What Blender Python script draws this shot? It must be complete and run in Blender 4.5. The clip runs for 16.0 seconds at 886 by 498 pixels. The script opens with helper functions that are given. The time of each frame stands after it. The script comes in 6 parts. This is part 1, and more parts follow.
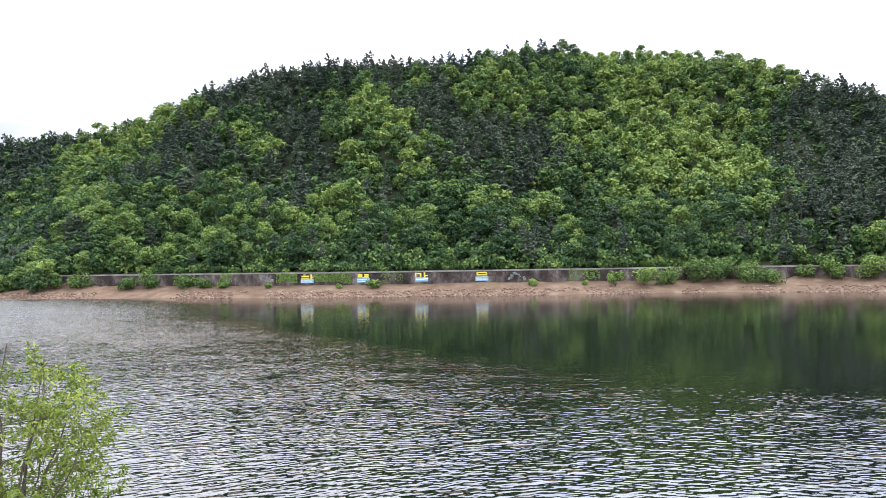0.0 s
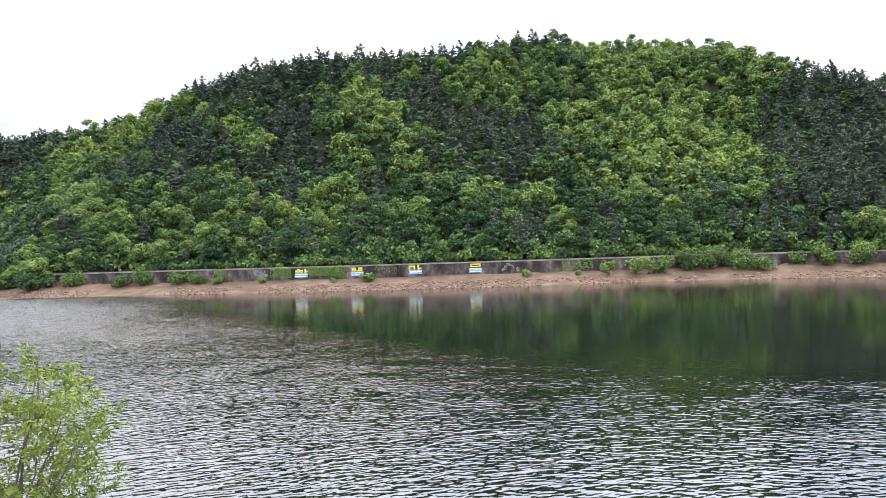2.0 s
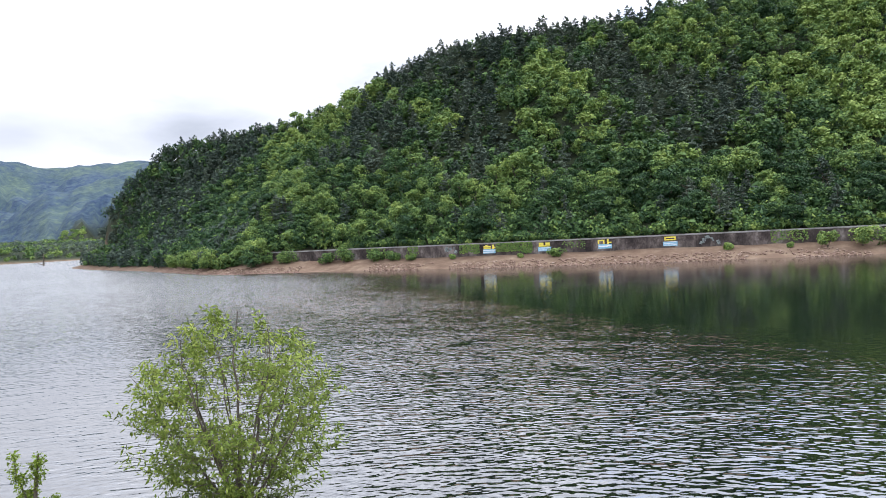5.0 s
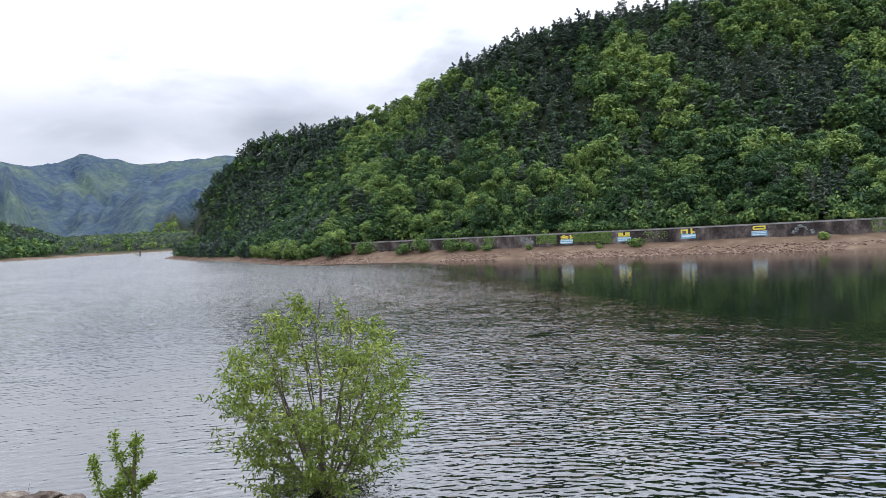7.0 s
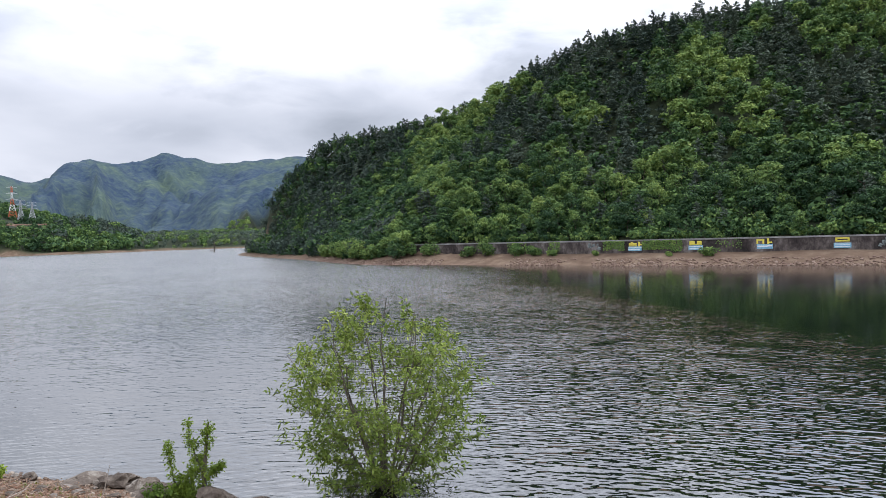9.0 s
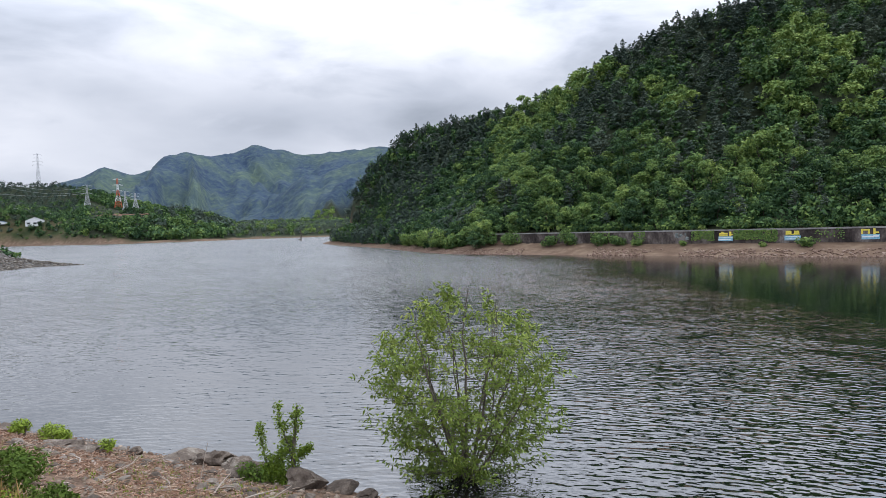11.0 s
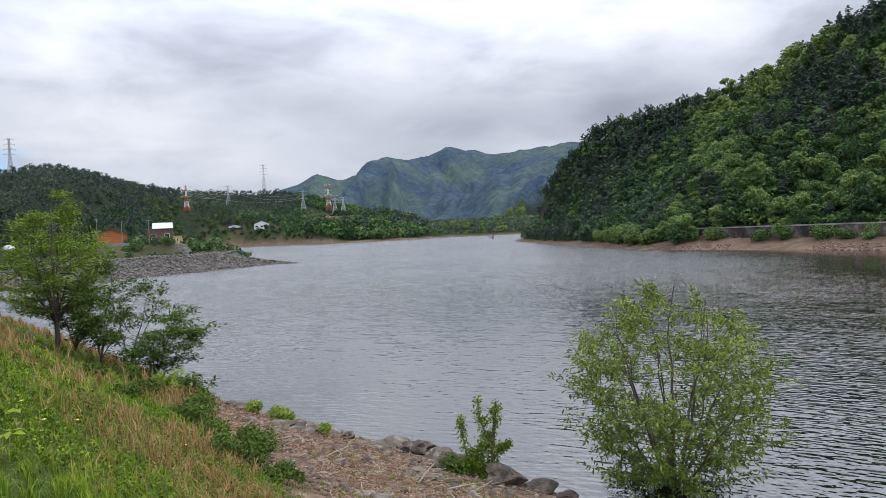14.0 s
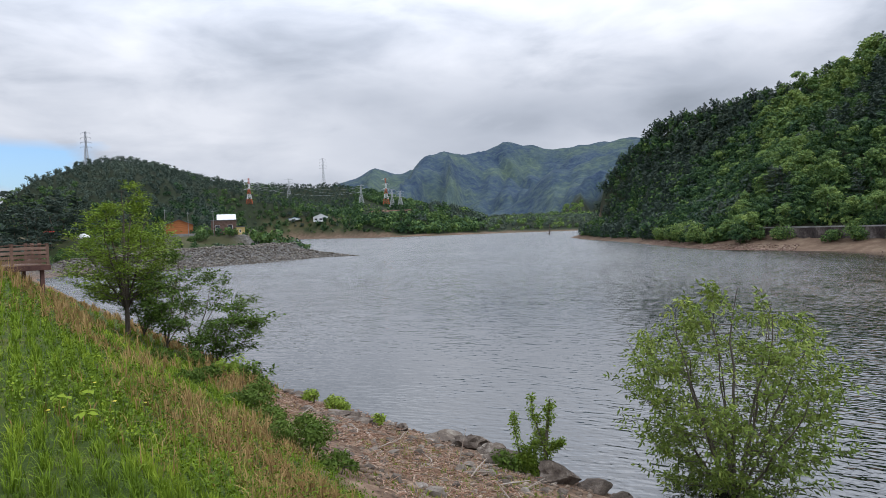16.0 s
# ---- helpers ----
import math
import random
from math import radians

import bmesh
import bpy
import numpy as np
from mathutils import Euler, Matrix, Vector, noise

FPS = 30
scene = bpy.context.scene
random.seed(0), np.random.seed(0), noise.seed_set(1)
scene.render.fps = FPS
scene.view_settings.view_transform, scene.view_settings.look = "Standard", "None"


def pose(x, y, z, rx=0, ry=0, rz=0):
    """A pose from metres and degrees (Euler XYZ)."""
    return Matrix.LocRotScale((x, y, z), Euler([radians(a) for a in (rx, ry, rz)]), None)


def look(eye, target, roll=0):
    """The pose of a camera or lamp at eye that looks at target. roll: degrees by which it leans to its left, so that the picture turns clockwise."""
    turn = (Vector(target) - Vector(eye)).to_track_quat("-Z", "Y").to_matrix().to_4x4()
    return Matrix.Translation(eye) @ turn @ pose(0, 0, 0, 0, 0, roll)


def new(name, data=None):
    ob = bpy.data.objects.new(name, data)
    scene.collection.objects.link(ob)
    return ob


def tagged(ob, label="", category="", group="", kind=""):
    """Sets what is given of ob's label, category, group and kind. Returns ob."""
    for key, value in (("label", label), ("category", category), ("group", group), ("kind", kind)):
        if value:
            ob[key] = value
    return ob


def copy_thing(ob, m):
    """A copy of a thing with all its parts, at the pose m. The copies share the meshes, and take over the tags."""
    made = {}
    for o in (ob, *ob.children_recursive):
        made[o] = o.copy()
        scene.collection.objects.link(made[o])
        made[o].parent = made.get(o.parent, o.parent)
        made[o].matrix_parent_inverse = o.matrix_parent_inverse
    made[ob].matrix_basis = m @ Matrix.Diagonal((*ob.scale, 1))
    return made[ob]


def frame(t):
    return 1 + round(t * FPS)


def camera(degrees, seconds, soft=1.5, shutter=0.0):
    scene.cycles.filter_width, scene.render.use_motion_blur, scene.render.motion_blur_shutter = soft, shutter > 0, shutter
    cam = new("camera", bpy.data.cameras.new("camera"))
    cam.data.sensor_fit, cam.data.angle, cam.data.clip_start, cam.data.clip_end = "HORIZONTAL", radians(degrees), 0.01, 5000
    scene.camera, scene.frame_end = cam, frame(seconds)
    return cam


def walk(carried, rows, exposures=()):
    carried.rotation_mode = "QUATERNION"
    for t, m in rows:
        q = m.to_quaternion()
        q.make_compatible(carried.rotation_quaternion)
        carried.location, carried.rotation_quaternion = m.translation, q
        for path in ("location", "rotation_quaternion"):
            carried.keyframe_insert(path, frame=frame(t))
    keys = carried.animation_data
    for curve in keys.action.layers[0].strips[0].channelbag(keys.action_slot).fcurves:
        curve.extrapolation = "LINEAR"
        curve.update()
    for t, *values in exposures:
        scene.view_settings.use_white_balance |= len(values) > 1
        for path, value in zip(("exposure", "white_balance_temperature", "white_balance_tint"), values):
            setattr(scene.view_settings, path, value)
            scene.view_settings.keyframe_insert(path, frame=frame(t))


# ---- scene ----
cam = camera(67.00, 16.0, soft=0.8)
# seconds, x, y, z, yaw, pitch, roll: a slow turn on the spot, on the crest of the embankment
PATH = [
    (0, -0.004, 0.001, 8.077, 0.00, 0.75, 0.87),
    (0.5, 0.005, -0.059, 8.099, 0.12, 0.65, 0.28),
    (1, 0.133, -0.108, 8.138, -0.91, 0.48, 0.59),
    (1.5, 0.192, -0.230, 8.139, -0.83, 0.28, 1.20),
    (2, 0.259, -0.373, 8.170, -0.46, 0.04, 1.78),
    (2.5, 0.246, -0.557, 8.098, 1.51, -0.24, 2.45),
    (3, 0.172, -0.449, 8.083, 4.60, -0.41, 3.07),
    (3.5, 0.008, -0.227, 8.048, 7.56, -0.58, 2.66),
    (4, -0.145, -0.005, 7.987, 10.93, -0.89, 3.14),
    (4.5, -0.292, 0.161, 7.968, 13.28, -1.14, 3.02),
    (7, -0.598, 0.474, 7.892, 21.70, -1.79, 3.21),
    (7.5, -0.602, 0.449, 7.898, 23.02, -1.82, 2.75),
    (8, -0.622, 0.442, 7.881, 24.52, -1.66, 2.43),
    (8.5, -0.657, 0.465, 7.878, 25.86, -1.40, 2.10),
    (11, -0.689, 0.411, 7.938, 34.12, -2.00, 1.81),
    (11.5, -0.780, 0.475, 7.920, 36.43, -2.13, 2.22),
    (12, -0.799, 0.478, 7.922, 39.67, -2.05, 3.10),
    (12.5, -0.878, 0.488, 7.931, 42.84, -1.91, 2.94),
    (13, -0.906, 0.488, 7.938, 45.47, -1.50, 2.87),
    (13.5, -0.932, 0.466, 7.933, 47.74, -1.46, 2.58),
    (14, -0.980, 0.469, 7.921, 50.35, -1.57, 2.91),
    (14.5, -1.019, 0.481, 7.904, 52.27, -1.67, 2.56),
    (15, -0.993, 0.458, 7.914, 53.65, -1.79, 2.46),
    (15.5, -1.006, 0.456, 7.907, 54.73, -1.88, 2.32),
    (16, -0.983, 0.461, 7.929, 55.14, -1.80, 2.06),
]
EXPOSURES = ((0.0, 1.12, 6350, 16.0), (2.0, 1.12, 6350, 16.0), (4.5, 0.92, 6250, 16.0), (7.0, 0.46, 6150, 15.0), (8.5, 0.34, 6150, 15.0), (11.0, 0.18, 6100, 14.0), (12.5, 0.12, 6100, 14.0), (16.0, -0.02, 6100, 13.0))
walk(cam, [(t, pose(x, y, z, 90 + pitch, roll, yaw)) for t, x, y, z, yaw, pitch, roll in PATH], EXPOSURES)

# ---------------------------------------------------------------- sky and sun
SUN_AZ, SUN_EL = radians(48), radians(50)


def nodes_of(tree):
    tree.nodes.clear()
    return tree.nodes, tree.links


def make_world():
    world = bpy.data.worlds.new("overcast_sky")
    scene.world = world
    world.use_nodes = True
    N, L = nodes_of(world.node_tree)
    sky = N.new("ShaderNodeTexSky")
    sky.sky_type, sky.sun_disc = "NISHITA", False
    sky.sun_elevation, sky.sun_rotation = SUN_EL, SUN_AZ
    sky.air_density, sky.dust_density = 1.0, 1.5
    gain = N.new("ShaderNodeVectorMath")
    gain.operation, gain.inputs[1].default_value = "MULTIPLY", (0.17, 0.20, 0.235)
    L.new(sky.outputs[0], gain.inputs[0])
    co = N.new("ShaderNodeTexCoord")
    sep = N.new("ShaderNodeSeparateXYZ")
    L.new(co.outputs["Generated"], sep.inputs[0])

    def math_node(op, a, b=None, clamp=False):
        n = N.new("ShaderNodeMath")
        n.operation, n.use_clamp = op, clamp
        for k, v in enumerate((a, b)):
            if v is None:
                continue
            if isinstance(v, (int, float)):
                n.inputs[k].default_value = v
            else:
                L.new(v, n.inputs[k])
        return n.outputs[0]

    # a flat layer of cloud seen from below
    rise = math_node("ADD", math_node("MAXIMUM", sep.outputs[2], 0.0), 0.16)
    px = math_node("DIVIDE", sep.outputs[0], rise)
    py = math_node("DIVIDE", sep.outputs[1], rise)
    plane = N.new("ShaderNodeCombineXYZ")
    L.new(px, plane.inputs[0])
    L.new(py, plane.inputs[1])

    dome = N.new("ShaderNodeVectorMath")
    dome.operation, dome.inputs[1].default_value = "MULTIPLY", (1.0, 1.0, 2.7)
    L.new(co.outputs["Generated"], dome.inputs[0])

    def cloud_noise(scale, detail, off, rough=0.55, distort=0.0, base=None):
        shift = N.new("ShaderNodeVectorMath")
        shift.operation = "ADD"
        shift.inputs[1].default_value = off
        L.new(base or plane.outputs[0], shift.inputs[0])
        n = N.new("ShaderNodeTexNoise")
        n.inputs["Scale"].default_value, n.inputs["Detail"].default_value = scale, detail
        n.inputs["Roughness"].default_value, n.inputs["Distortion"].default_value = rough, distort
        L.new(shift.outputs[0], n.inputs["Vector"])
        return n.outputs[0]

    def ramp(value, stops):
        r = N.new("ShaderNodeValToRGB")
        while len(r.color_ramp.elements) < len(stops):
            r.color_ramp.elements.new(0.5)
        for e, (p, c) in zip(r.color_ramp.elements, stops):
            e.position, e.color = p, (*c, 1)
        L.new(value, r.inputs[0])
        return r.outputs[0]

    banks = N.new("ShaderNodeVectorMath")
    banks.operation, banks.inputs[1].default_value = "MULTIPLY", (1.0, 1.0, 2.9)
    L.new(co.outputs["Generated"], banks.inputs[0])
    big = cloud_noise(1.9, 5, (3.1, 1.7, 0.4), 0.5, 0.25, banks.outputs[0])
    fine = cloud_noise(5.5, 7, (0.4, 5.2, 2.0), 0.52, 0.3, banks.outputs[0])
    both = math_node("ADD", math_node("MULTIPLY", big, 0.62), math_node("SUBTRACT", math_node("MULTIPLY", fine, 0.55), 0.085))

    def cloud_bank(az, rise_, wide, tall, weight):
        """A ragged heap of cloud about one direction, darker (-) or paler (+) than the rest."""
        off = N.new("ShaderNodeVectorMath")
        off.operation = "SUBTRACT"
        flat = math.sqrt(1 - rise_ * rise_)
        off.inputs[1].default_value = (flat * math.sin(radians(az)), flat * math.cos(radians(az)), rise_)
        L.new(co.outputs["Generated"], off.inputs[0])
        size = N.new("ShaderNodeVectorMath")
        size.operation, size.inputs[1].default_value = "MULTIPLY", (1 / wide, 1 / wide, 1 / tall)
        L.new(off.outputs[0], size.inputs[0])
        ln = N.new("ShaderNodeVectorMath")
        ln.operation = "LENGTH"
        L.new(size.outputs[0], ln.inputs[0])
        edge = math_node("ADD", math_node("SUBTRACT", 1.15, ln.outputs["Value"]), math_node("MULTIPLY", math_node("SUBTRACT", fine, 0.5), 2.6))
        return math_node("MULTIPLY", math_node("MULTIPLY", edge, 0.9, True), weight)

    for az, rise_, wide, tall, weight in ((-47, 0.150, 0.26, 0.052, -0.20), (-62, 0.19, 0.10, 0.03, -0.10), (-27, 0.26, 0.14, 0.06, 0.12), (-42, 0.245, 0.13, 0.035, 0.10), (-86, 0.19, 0.22, 0.09, 0.08), (13, 0.36, 0.15, 0.09, -0.12), (-33, 0.15, 0.17, 0.065, -0.16)):
        both = math_node("ADD", both, cloud_bank(az, rise_, wide, tall, weight))
    grey = ramp(both, ((0.28, (0.44, 0.485, 0.54)), (0.42, (0.67, 0.715, 0.775)), (0.54, (0.88, 0.915, 0.96)), (0.70, (1.08, 1.10, 1.12))))
    mix = N.new("ShaderNodeMix")
    mix.data_type = "RGBA"
    # the cloud opens only low over the far hill
    low = math_node("SUBTRACT", 1.0, math_node("MULTIPLY", math_node("ABSOLUTE", math_node("SUBTRACT", sep.outputs[2], 0.095)), 26.0))
    side = math_node("SUBTRACT", 1.0, math_node("MULTIPLY", math_node("ABSOLUTE", math_node("ADD", sep.outputs[1], -0.03)), 8.0))
    facing = math_node("LESS_THAN", sep.outputs[0], 0.0)
    ragged = math_node("ADD", math_node("MULTIPLY", math_node("MINIMUM", low, side), facing), math_node("MULTIPLY", math_node("SUBTRACT", fine, 0.5), 1.2))
    gap = math_node("MULTIPLY", ragged, 2.6, True)
    cover = math_node("SUBTRACT", 1.0, gap, True)
    L.new(cover, mix.inputs["Factor"])
    L.new(gain.outputs[0], mix.inputs["A"])
    L.new(grey, mix.inputs["B"])
    up = math_node("MAXIMUM", sep.outputs[2], 0.0)
    zen = math_node("ADD", math_node("ADD", math_node("MULTIPLY", up, 0.3), 0.71), math_node("MULTIPLY", math_node("POWER", math_node("MULTIPLY", math_node("SUBTRACT", up, 0.15), 2.5, True), 2.0), 1.9))
    zen = math_node("MINIMUM", zen, 2.0)
    lit = N.new("ShaderNodeVectorMath")
    lit.operation = "SCALE"
    L.new(mix.outputs["Result"], lit.inputs[0])
    L.new(zen, lit.inputs[3])
    bg = N.new("ShaderNodeBackground")
    bg.inputs[1].default_value = 1.0
    L.new(lit.outputs[0], bg.inputs[0])
    out = N.new("ShaderNodeOutputWorld")
    L.new(bg.outputs[0], out.inputs[0])


make_world()
sun = new("sun", bpy.data.lights.new("sun", "SUN"))
sun.data.energy, sun.data.angle, sun.data.color = 0.95, radians(34), (1.0, 0.96, 0.9)
sun.matrix_world = look((0, 0, 300), (-300 * math.sin(SUN_AZ) * math.cos(SUN_EL), -300 * math.cos(SUN_AZ) * math.cos(SUN_EL), 300 - 300 * math.sin(SUN_EL)))


# ---------------------------------------------------------------- materials
def material(name, stops, scale=1.0, rough=0.8, detail=6.0, bump=0.0, bump_scale=None, translucent=0.0, by_object=0.0, attr="", fine=0.0, metal=0.0, stretch=(1, 1, 1), spec=0.2):
    """A surface whose colour runs over the stops by noise at real size, by the object's own random number and by a mesh attribute."""
    m = bpy.data.materials.new(name)
    m.use_nodes = True
    N, L = nodes_of(m.node_tree)
    out = N.new("ShaderNodeOutputMaterial")
    bsdf = N.new("ShaderNodeBsdfPrincipled")
    bsdf.inputs["Roughness"].default_value, bsdf.inputs["Metallic"].default_value = rough, metal
    bsdf.inputs["Specular IOR Level"].default_value = spec
    co = N.new("ShaderNodeTexCoord")
    mp = N.new("ShaderNodeMapping")
    mp.inputs["Scale"].default_value = stretch
    L.new(co.outputs["Object"], mp.inputs[0])

    def noise_at(s, d):
        n = N.new("ShaderNodeTexNoise")
        n.inputs["Scale"].default_value, n.inputs["Detail"].default_value, n.inputs["Roughness"].default_value = s, d, 0.6
        L.new(mp.outputs[0], n.inputs["Vector"])
        return n.outputs[0]

    def calc(op, a, b, clamp=False):
        n = N.new("ShaderNodeMath")
        n.operation, n.use_clamp = op, clamp
        for k, v in enumerate((a, b)):
            if isinstance(v, (int, float)):
                n.inputs[k].default_value = v
            else:
                L.new(v, n.inputs[k])
        return n.outputs[0]

    value = calc("ADD", calc("MULTIPLY", calc("SUBTRACT", noise_at(scale, detail), 0.5), 1.6), 0.5)
    if fine:
        value = calc("ADD", value, calc("MULTIPLY", calc("SUBTRACT", noise_at(scale * 9.0, 4), 0.5), fine))
    if attr:
        a = N.new("ShaderNodeAttribute")
        a.attribute_name = attr
        value = calc("ADD", calc("MULTIPLY", value, 0.35), calc("MULTIPLY", a.outputs["Fac"], 0.65))
    if by_object:
        info = N.new("ShaderNodeObjectInfo")
        value = calc("ADD", calc("MULTIPLY", value, 1 - by_object), calc("MULTIPLY", info.outputs["Random"], by_object))
    r = N.new("ShaderNodeValToRGB")
    while len(r.color_ramp.elements) < len(stops):
        r.color_ramp.elements.new(0.5)
    for e, (p, c) in zip(r.color_ramp.elements, stops):
        e.position, e.color = p, (*c, 1)
    L.new(value, r.inputs[0])
    L.new(r.outputs[0], bsdf.inputs["Base Color"])
    if bump:
        b = N.new("ShaderNodeBump")
        b.inputs["Strength"].default_value, b.inputs["Distance"].default_value = bump, 0.05
        L.new(noise_at(bump_scale or scale * 6, 5), b.inputs["Height"])
        L.new(b.outputs[0], bsdf.inputs["Normal"])
    last = bsdf.outputs[0]
    if translucent:
        tr = N.new("ShaderNodeBsdfTranslucent")
        L.new(r.outputs[0], tr.inputs[0])
        mx = N.new("ShaderNodeMixShader")
        mx.inputs[0].default_value = translucent
        L.new(last, mx.inputs[1])
        L.new(tr.outputs[0], mx.inputs[2])
        last = mx.outputs[0]
    L.new(last, out.inputs[0])
    return m


# broadleaf and pine greens carry a little blue-grey of distance haze
LEAF_STOPS = ((0.0, (0.014, 0.034, 0.020)), (0.3, (0.034, 0.076, 0.030)), (0.55, (0.090, 0.158, 0.046)), (0.8, (0.200, 0.280, 0.070)), (1.0, (0.370, 0.435, 0.120)))
M = dict(
    broadleaf=material("broadleaf_foliage", LEAF_STOPS, 0.5, 0.7, attr="tone", translucent=0.14, spec=0.15),
    pine=material("pine_foliage", ((0.0, (0.030, 0.048, 0.040)), (0.45, (0.076, 0.104, 0.080)), (1.0, (0.155, 0.188, 0.132))), 0.6, 0.9, attr="tone", translucent=0.08, spec=0.08),
    willow=material("willow_foliage", ((0.0, (0.020, 0.044, 0.009)), (0.5, (0.158, 0.220, 0.042)), (1.0, (0.440, 0.500, 0.120))), 2.0, 0.7, attr="tone", translucent=0.28, spec=0.12),
    locust=material("locust_foliage", ((0.0, (0.085, 0.140, 0.018)), (0.5, (0.190, 0.270, 0.034)), (1.0, (0.320, 0.395, 0.066))), 1.5, 0.7, attr="tone", translucent=0.28, spec=0.12),
    shrub=material("shrub_foliage", ((0.0, (0.034, 0.066, 0.013)), (0.5, (0.078, 0.128, 0.022)), (1.0, (0.150, 0.205, 0.038))), 1.5, 0.75, attr="tone", translucent=0.2, spec=0.1),
    bark=material("bark", ((0.2, (0.05, 0.040, 0.032)), (0.8, (0.16, 0.13, 0.10))), 3.0, 0.9, bump=0.6, bump_scale=14, stretch=(1, 1, 0.25)),
    pale_bark=material("pale_bark", ((0.2, (0.055, 0.048, 0.036)), (0.8, (0.15, 0.13, 0.10))), 3.0, 0.85, bump=0.5, bump_scale=20, stretch=(1, 1, 0.25)),
    concrete=material("weathered_concrete", ((0.20, (0.022, 0.018, 0.017)), (0.42, (0.052, 0.042, 0.038)), (0.62, (0.115, 0.096, 0.086)), (0.85, (0.25, 0.225, 0.205))), 0.35, 0.9, bump=0.4, bump_scale=3, fine=0.5, stretch=(1, 1, 0.6)),
    coping=material("pale_concrete", ((0.2, (0.15, 0.145, 0.135)), (0.8, (0.30, 0.29, 0.275))), 0.4, 0.85, fine=0.4),
    yellow=material("yellow_paint", ((0.2, (0.62, 0.50, 0.06)), (0.8, (0.78, 0.68, 0.12))), 2.5, 0.6, fine=0.4),
    blue=material("blue_paint", ((0.2, (0.13, 0.33, 0.48)), (0.8, (0.30, 0.52, 0.62))), 2.0, 0.6, fine=0.5),
    white=material("white_paint", ((0.2, (0.62, 0.62, 0.61)), (0.8, (0.80, 0.80, 0.79))), 1.2, 0.6, fine=0.3),
    stone=material("shore_stone", ((0.0, (0.10, 0.090, 0.080)), (0.5, (0.22, 0.20, 0.18)), (1.0, (0.38, 0.36, 0.33))), 1.5, 0.85, bump=0.6, bump_scale=9, by_object=0.5, fine=0.5),
    pale_stone=material("pale_stone", ((0.0, (0.16, 0.15, 0.14)), (0.5, (0.30, 0.285, 0.26)), (1.0, (0.46, 0.44, 0.41))), 0.7, 0.9, attr="tone", fine=0.3),
    wood=material("weathered_wood", ((0.1, (0.075, 0.040, 0.028)), (0.5, (0.16, 0.095, 0.068)), (0.9, (0.28, 0.19, 0.145))), 1.5, 0.75, bump=0.3, bump_scale=12, stretch=(1, 1, 1), by_object=0.3, fine=0.4),
    dry=material("dry_straw", ((0.0, (0.11, 0.066, 0.026)), (0.5, (0.280, 0.178, 0.070)), (1.0, (0.46, 0.335, 0.150))), 1.0, 0.85, attr="tone", translucent=0.1, spec=0.1),
    grass=material("grass_blades", ((0.0, (0.026, 0.052, 0.006)), (0.5, (0.140, 0.215, 0.015)), (1.0, (0.340, 0.410, 0.038))), 1.0, 0.7, attr="tone", translucent=0.15, spec=0.12),
    deadwood=material("bleached_deadwood", ((0.0, (0.16, 0.12, 0.09)), (0.5, (0.30, 0.25, 0.20)), (1.0, (0.46, 0.41, 0.35))), 3.0, 0.85, by_object=0.4, attr="tone"),
)


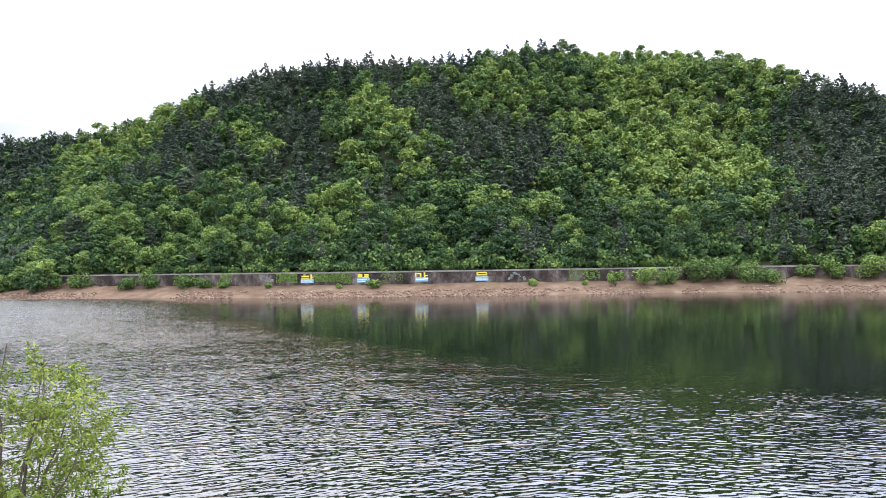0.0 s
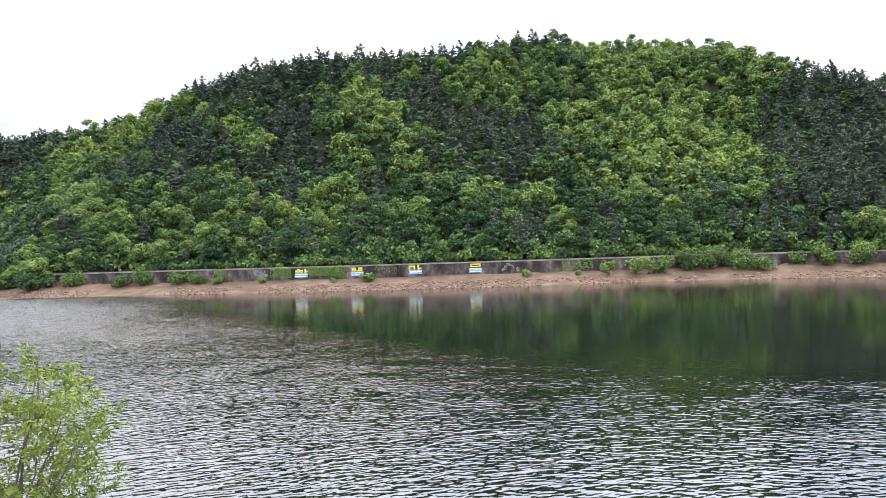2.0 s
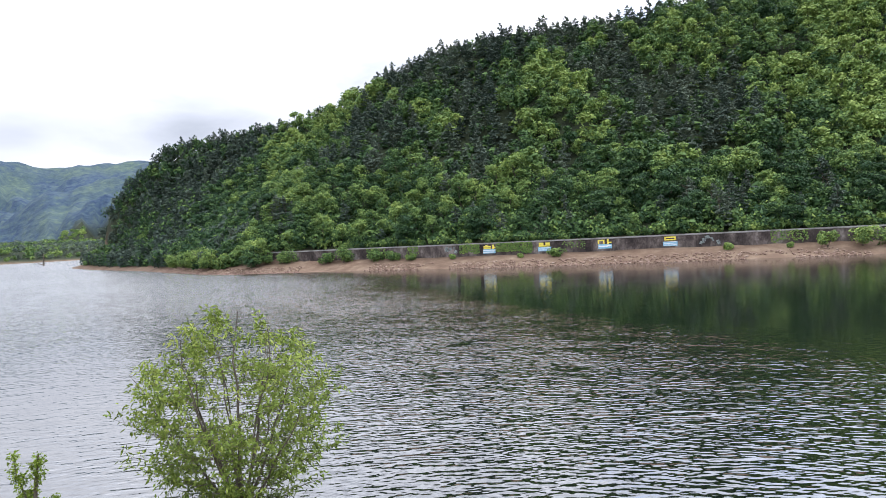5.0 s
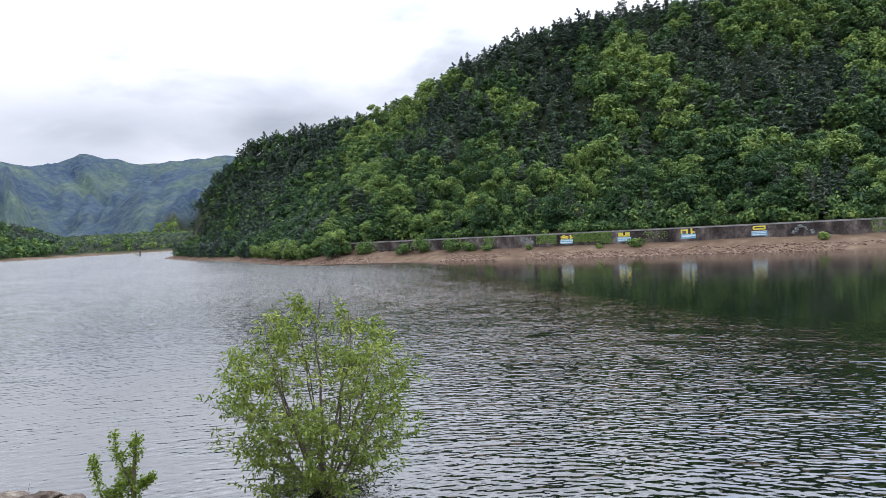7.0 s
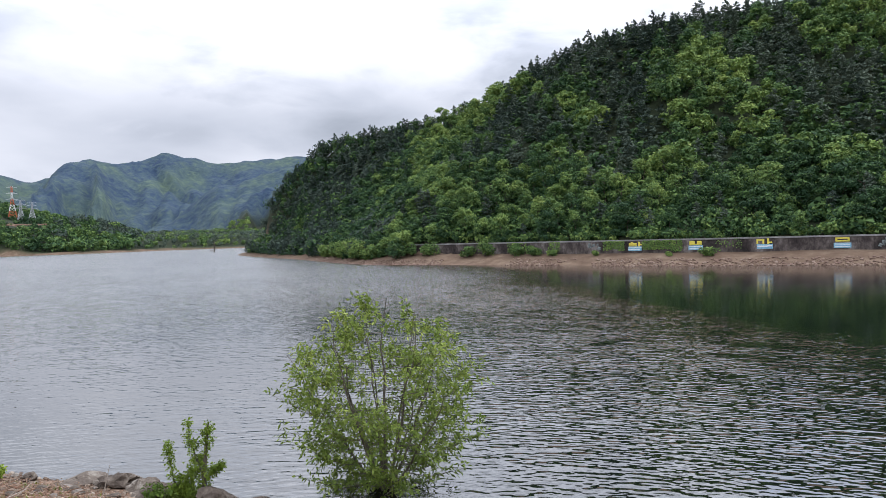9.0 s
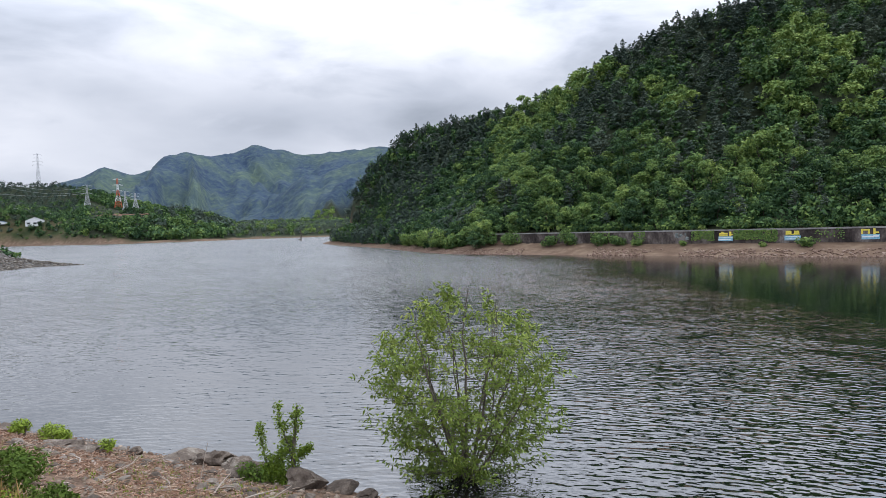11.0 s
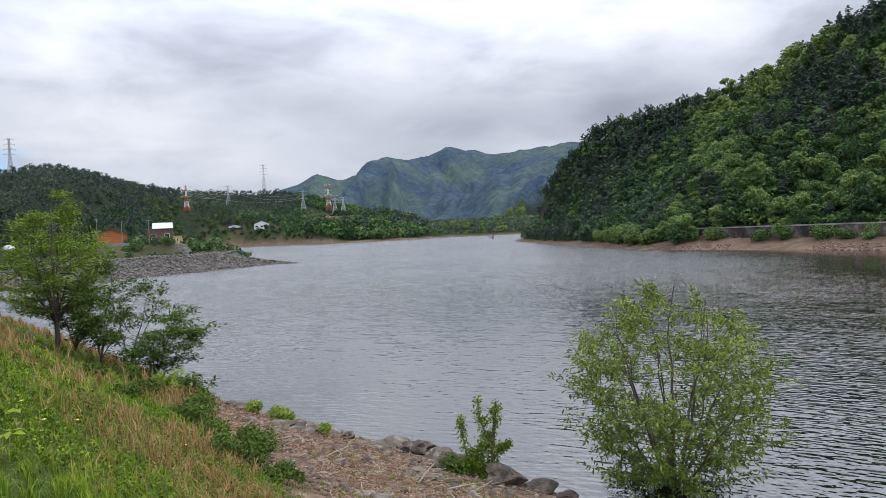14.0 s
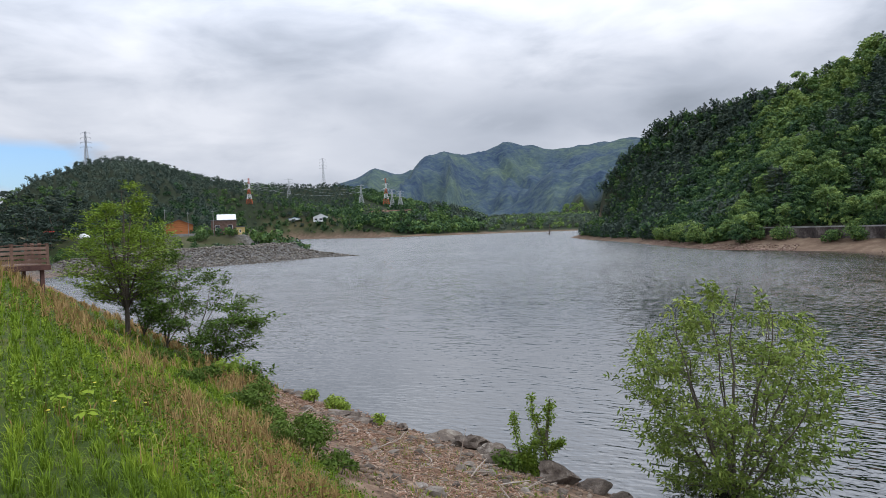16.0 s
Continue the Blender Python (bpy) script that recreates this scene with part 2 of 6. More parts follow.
def ground_material():
    m = bpy.data.materials.new("lakeside_ground")
    m.use_nodes = True
    N, L = nodes_of(m.node_tree)
    out = N.new("ShaderNodeOutputMaterial")
    bsdf = N.new("ShaderNodeBsdfPrincipled")
    bsdf.inputs["Roughness"].default_value = 0.95
    bsdf.inputs["Specular IOR Level"].default_value = 0.15
    co = N.new("ShaderNodeTexCoord")

    def noise_at(s, d=6):
        n = N.new("ShaderNodeTexNoise")
        n.inputs["Scale"].default_value, n.inputs["Detail"].default_value, n.inputs["Roughness"].default_value = s, d, 0.62
        L.new(co.outputs["Object"], n.inputs["Vector"])
        return n.outputs[0]

    def ramp(v, stops):
        r = N.new("ShaderNodeValToRGB")
        while len(r.color_ramp.elements) < len(stops):
            r.color_ramp.elements.new(0.5)
        for e, (p, c) in zip(r.color_ramp.elements, stops):
            e.position, e.color = p, (*c, 1)
        L.new(v, r.inputs[0])
        return r.outputs[0]

    def blend(fac, a, b):
        x = N.new("ShaderNodeMix")
        x.data_type = "RGBA"
        L.new(fac, x.inputs["Factor"])
        L.new(a, x.inputs["A"])
        L.new(b, x.inputs["B"])
        return x.outputs["Result"]

    def attr(name):
        a = N.new("ShaderNodeAttribute")
        a.attribute_name = name
        return a.outputs["Fac"]

    soil = ramp(noise_at(0.25), ((0.25, (0.080, 0.050, 0.033)), (0.5, (0.138, 0.093, 0.062)), (0.75, (0.215, 0.160, 0.110))))
    gravel = ramp(noise_at(2.2, 8), ((0.3, (0.070, 0.044, 0.030)), (0.5, (0.165, 0.108, 0.072)), (0.7, (0.30, 0.215, 0.150))))
    # turf painted dark, so gaps between the blades look shaded
    turf = ramp(noise_at(0.9, 8), ((0.3, (0.024, 0.042, 0.007)), (0.5, (0.045, 0.070, 0.012)), (0.62, (0.075, 0.082, 0.020)), (0.75, (0.13, 0.095, 0.038))))
    # floor painted very dark, as shade under the trees
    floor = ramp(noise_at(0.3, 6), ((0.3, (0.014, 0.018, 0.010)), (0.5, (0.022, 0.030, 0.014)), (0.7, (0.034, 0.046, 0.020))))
    # dark pine woods, green broadleaf slopes between, blue distance haze painted in
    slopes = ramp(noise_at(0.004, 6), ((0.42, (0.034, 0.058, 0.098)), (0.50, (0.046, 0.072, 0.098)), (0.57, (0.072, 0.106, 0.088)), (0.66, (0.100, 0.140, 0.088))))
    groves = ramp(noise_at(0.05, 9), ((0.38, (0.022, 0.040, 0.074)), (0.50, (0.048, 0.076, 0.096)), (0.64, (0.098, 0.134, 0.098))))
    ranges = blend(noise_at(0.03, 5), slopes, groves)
    field = ramp(noise_at(0.02, 8), ((0.3, (0.018, 0.032, 0.010)), (0.46, (0.036, 0.050, 0.018)), (0.57, (0.075, 0.068, 0.032)), (0.70, (0.13, 0.088, 0.055))))
    colour = blend(attr("gravel"), soil, gravel)
    colour = blend(attr("field"), colour, field)
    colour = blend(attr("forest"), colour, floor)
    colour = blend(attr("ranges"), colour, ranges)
    colour = blend(attr("turf"), colour, turf)
    stones = ramp(noise_at(1.6, 8), ((0.35, (0.035, 0.032, 0.028)), (0.5, (0.095, 0.088, 0.078)), (0.65, (0.21, 0.20, 0.185))))
    colour = blend(attr("rubble"), colour, stones)
    L.new(colour, bsdf.inputs["Base Color"])
    b = N.new("ShaderNodeBump")
    b.inputs["Strength"].default_value, b.inputs["Distance"].default_value = 0.7, 0.08
    L.new(noise_at(5.0, 8), b.inputs["Height"])
    # the far woods are rough with treetops
    tops = N.new("ShaderNodeBump")
    tops.inputs["Distance"].default_value = 5.0
    L.new(attr("ranges"), tops.inputs["Strength"])
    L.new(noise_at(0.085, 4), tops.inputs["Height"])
    L.new(b.outputs[0], tops.inputs["Normal"])
    L.new(tops.outputs[0], bsdf.inputs["Normal"])
    L.new(bsdf.outputs[0], out.inputs[0])
    return m


def water_material():
    """Lake water: the slopes of the small ripples tilt the surface, by the share of wind on it, plus a fixed lean that
    fits the view.
    """
    m = bpy.data.materials.new("rippled_lake_water")
    m.use_nodes = True
    N, L = nodes_of(m.node_tree)
    out = N.new("ShaderNodeOutputMaterial")
    bsdf = N.new("ShaderNodeBsdfPrincipled")
    bsdf.inputs["Base Color"].default_value = (0.003, 0.005, 0.0035, 1)
    ruffle = N.new("ShaderNodeAttribute")
    ruffle.attribute_name = "ruffle"
    L.new(ruffle.outputs["Fac"], bsdf.inputs["Roughness"])
    # index and coat set above plain water's, to brighten its reflections
    bsdf.inputs["IOR"].default_value = 1.9
    bsdf.inputs["Coat Weight"].default_value, bsdf.inputs["Coat IOR"].default_value = 0.4, 1.6
    L.new(ruffle.outputs["Fac"], bsdf.inputs["Coat Roughness"])
    co = N.new("ShaderNodeTexCoord")

    def patches(scale, detail, turn=0.0, stretch=1.0, out_name="Fac"):
        mp = N.new("ShaderNodeMapping")
        mp.inputs["Rotation"].default_value = (0, 0, radians(turn))
        mp.inputs["Scale"].default_value = (stretch, 1, 1)
        L.new(co.outputs["Object"], mp.inputs[0])
        n = N.new("ShaderNodeTexNoise")
        n.inputs["Scale"].default_value, n.inputs["Detail"].default_value, n.inputs["Roughness"].default_value = scale, detail, 0.55
        L.new(mp.outputs[0], n.inputs["Vector"])
        return n.outputs[out_name]

    def calc(op, a, b=None, c=None):
        n = N.new("ShaderNodeMath")
        n.operation = op
        for k, v in enumerate((a, b, c)):
            if isinstance(v, (int, float)):
                n.inputs[k].default_value = v
            elif v is not None:
                L.new(v, n.inputs[k])
        return n.outputs[0]

    def vec(op, a, b=None):
        n = N.new("ShaderNodeVectorMath")
        n.operation = op
        for k, v in enumerate((a, b)):
            slot = n.inputs[3] if op == "SCALE" and k else n.inputs[k]
            if isinstance(v, (int, float, tuple)):
                slot.default_value = v
            elif v is not None:
                L.new(v, slot)
        return n.outputs["Value" if op == "LENGTH" else "Vector"]

    wind = N.new("ShaderNodeAttribute")
    wind.attribute_name = "wind"
    power = calc("MULTIPLY", calc("MULTIPLY_ADD", patches(0.05, 4, 20, 0.5), 0.8, 0.6), wind.outputs["Fac"])
    # trains of small waves about one wind: each has its length, way and slope, and wanders a little
    wander, drift = patches(0.32, 2), patches(0.85, 1, 30)
    swell = [patches(0.4, 1, 15 * k, 0.6) for k in range(3)]
    total = None
    rng = random.Random(6)
    for k, length in enumerate((0.21, 0.27, 0.34, 0.42, 0.52, 0.64, 0.80, 1.02, 1.35)):
        # crests ring a point behind the bank, to lie level in the camera's view
        away = vec("SUBTRACT", co.outputs["Object"], (10 + (14, -12, 5, -18, 11, -4, -13, 8, -7)[k], -25.0 - 3 * (k % 3), 0.0))
        reach = vec("LENGTH", away)
        q = 2 * math.pi / length
        phase = calc("MULTIPLY_ADD", wander, rng.uniform(9, 15) * (1 if k % 2 else -1), calc("MULTIPLY", reach, q))
        phase = calc("MULTIPLY_ADD", drift, rng.uniform(8, 13) * (1 if k % 3 else -1), phase)
        slope = calc("MULTIPLY", calc("SINE", phase), calc("MULTIPLY_ADD", swell[k % 3], 2.4, -0.45))
        steep = WAVE_STEEP * (1.1, 1.15, 1.15, 1.1, 1.0, 0.8, 0.6, 0.45, 0.3)[k]
        push = vec("SCALE", vec("NORMALIZE", away), calc("MULTIPLY", slope, steep))
        total = push if total is None else vec("ADD", total, push)
    crisp = vec("MULTIPLY", vec("SUBTRACT", patches(11.0, 2, 9, 0.42, "Color"), (0.5, 0.5, 0.5)), (0.22, 0.42, 0.0))
    # constant tilt added so the left-hand water reflects brighter sky to the camera
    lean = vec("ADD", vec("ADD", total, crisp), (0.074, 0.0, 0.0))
    geo = N.new("ShaderNodeNewGeometry")
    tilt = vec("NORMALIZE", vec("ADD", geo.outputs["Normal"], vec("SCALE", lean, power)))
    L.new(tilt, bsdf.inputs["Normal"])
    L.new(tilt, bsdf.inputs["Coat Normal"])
    L.new(bsdf.outputs[0], out.inputs[0])
    return m


WAVE_STEEP = 0.078
M["ground"], M["water"] = ground_material(), water_material()


# ---------------------------------------------------------------- mesh helpers
def mesh_of(name, verts, faces, mat, attrs=None, smooth=False):
    """A mesh from arrays: faces all of one size (n, k), or a list of such arrays."""
    verts = np.asarray(verts, np.float32)
    groups = faces if isinstance(faces, list) else [faces]
    groups = [np.asarray(g, np.int32) for g in groups if len(g)]
    me = bpy.data.meshes.new(name)
    me.vertices.add(len(verts))
    me.vertices.foreach_set("co", verts.ravel())
    loops = np.concatenate([g.ravel() for g in groups])
    sizes = np.concatenate([np.full(len(g), g.shape[1], np.int32) for g in groups])
    me.loops.add(len(loops))
    me.loops.foreach_set("vertex_index", loops)
    me.polygons.add(len(sizes))
    starts = np.concatenate([[0], np.cumsum(sizes)[:-1]]).astype(np.int32)
    me.polygons.foreach_set("loop_start", starts)
    if smooth:
        me.polygons.foreach_set("use_smooth", np.ones(len(sizes), bool))
    for key, values in (attrs or {}).items():
        a = me.attributes.new(key, "FLOAT", "POINT")
        a.data.foreach_set("value", np.asarray(values, np.float32))
    me.materials.append(mat)
    me.update(calc_edges=True)
    return me


def bm_mesh(name, bm, mat, smooth=False):
    me = bpy.data.meshes.new(name)
    bm.to_mesh(me)
    bm.free()
    me.materials.append(mat)
    if smooth:
        me.polygons.foreach_set("use_smooth", np.ones(len(me.polygons), bool))
    return me


def part(name, data, parent, label="", m=None):
    ob = new(name, data)
    ob.parent = parent
    if m is not None:
        ob.matrix_basis = m
    return tagged(ob, label)


def empty(name, m, label, category, group="", kind=""):
    ob = new(name)
    ob.empty_display_size = 0.3
    ob.matrix_world = m
    return tagged(ob, label, category, group, kind)


def box_bm(bm, size, m=None, bevel=0.0):
    geo = bmesh.ops.create_cube(bm, size=1.0, matrix=(m or Matrix()) @ Matrix.Diagonal((*size, 1)))
    if bevel:
        edges = list({e for v in geo["verts"] for e in v.link_edges})
        bmesh.ops.bevel(bm, geom=edges, offset=bevel, segments=1, affect="EDGES")


def box(name, size, mat, m=None, bevel=0.0):
    bm = bmesh.new()
    box_bm(bm, size, m, bevel)
    return bm_mesh(name, bm, mat)


_lattice = np.random.RandomState(7).rand(256, 256)


def value_noise(x, y):
    xi, yi = np.floor(x).astype(int), np.floor(y).astype(int)
    fx, fy = x - xi, y - yi
    fx, fy = fx * fx * (3 - 2 * fx), fy * fy * (3 - 2 * fy)
    g = lambda a, b: _lattice[a % 256, b % 256]
    return (g(xi, yi) * (1 - fx) + g(xi + 1, yi) * fx) * (1 - fy) + (g(xi, yi + 1) * (1 - fx) + g(xi + 1, yi + 1) * fx) * fy


def fbm(x, y, size, octaves=4):
    total, amp, norm = 0.0, 1.0, 0.0
    for k in range(octaves):
        total = total + amp * (value_noise(x / size + 17.3 * k, y / size + 5.1 * k) - 0.5)
        norm += amp
        amp *= 0.5
        size *= 0.5
    return total / norm * 2


def smoothstep(a, b, x):
    t = np.clip((x - a) / (b - a), 0, 1)
    return t * t * (3 - 2 * t)


def to_polyline(x, y, pts, closed=False):
    """Distance to a polyline and the value (third number of its points) at the nearest place."""
    best, val = np.full(x.shape, 1e9), np.zeros(x.shape)
    n = len(pts)
    for k in range(n if closed else n - 1):
        a, b = pts[k], pts[(k + 1) % n]
        dx, dy = b[0] - a[0], b[1] - a[1]
        s = np.clip(((x - a[0]) * dx + (y - a[1]) * dy) / (dx * dx + dy * dy), 0, 1)
        d = np.hypot(x - a[0] - s * dx, y - a[1] - s * dy)
        near = d < best
        best = np.where(near, d, best)
        if len(a) > 2:
            val = np.where(near, a[2] + s * (b[2] - a[2]), val)
    return best, val


def inside(x, y, pts):
    odd = np.zeros(x.shape, bool)
    n = len(pts)
    for k in range(n):
        (ax, ay), (bx, by) = pts[k][:2], pts[(k + 1) % n][:2]
        if ay == by:
            continue
        cross = ((ay > y) != (by > y)) & (x < (bx - ax) * (y - ay) / (by - ay) + ax)
        odd ^= cross
    return odd


def polar(az, r):
    return r * math.sin(radians(az)), r * math.cos(radians(az))


# ---------------------------------------------------------------- the lie of the land
# the lake's waterline, from the embankment west round the bay, past the headland and back along the wooded shore
LAKE = [(150, 17), (40, 17), (0, 16.5), (-14, 15.2), (-18, 16.0), (-21.3, 14.7), (-26, 13.6), (-31, 13), (-36, 12.3), (-45, 12.5), (-80, 12.0),
        (-120, 10.5), (-150, 9.5), (-168, 10), (-175, 15), (-173, 26), (-173, 38), (-178, 51), (-183, 65), (-190, 80), (-199, 91), (-193, 99.5), (-208, 99), (-232, 94),
        (-264, 96), (-400, 128), (-600, 190), (-760, 260), (-820, 300), (-830, 345), (-735, 357), (-645, 355), (-616, 381), (-588, 406), (-575, 440), (-568, 478), (-500, 545), (-380, 545),
        (-290, 450), (-266, 335)]
LAKE += [(-278, 284), (-262, 268), (-217, 234), (-169, 203), (-138, 179), (-114, 161), (-99, 153), (-68, 150), (-47, 146), (-30, 142), (8, 140),
         (43, 140.5), (61, 140), (76, 136), (87, 132), (130, 112), (190, 85), (205, 40)]
# the crest of the wooded hill: bearing, distance, height of the ground
CREST = [(*polar(a, r), z) for a, r, z in (
    (-44, 372, 13.5), (-42.4, 368, 20.5), (-40.1, 350, 36.5), (-37, 335, 51.5), (-30, 322, 58.5), (-26, 312, 61.0), (-22.9, 302, 64.5), (-20.9, 292, 70.0), (-16.9, 282, 77.8),
    (-13.3, 277, 81.8), (-10, 272, 84.0), (-3.8, 275, 84.6), (0, 280, 86.6), (4.9, 290, 92.0), (9.7, 300, 98.2), (14.3, 300, 91.2), (19.2, 300, 89.4), (23.8, 300, 84.4),
    (27.8, 292, 73.0), (31.4, 288, 66.0), (36, 285, 56.0), (48, 290, 42.0), (65, 300, 27.0))]
FAR_RIDGES = [
    (0.26, [(*polar(a, r), z + 5) for a, r, z in ((-98, 900, 40), (-88.5, 940, 52), (-86.4, 945, 78), (-83, 950, 98), (-80.7, 960, 106), (-77.9, 980, 98), (-75.1, 1020, 86), (-71.2, 1080, 78), (-67.5, 1150, 80), (-63.8, 1200, 84), (-61, 1250, 70))]),
    (0.30, [(*polar(a, r), z) for a, r, z in ((-64, 780, 8), (-61, 790, 22), (-58, 800, 24), (-55, 800, 18), (-52, 790, 6))]),
    (0.36, [(*polar(a, 1750), z) for a, z in ((-60, 18), (-54, 24), (-51.5, 34), (-49.5, 58), (-48, 92), (-46.8, 128), (-45.6, 152), (-44.2, 150), (-42.5, 168), (-40, 190))]),
    (0.44, [(*polar(a, r), z) for a, r, z in ((-70, 2700, 130), (-65.4, 2650, 176), (-63.8, 2650, 196), (-62.2, 2600, 214), (-60.9, 2600, 250), (-60.0, 2600, 238), (-58.9, 2600, 228), (-57.4, 2600, 240), (-55.9, 2550, 272), (-54.8, 2500, 296), (-53.8, 2500, 286), (-52.4, 2550, 288),
                                                  (-51.0, 2600, 304), (-49.6, 2600, 326), (-48.4, 2600, 318), (-46.7, 2600, 300), (-45.2, 2600, 292), (-44.2, 2600, 294), (-43.3, 2600, 306), (-41.5, 2600, 308), (-39, 2600, 318), (-34, 2600, 300), (-20, 2700, 240))]),
]


def lake_distance(x, y):
    d, _ = to_polyline(x, y, LAKE, True)
    return np.where(inside(x, y, LAKE), -d, d)


def land(x, y):
    """Height of the ground, and the shares of gravel, turf, field and forest floor."""
    x, y = np.asarray(x, float), np.asarray(y, float)
    d = lake_distance(x, y)
    n1, n2 = fbm(x, y, 60, 4), fbm(x + 300, y, 9, 4)
    # bed and beach
    h = np.where(d < 0, np.maximum(d * 0.22, -6.0), np.minimum(d * 0.27, 2.4)) + np.where(d > 0, 0.25, 0.15) * n2 * np.clip(np.abs(d) / 5, 0, 1)
    # quiet land in the west
    west = smoothstep(10, 60, d) * smoothstep(-140, -190, x)
    h = h + west * (6.3 * smoothstep(12, 40, d) + np.minimum(np.maximum(d - 30, 0) * 0.03, 16) + 0.8 * n1)
    # the hill behind the wall
    dr, zr = to_polyline(x, y, CREST)
    hill = smoothstep(330, 240, dr) * smoothstep(60, 95, y) * (d > 8.5)
    dd = np.maximum(d - 13, 0)
    t = dd / (dd + dr + 1e-6)
    spurs = (fbm(x, y, 75, 3) * 15 + fbm(x, y, 28, 2) * 4) * np.clip(4 * t * (1 - t), 0, 1)
    slope = 5.0 + (zr - 5.0) * (0.85 * t + 0.15 * t * t) + spurs
    bench = 2.4 + 2.6 * smoothstep(9.8, 11.5, d)
    h = h * (1 - hill) + hill * np.where(d > 13, slope, bench)
    # far ridges
    for fall, ridge in FAR_RIDGES:
        rd, rz = to_polyline(x, y, ridge)
        size = np.maximum(rz, 20)
        if ridge[0][2] >= 100 or rz.max() > 140:
            # spurs and gullies that run down from the crest
            run = np.degrees(np.arctan2(x, y)) * 1.9 + 1.1 * fbm(x + 210, y, 420, 3)
            spur = np.abs(fbm(run * 10 + 0.03 * rd, rd * 0.06, 62, 4))
            tent = rz - fall * rd * (0.62 + 0.7 * spur) - 90 * spur * smoothstep(0, 260, rd) * (1 - smoothstep(350, 800, rd))
            tent = tent + 30 * fbm(x, y, 150, 4) * np.clip(rd / 120, 0.25, 1) + 7 * fbm(x, y, 34, 2)
        else:
            rough = (fbm(x, y, 260, 5) - 0.9 * np.abs(fbm(x + 700, y, 330, 3))) * size * 0.42 * np.clip(rd / (size * 1.5), 0.03, 1)
            tent = rz - fall * rd * (1 + 0.15 * fbm(x + 900, y, 300, 2)) + rough
        h = np.where(d > 6, np.maximum(h, np.minimum(tent, 3 + (d - 6) * 0.9)), h)
    # the embankment, along y = 0
    crest = 6.35
    shift = np.interp(x, (-150, -100, -60, -36, -21, -14, 30), (-5.0, -3.4, -1.7, -1.6, 0.6, 1.0, 2.4))
    yy = y - np.clip((y - 2) / 11, 0, 1) * shift
    up = np.interp(yy, (-60, -22, -6, 1.2, 3.0, 5.0, 7.0, 9.0, 11.0, 12.7, 14.3, 20), (0.8, 1.0, crest, crest, 5.05, 3.75, 2.7, 1.8, 1.05, 0.42, 0.0, -1.5))
    up = up + 0.38 * smoothstep(-17, -33, x) * smoothstep(-60, -42, x) * smoothstep(6.5, 1.5, y) * smoothstep(-5, -1, y)
    up = up + 0.22 * n2 * smoothstep(1.0, 4.0, y)
    side = smoothstep(-186, -166, x)
    h = np.where(y < 60, h * (1 - side * smoothstep(26, 20, y)) + up * side * smoothstep(26, 20, y), h)
    # the raised ground on which the houses stand
    far = np.hypot(x, y)
    yard = smoothstep(226, 240, far) * smoothstep(460, 380, far) * smoothstep(-69.8, -71.6, np.degrees(np.arctan2(x, y))) * smoothstep(-90, -84, np.degrees(np.arctan2(x, y))) * smoothstep(1, 12, d) * (x < -150)
    h = np.where(yard > 0, np.maximum(h, 8.2 * yard), h)
    # the heap of stones on the spit
    sd, sz = to_polyline(x, y, [(-186, 24, 3.4), (-192, 40, 4.3), (-199, 58, 4.7), (-205, 78, 4.2), (-201, 92, 1.0)])
    h = np.maximum(h, np.where(d > 0.2, sz * np.clip(1.3 - sd / 17, 0, 1) * smoothstep(-1.5, 10, d) + 0.25 * n2, -9))
    near = side * (y < 22)
    gravel = np.clip(near * smoothstep(4, 5, y) + (1 - near) * ((d < 8) & (y < 130) & (x < -140)), 0, 1)
    brow = np.interp(x, (-150, -60, -38, -30, -24, -18, -12, -7), (8.0, 12.0, 12.6, 11.2, 8.2, 6.3, 5.2, 4.4))
    turf = near * smoothstep(brow + 0.5, brow - 0.5, y + 0.9 * n2)
    far = np.hypot(x, y)
    grove = (far > 600) * (far < 1300) * smoothstep(9, 14, d) * smoothstep(-63.5, -62, np.degrees(np.arctan2(x, y)))
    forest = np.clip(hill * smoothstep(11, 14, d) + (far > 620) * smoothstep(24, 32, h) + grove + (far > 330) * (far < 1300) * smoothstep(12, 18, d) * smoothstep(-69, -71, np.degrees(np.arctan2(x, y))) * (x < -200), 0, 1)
    field = np.clip(smoothstep(7, 14, d) * (1 - hill) * (1 - near) * (y > -5), 0, 1)
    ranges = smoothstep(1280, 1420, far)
    rubble = (1 - near) * smoothstep(26, 18, d) * (y < 112) * (x < -150) * (d < 30)
    return h, gravel, turf, field, forest, ranges, rubble


def ground_height(x, y):
    return land(np.atleast_1d(np.asarray(x, float)), np.atleast_1d(np.asarray(y, float)))[0]


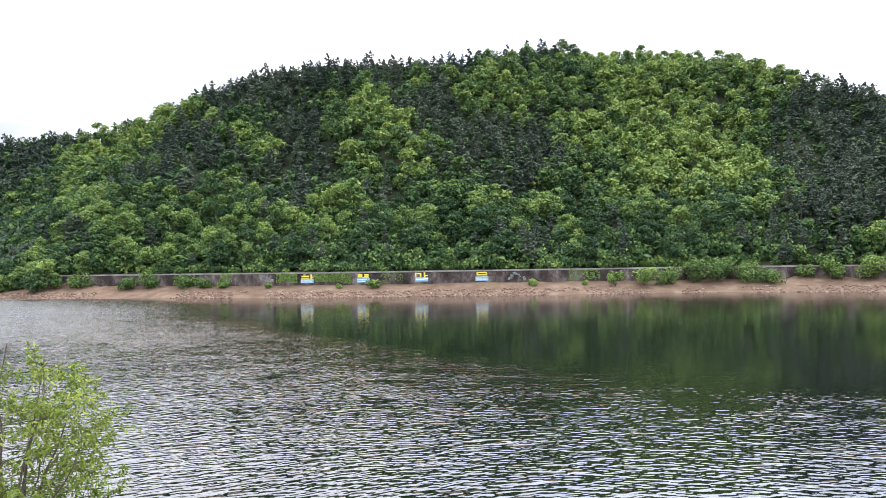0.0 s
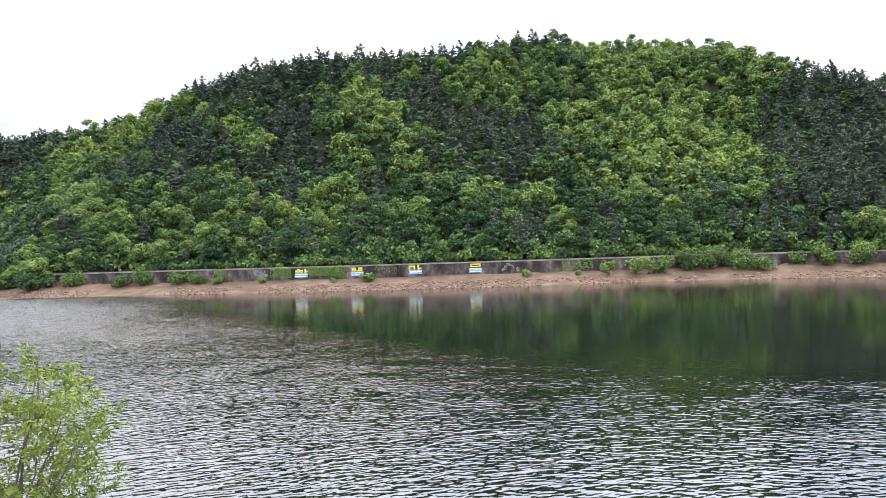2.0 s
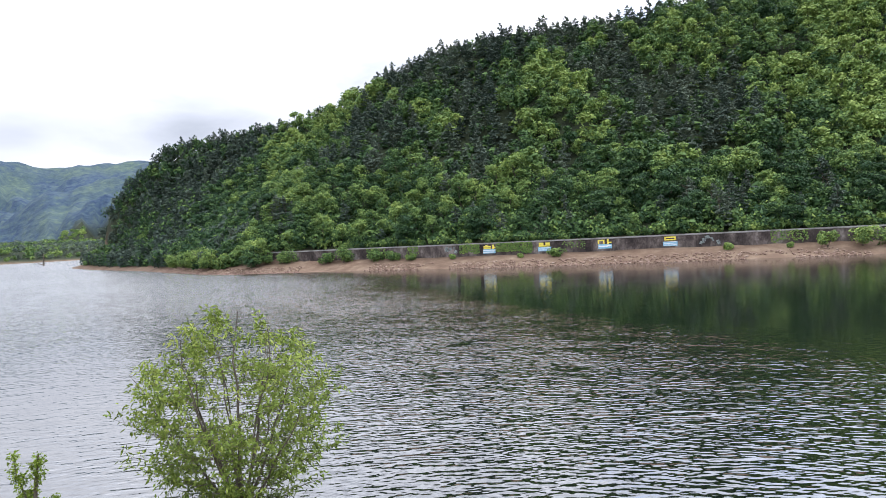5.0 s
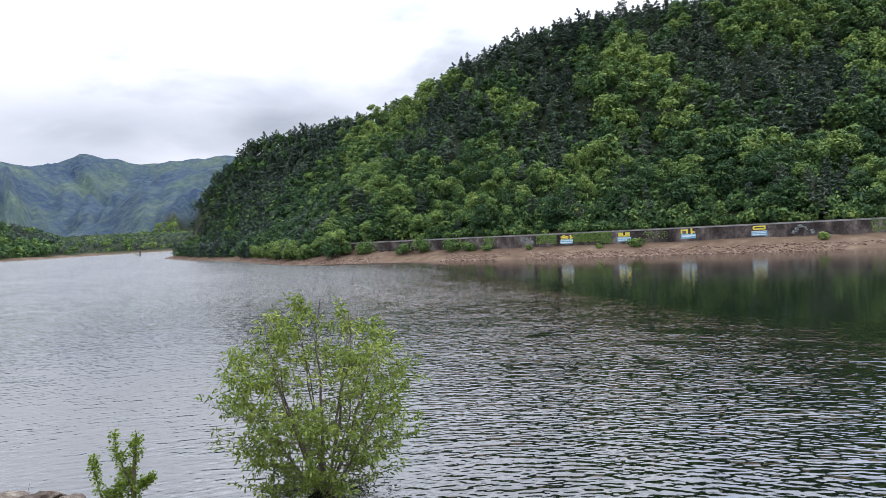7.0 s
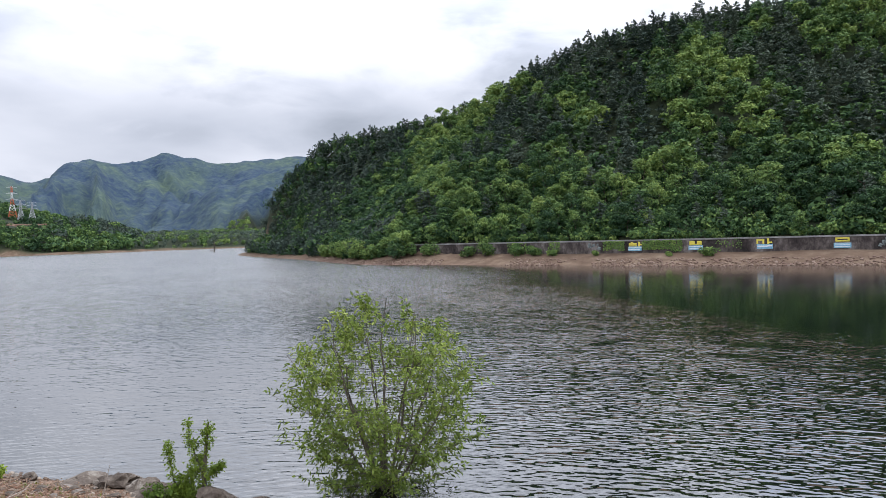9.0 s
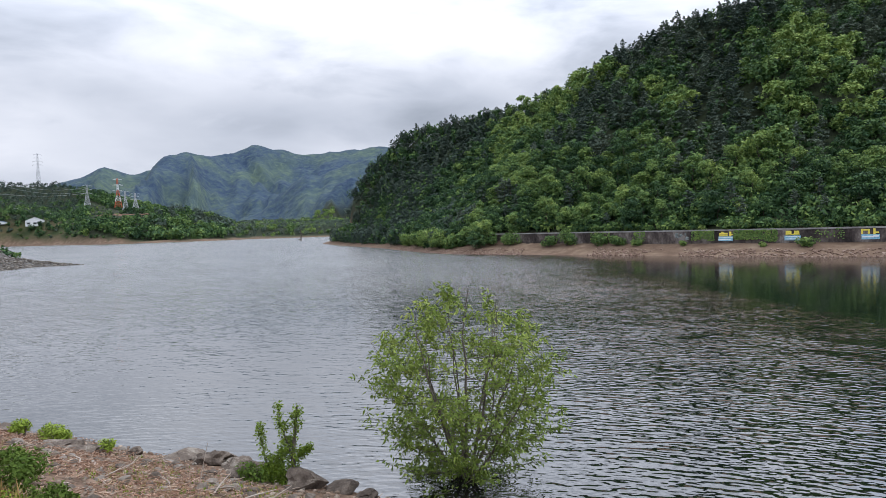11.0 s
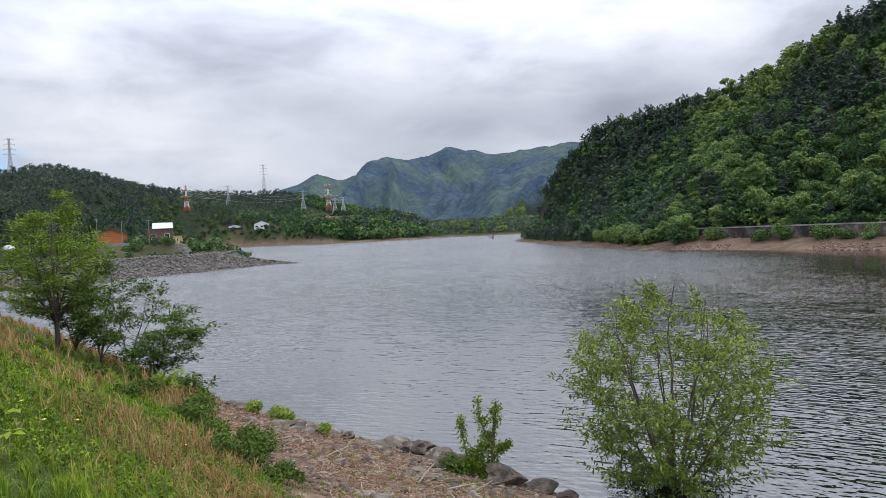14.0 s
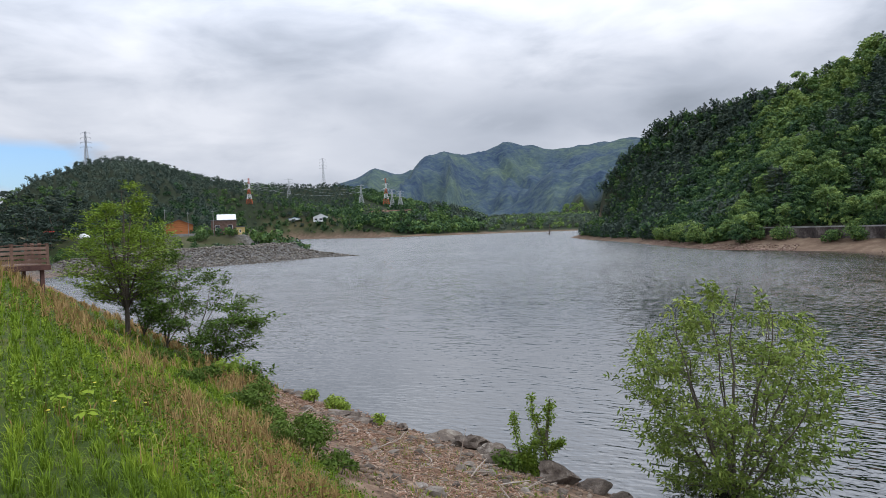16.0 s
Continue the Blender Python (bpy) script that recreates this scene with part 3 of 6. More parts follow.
def make_ground():
    az = np.radians(np.concatenate([np.arange(-96, 44, 0.42), np.arange(44, 264, 4.0)]))
    r = np.concatenate([np.geomspace(0.8, 12, 26)[:-1], np.arange(12, 46, 0.45), np.geomspace(46, 128, 30)[:-1], np.arange(128, 185, 1.4),
                        np.geomspace(185, 380, 60)[:-1], np.geomspace(380, 1200, 70)[:-1], np.geomspace(1200, 2900, 130)[:-1], np.geomspace(2900, 4700, 14)])
    A, R = np.meshgrid(az, r, indexing="ij")
    x, y = (R * np.sin(A)).ravel(), (R * np.cos(A)).ravel()
    h, gravel, turf, field, forest, ranges, rubble = land(x, y)
    na, nr = len(az), len(r)
    i, j = np.meshgrid(np.arange(na), np.arange(nr - 1), indexing="ij")
    i2 = (i + 1) % na
    faces = np.stack([i * nr + j, i * nr + j + 1, i2 * nr + j + 1, i2 * nr + j], -1).reshape(-1, 4)
    faces = faces[:, ::-1]
    hub = len(x)
    k = np.arange(na)
    fan = np.stack([np.full(na, hub), k * nr, ((k + 1) % na) * nr], 1)[:, ::-1]
    verts = np.stack([np.append(x, 0), np.append(y, 0), np.append(h, 6.35)], 1)
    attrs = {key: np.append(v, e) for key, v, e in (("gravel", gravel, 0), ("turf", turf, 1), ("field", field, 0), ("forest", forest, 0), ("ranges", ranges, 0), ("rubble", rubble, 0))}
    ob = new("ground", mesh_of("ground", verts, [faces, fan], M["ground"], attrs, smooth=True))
    return tagged(ob, "grassy embankment, gravel shore and wooded hills round a lake", "ground", kind="structure")


make_ground()


def wind_on(x, y):
    """The share of wind on the water: calm in the lee of the hill, gentle in the bay, its reach fitted to the camera's
    view.
    """
    dh, _ = to_polyline(x, y, LAKE[-18:])
    lee = np.interp(x, (-190, -130, -95, -60, -25, 0, 40), (-60, -45, -26, 4, 50, 82, 108))
    far_out = dh - lee + 10 * fbm(x, y, 40, 3)
    wind = 0.035 + 0.965 * (0.35 * smoothstep(0, 14, far_out) + 0.65 * smoothstep(0, 46, far_out))
    # growth with distance brightens the far water for the camera
    return wind * (0.85 + 0.4 * fbm(x + 40, y * 1.5, 30, 3)) * (1 - 0.64 * smoothstep(4, -26, x + 0.25 * y) * smoothstep(130, 45, np.hypot(x, y))) * (0.72 + 1.3 * smoothstep(18, 120, np.maximum(y, -0.9 * x)))


def make_water():
    az = np.radians(np.concatenate([np.arange(-92, -64, 1.0), np.arange(-64, 37, 0.8), np.arange(37, 56, 2.0)]))
    r = np.concatenate([np.geomspace(13, 300, 120)[:-1], np.geomspace(300, 1100, 22)])
    A, R = np.meshgrid(az, r, indexing="ij")
    x, y = (R * np.sin(A)).ravel(), (R * np.cos(A)).ravel()
    wind = wind_on(x, y)
    na, nr = len(az), len(r)
    i, j = np.meshgrid(np.arange(na - 1), np.arange(nr - 1), indexing="ij")
    faces = np.stack([i * nr + j, i * nr + j + 1, (i + 1) * nr + j + 1, (i + 1) * nr + j], -1).reshape(-1, 4)[:, ::-1]
    # keep what lies on or near the lake
    d = lake_distance(x, y)
    keep = (d[faces] < 6).any(axis=1)
    faces = faces[keep]
    used, inv = np.unique(faces, return_inverse=True)
    faces = inv.reshape(-1, 4)
    x, y, wind = x[used], y[used], wind[used]
    # ripples too fine to stand as waves make the distant water duller
    ruffle = 0.095 + np.clip(wind * 6 - 0.2, 0, 1) * (-0.065 + 0.16 * smoothstep(60, 150, np.hypot(x, y)))
    ob = new("water", mesh_of("water", np.stack([x, y, np.zeros(len(x))], 1), faces, M["water"], {"wind": wind, "ruffle": ruffle}, smooth=True))
    return tagged(ob, "grey-green lake water with small wind ripples", "water", kind="structure")


make_water()


# ---------------------------------------------------------------- foliage
def leaves(rng, centre, normal, length, width, tilt=0.7, corners=4):
    """Pointed leaf shapes: four-cornered, folded a little along the middle. Arrays of places, directions and sizes."""
    n = len(centre)
    nrm = normal + tilt * rng.normal(size=(n, 3))
    nrm /= np.linalg.norm(nrm, axis=1)[:, None] + 1e-9
    u = np.cross(nrm, rng.normal(size=(n, 3)))
    u /= np.linalg.norm(u, axis=1)[:, None] + 1e-9
    v = np.cross(nrm, u)
    L_, W_ = np.broadcast_to(length, n)[:, None], np.broadcast_to(width, n)[:, None]
    bend = nrm * W_ * 0.25
    if corners == 3:
        verts = np.stack([centre - u * L_ * 0.5 + v * W_ * 0.5, centre - u * L_ * 0.4 - v * W_ * 0.5 + bend, centre + u * L_ * 0.5], 1).reshape(-1, 3)
        return verts, np.arange(3 * n).reshape(n, 3)
    verts = np.stack([centre - u * L_ * 0.5, centre + v * W_ * 0.5 + bend, centre + u * L_ * 0.5, centre - v * W_ * 0.5 + bend], 1).reshape(-1, 3)
    faces = np.arange(4 * n).reshape(n, 4)
    return verts, faces


def tube(points, radii, sides=6):
    """A tapered, bent stem."""
    points = [Vector(p) for p in points]
    verts, faces = [], []
    for k, p in enumerate(points):
        way = (points[min(k + 1, len(points) - 1)] - points[max(k - 1, 0)]).normalized()
        a = way.orthogonal().normalized()
        b = way.cross(a)
        for s in range(sides):
            w = 2 * math.pi * s / sides
            verts.append(p + radii[k] * (math.cos(w) * a + math.sin(w) * b))
    for k in range(len(points) - 1):
        for s in range(sides):
            a, b = k * sides + s, k * sides + (s + 1) % sides
            faces.append((a, b, b + sides, a + sides))
    return np.array([tuple(v) for v in verts]), np.array(faces)


def joined(pieces):
    verts, faces, off = [], [], 0
    for v, f in pieces:
        verts.append(v)
        faces.append(f + off)
        off += len(v)
    return np.concatenate(verts), np.concatenate(faces)


def broadleaf_crown(seed, quads, height=8.6, spread=4.2, leaf=0.62):
    """Leaf clumps over a heap of uneven boughs, with gaps between them."""
    rng = np.random.RandomState(seed)
    lobes = []
    stretch, lean = rng.uniform(0.8, 1.25), rng.normal(0, 0.5, 2)
    for k in range(24):
        a, up = rng.uniform(0, 6.283), rng.uniform(0.0, 1.0) ** 0.85
        out = spread * 0.80 * math.sqrt(max(0.05, 1 - (1.25 * up - 0.25) ** 2)) * rng.uniform(0.35, 1.0)
        lobes.append((out * math.cos(a) * stretch + lean[0] * up, out * math.sin(a) / stretch + lean[1] * up, height * (0.12 + 0.76 * up), spread * rng.uniform(0.14, 0.34)))
    lobes.append((lean[0], lean[1], height * 0.86, spread * 0.24))
    lobes = np.array(lobes)
    shade = rng.normal(0, 0.13, len(lobes))
    pick = rng.choice(len(lobes), quads, p=lobes[:, 3] ** 2 / (lobes[:, 3] ** 2).sum())
    way = rng.normal(size=(quads, 3))
    way[:, 2] += 0.5
    way /= np.linalg.norm(way, axis=1)[:, None]
    rad = lobes[pick, 3] * rng.uniform(0.65, 1.25, quads)
    c = lobes[pick, :3] + way * rad[:, None] * np.array([1.1, 1.1, 0.7])
    v, f = leaves(rng, c, way + np.array([0, 0, 0.7]), leaf * rng.uniform(0.6, 1.4, quads), leaf * rng.uniform(0.5, 1.0, quads), 0.55, 3)
    # leaves lighten towards the crown's top, light from above painted in their tone
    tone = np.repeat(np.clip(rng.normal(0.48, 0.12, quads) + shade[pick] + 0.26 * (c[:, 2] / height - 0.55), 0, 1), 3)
    return v, f, tone


def pine_crown(seed, quads, height=8.8, spread=3.1, leaf=0.6):
    """A ragged cone of level boughs: flat sprays of needles that thin out towards a pointed leader."""
    rng = np.random.RandomState(seed)
    boughs = 34
    c, nrm, sh = [], [], []
    lean = rng.normal(0, 0.03, 2)
    shape = rng.uniform(0.42, 0.72)
    lengths = []
    for b in range(boughs):
        t = min(1.0, max(0.0, (b + rng.uniform(-0.6, 0.6)) / boughs))
        lengths.append((t, spread * (0.06 + 0.94 * (1 - t) ** shape) * rng.uniform(0.6, 1.15) * (0.75 + 0.25 * min(1, t * 5))))
    whole = sum(ln + 0.35 for _, ln in lengths)
    for t, ln in lengths:
        per = max(5, int(quads * (ln + 0.35) / whole))
        z = height * (0.14 + 0.84 * t)
        a = rng.uniform(0, 6.283)
        s = rng.uniform(0.05, 1.0, per) ** 0.7
        side = rng.normal(0, 1, per) * (0.10 + 0.24 * ln * (1.05 - s))
        p = np.stack([np.cos(a) * s * ln - np.sin(a) * side + lean[0] * z, np.sin(a) * s * ln + np.cos(a) * side + lean[1] * z, z + (0.22 * t - 0.05) * s * ln + rng.normal(0, 0.07, per)], 1)
        c.append(p)
        nrm.append(np.tile((0.2 * math.cos(a), 0.2 * math.sin(a), 1.0), (per, 1)))
        # bough tips painted paler, as if lit from above
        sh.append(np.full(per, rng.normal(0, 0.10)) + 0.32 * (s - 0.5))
    top = 14
    c.append(np.stack([rng.normal(0, 0.10, top) + lean[0] * height, rng.normal(0, 0.10, top) + lean[1] * height, height * rng.uniform(0.92, 1.0, top)], 1))
    nrm.append(rng.normal(size=(top, 3)))
    sh.append(np.zeros(top))
    c, nrm, sh = np.concatenate(c), np.concatenate(nrm), np.concatenate(sh)
    n = len(c)
    v, f = leaves(rng, c, nrm, leaf * rng.uniform(0.6, 1.4, n), leaf * rng.uniform(0.35, 0.65, n), 0.42, 3)
    # upper needles paler too, the light on them put into their tone
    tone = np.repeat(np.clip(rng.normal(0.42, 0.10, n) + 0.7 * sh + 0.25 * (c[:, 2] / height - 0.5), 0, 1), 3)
    return v, f, tone


def trunk_of(seed, height, radius, limbs=4, reach=1.6):
    rng = random.Random(seed)
    bend = [(rng.uniform(-.2, .2) * k, rng.uniform(-.2, .2) * k, height * k / 4) for k in range(5)]
    pieces = [tube([(0, 0, -0.8)] + bend, [radius * 1.3, radius, radius * .85, radius * .7, radius * .5, radius * .2], 6)]
    for _ in range(limbs):
        k = rng.randint(1, 3)
        a, ln = rng.uniform(0, 6.283), reach * rng.uniform(.7, 1.2)
        p = Vector(bend[k])
        pieces.append(tube([p, p + Vector((math.cos(a) * ln * .5, math.sin(a) * ln * .5, ln * .4)), p + Vector((math.cos(a) * ln, math.sin(a) * ln, ln * .9))], [radius * .45, radius * .3, radius * .1], 5))
    return joined(pieces)


def crown_mesh(name, crown, mat, tone_shift):
    v, f, tone = crown
    return mesh_of(name, v, f, mat, {"tone": np.clip(tone + tone_shift, 0, 1)})


def scatter(seed, box_, spacing, count):
    """Places with about the given spacing in a box, by darts on a grid."""
    rng = np.random.RandomState(seed)
    x0, y0, x1, y1 = box_
    cell, taken, out = spacing, {}, []
    p = np.stack([rng.uniform(x0, x1, count), rng.uniform(y0, y1, count)], 1)
    for x, y in p:
        i, j = int((x - x0) // cell), int((y - y0) // cell)
        if all((x - q[0]) ** 2 + (y - q[1]) ** 2 > spacing * spacing for a in (-1, 0, 1) for b in (-1, 0, 1) for q in taken.get((i + a, j + b), ())):
            taken.setdefault((i, j), []).append((x, y))
            out.append((x, y))
    return np.array(out)


def plant_hill():
    p = scatter(3, (-300, 120, 215, 345), 4.15, 42000)
    q = scatter(8, (-300, 120, 215, 345), 3.4, 30000)
    qr, qa = np.hypot(q[:, 0], q[:, 1]), np.degrees(np.arctan2(q[:, 0], q[:, 1]))
    qc = np.interp(qa, [math.degrees(math.atan2(c[0], c[1])) for c in CREST], [math.hypot(c[0], c[1]) for c in CREST])
    ridge = (np.abs(qr - qc) < 7) & ((qa < 9) | (qa > 23)) | (qa < -27) & (qa > -46) & (qr > qc - 170) & (qr < qc + 6)
    p = np.concatenate([p, q[ridge]])
    x, y = p[:, 0], p[:, 1]
    d = lake_distance(x, y)
    dr, zr = to_polyline(x, y, CREST)
    h, _, _, _, forest, _, _ = land(x, y)
    r, az = np.hypot(x, y), np.degrees(np.arctan2(x, y))
    dc = np.interp(az, [math.degrees(math.atan2(c[0], c[1])) for c in CREST], [math.hypot(c[0], c[1]) for c in CREST])
    edge = np.where(x < -95, 4.0, 12.6)
    keep = (forest > -1) & (d > edge) & (y > 100) & (r < dc + 16) & (az < 39)
    x, y, h, d, r, az, dc, dr = (a[keep] for a in (x, y, h, d, r, az, dc, dr))
    rng = np.random.RandomState(11)
    n = len(x)
    rise = np.maximum(d - 13, 0) / (np.maximum(d - 13, 0) + dr + 1e-6)
    # where pines and where broadleaf trees gather: bearing, share of the slope, reach in both, lean towards pine
    stands = ((-31.5, 0.30, 3.5, 0.22, -1.2), (-27.5, 0.66, 2.6, 0.14, -1.3), (-24, 0.85, 2.0, 0.10, -0.9), (-8.8, 0.76, 2.0, 0.10, -1.2), (-4.5, 0.46, 3.4, 0.14, -1.2), (-6.5, 0.62, 1.6, 0.12, -0.9), (4.3, 0.74, 2.4, 0.10, -1.2), (-15.7, 0.55, 1.5, 0.10, -1.0), (-2, 0.82, 1.2, 0.06, -0.8),
              (18, 0.62, 6.5, 0.42, -1.6), (13, 0.93, 3.5, 0.12, -1.0), (23, 0.95, 4, 0.10, -1.0), (17.5, 0.25, 3, 0.12, -0.9), (22.5, 0.28, 3, 0.14, -0.9), (-1, 0.22, 12, 0.10, -0.8), (-22, 0.22, 5, 0.10, -0.6),
              (-13, 0.74, 2.6, 0.20, 1.4), (-20.5, 0.52, 2.2, 0.16, 1.1), (-12, 0.95, 6, 0.06, 1.4), (2, 0.97, 9, 0.05, 1.4), (0.5, 0.62, 2.0, 0.12, 1.3), (5, 0.47, 3.2, 0.13, 1.5), (9, 0.36, 2.6, 0.09, 1.3), (-1.5, 0.70, 2.2, 0.08, 0.8), (-12, 0.36, 2.6, 0.12, 1.1), (-5, 0.30, 1.2, 0.05, 0.8),
              (31, 0.70, 3.5, 0.35, 1.3), (28, 0.50, 2.4, 0.12, 1.0), (33, 0.25, 3, 0.2, 0.7), (-3, 0.12, 1.0, 0.05, 1.0), (-10.5, 0.05, 0.9, 0.05, 1.0), (-28.5, 0.06, 1.2, 0.06, 1.0), (-25.5, 0.10, 1.2, 0.06, 0.9), (3.2, 0.07, 0.8, 0.04, 0.9), (29, 0.08, 2, 0.06, 0.8),
              (-37, 0.70, 5, 0.45, 1.5), (-40, 0.40, 3, 0.4, 1.2), (-35.5, 0.22, 1.5, 0.12, -0.5))
    kind = 0.42 * fbm(x + 20, y, 30, 3) + 0.35 * fbm(x + 99, y, 12, 2) - 0.25 * smoothstep(32, 14, d) + rng.normal(0, 0.16, n)
    for a0, u0, sa, su, w in stands:
        kind = kind + 0.75 * w * np.exp(-((az - a0) / sa) ** 2 - ((rise - u0) / su) ** 2)
    size_cap = np.where(np.abs(r - dc) < 9, 0.80, 1.0) * np.where(az < -30, 0.95, 1.0)
    pine = kind > -0.06
    size = rng.uniform(0.70, 1.25, n) * np.where(pine, 1.0, 0.98) * size_cap
    size *= np.where(d < 24, 0.8, 1.0)
    turn = rng.uniform(0, 360, n)
    # trees low on the slope are toned down, shade painted at the foot
    tone = np.clip(0.50 + 0.55 * fbm(x + 50, y + 80, 26, 3) + rng.normal(0, 0.26, n) + 0.42 * np.exp(-((az - 18) / 7) ** 2 - ((rise - 0.7) / 0.4) ** 2) - 0.07 * smoothstep(0.34, 0.10, rise) - 0.22 * smoothstep(-24, -34, az) + 0.22 * np.clip(-kind - 0.2, 0, 1) + 0.12 * np.exp(-((az + 27) / 6) ** 2 - ((rise - 0.35) / 0.3) ** 2), 0.02, 0.98)
    order = np.argsort(d + 200 * (np.abs(x) > 120))
    single = np.zeros(n, bool)
    single[order[:280]] = True
    # trees that stand singly along the foot of the hill
    makers = []
    tones = (-0.34, -0.16, 0.0, 0.14, 0.30)
    for k in range(5):
        root = new("broadleaf_tree")
        tagged(root, "young broadleaf tree in fresh green leaf on the wooded slope", "tree", "trees of the lakeside wood")
        v, f = trunk_of(20 + k, 6.0, 0.13)
        part("trunk", mesh_of("trunk", v, f, M["bark"], smooth=True), root)
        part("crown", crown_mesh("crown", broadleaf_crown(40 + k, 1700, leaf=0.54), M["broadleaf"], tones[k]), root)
        makers.append(root)
    pines = []
    for k in range(4):
        root = new("pine_tree")
        tagged(root, "dark green pine with ragged level boughs on the wooded slope", "tree", "trees of the lakeside wood")
        v, f = trunk_of(60 + k, 8.2, 0.14)
        part("trunk", mesh_of("trunk", v, f, M["bark"], smooth=True), root)
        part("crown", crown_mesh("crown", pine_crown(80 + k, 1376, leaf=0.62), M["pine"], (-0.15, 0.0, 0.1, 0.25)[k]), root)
        pines.append(root)
    used = set()
    for k in np.where(single)[0]:
        src = pines[k % 4] if pine[k] else makers[min(4, int(tone[k] * 5))]
        m = pose(x[k], y[k], h[k] - 0.1, 0, 0, turn[k])
        s = size[k]
        if src.name not in used:
            used.add(src.name)
            src.matrix_basis = m
            src.scale = (s, s, s)
            continue
        c = copy_thing(src, m)
        c.matrix_basis = m @ Matrix.Diagonal((s, s, s, 1))
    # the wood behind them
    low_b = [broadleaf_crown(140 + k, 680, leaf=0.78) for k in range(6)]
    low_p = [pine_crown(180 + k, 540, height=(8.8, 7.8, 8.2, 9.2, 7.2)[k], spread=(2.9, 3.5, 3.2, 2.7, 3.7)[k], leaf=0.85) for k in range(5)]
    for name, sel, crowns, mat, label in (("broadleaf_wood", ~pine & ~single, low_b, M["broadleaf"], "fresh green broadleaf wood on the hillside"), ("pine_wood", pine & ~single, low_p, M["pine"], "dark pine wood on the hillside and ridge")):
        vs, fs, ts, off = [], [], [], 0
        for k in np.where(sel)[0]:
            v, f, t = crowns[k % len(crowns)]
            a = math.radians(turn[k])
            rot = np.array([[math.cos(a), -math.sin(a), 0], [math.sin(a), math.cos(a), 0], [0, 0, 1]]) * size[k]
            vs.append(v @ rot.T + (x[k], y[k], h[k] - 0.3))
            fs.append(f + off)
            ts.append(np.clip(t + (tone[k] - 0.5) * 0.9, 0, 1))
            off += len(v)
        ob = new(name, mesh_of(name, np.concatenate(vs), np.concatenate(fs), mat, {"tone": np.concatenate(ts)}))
        tagged(ob, label, "woodland", kind="stuff")
    return n


plant_hill()


# ---------------------------------------------------------------- the wall along the far shore road
WALL = [(-108, 165.5), (-83, 161.5), (-64, 158.5), (-46, 154.5), (-31, 151), (-18, 150), (8, 149.5), (30, 149.5), (60, 149.5), (80, 145.5), (97, 138), (130, 123)]


def along(pts, s):
    """The place and direction at s metres along a line."""
    for a, b in zip(pts, pts[1:]):
        ln = math.hypot(b[0] - a[0], b[1] - a[1])
        if s <= ln or b is pts[-1]:
            return Vector((a[0] + (b[0] - a[0]) * s / ln, a[1] + (b[1] - a[1]) * s / ln, 0)), math.degrees(math.atan2(b[1] - a[1], b[0] - a[0]))
        s -= ln


def make_wall():
    bm, cap = bmesh.new(), bmesh.new()
    for b, (y0, y1, z0, z1) in ((bm, (-0.25, 0.25, 1.2, 4.95)), (cap, (-0.36, 0.40, 4.95, 5.25))):
        ring = []
        for k, p in enumerate(WALL):
            a, c = WALL[max(k - 1, 0)], WALL[min(k + 1, len(WALL) - 1)]
            w = Vector((c[0] - a[0], c[1] - a[1], 0)).normalized()
            nrm = Vector((-w.y, w.x, 0))
            q = Vector((p[0], p[1], 0))
            ring.append([b.verts.new(q + nrm * yy + Vector((0, 0, zz))) for yy, zz in ((y0, z0), (y1, z0), (y1, z1), (y0, z1))])
        for r0, r1 in zip(ring, ring[1:]):
            for k in range(4):
                b.faces.new((r0[k], r1[k], r1[(k + 1) % 4], r0[(k + 1) % 4]))
        for r0 in (ring[0], ring[-1]):
            b.faces.new(r0)
        bmesh.ops.recalc_face_normals(b, faces=b.faces)
    wall = new("retaining_wall", bm_mesh("retaining_wall", bm, M["concrete"]))
    tagged(wall, "long stained concrete retaining wall along the far shore", "wall", kind="structure")
    part("coping", bm_mesh("coping", cap, M["coping"]), wall, "pale concrete coping")
    return wall


make_wall()


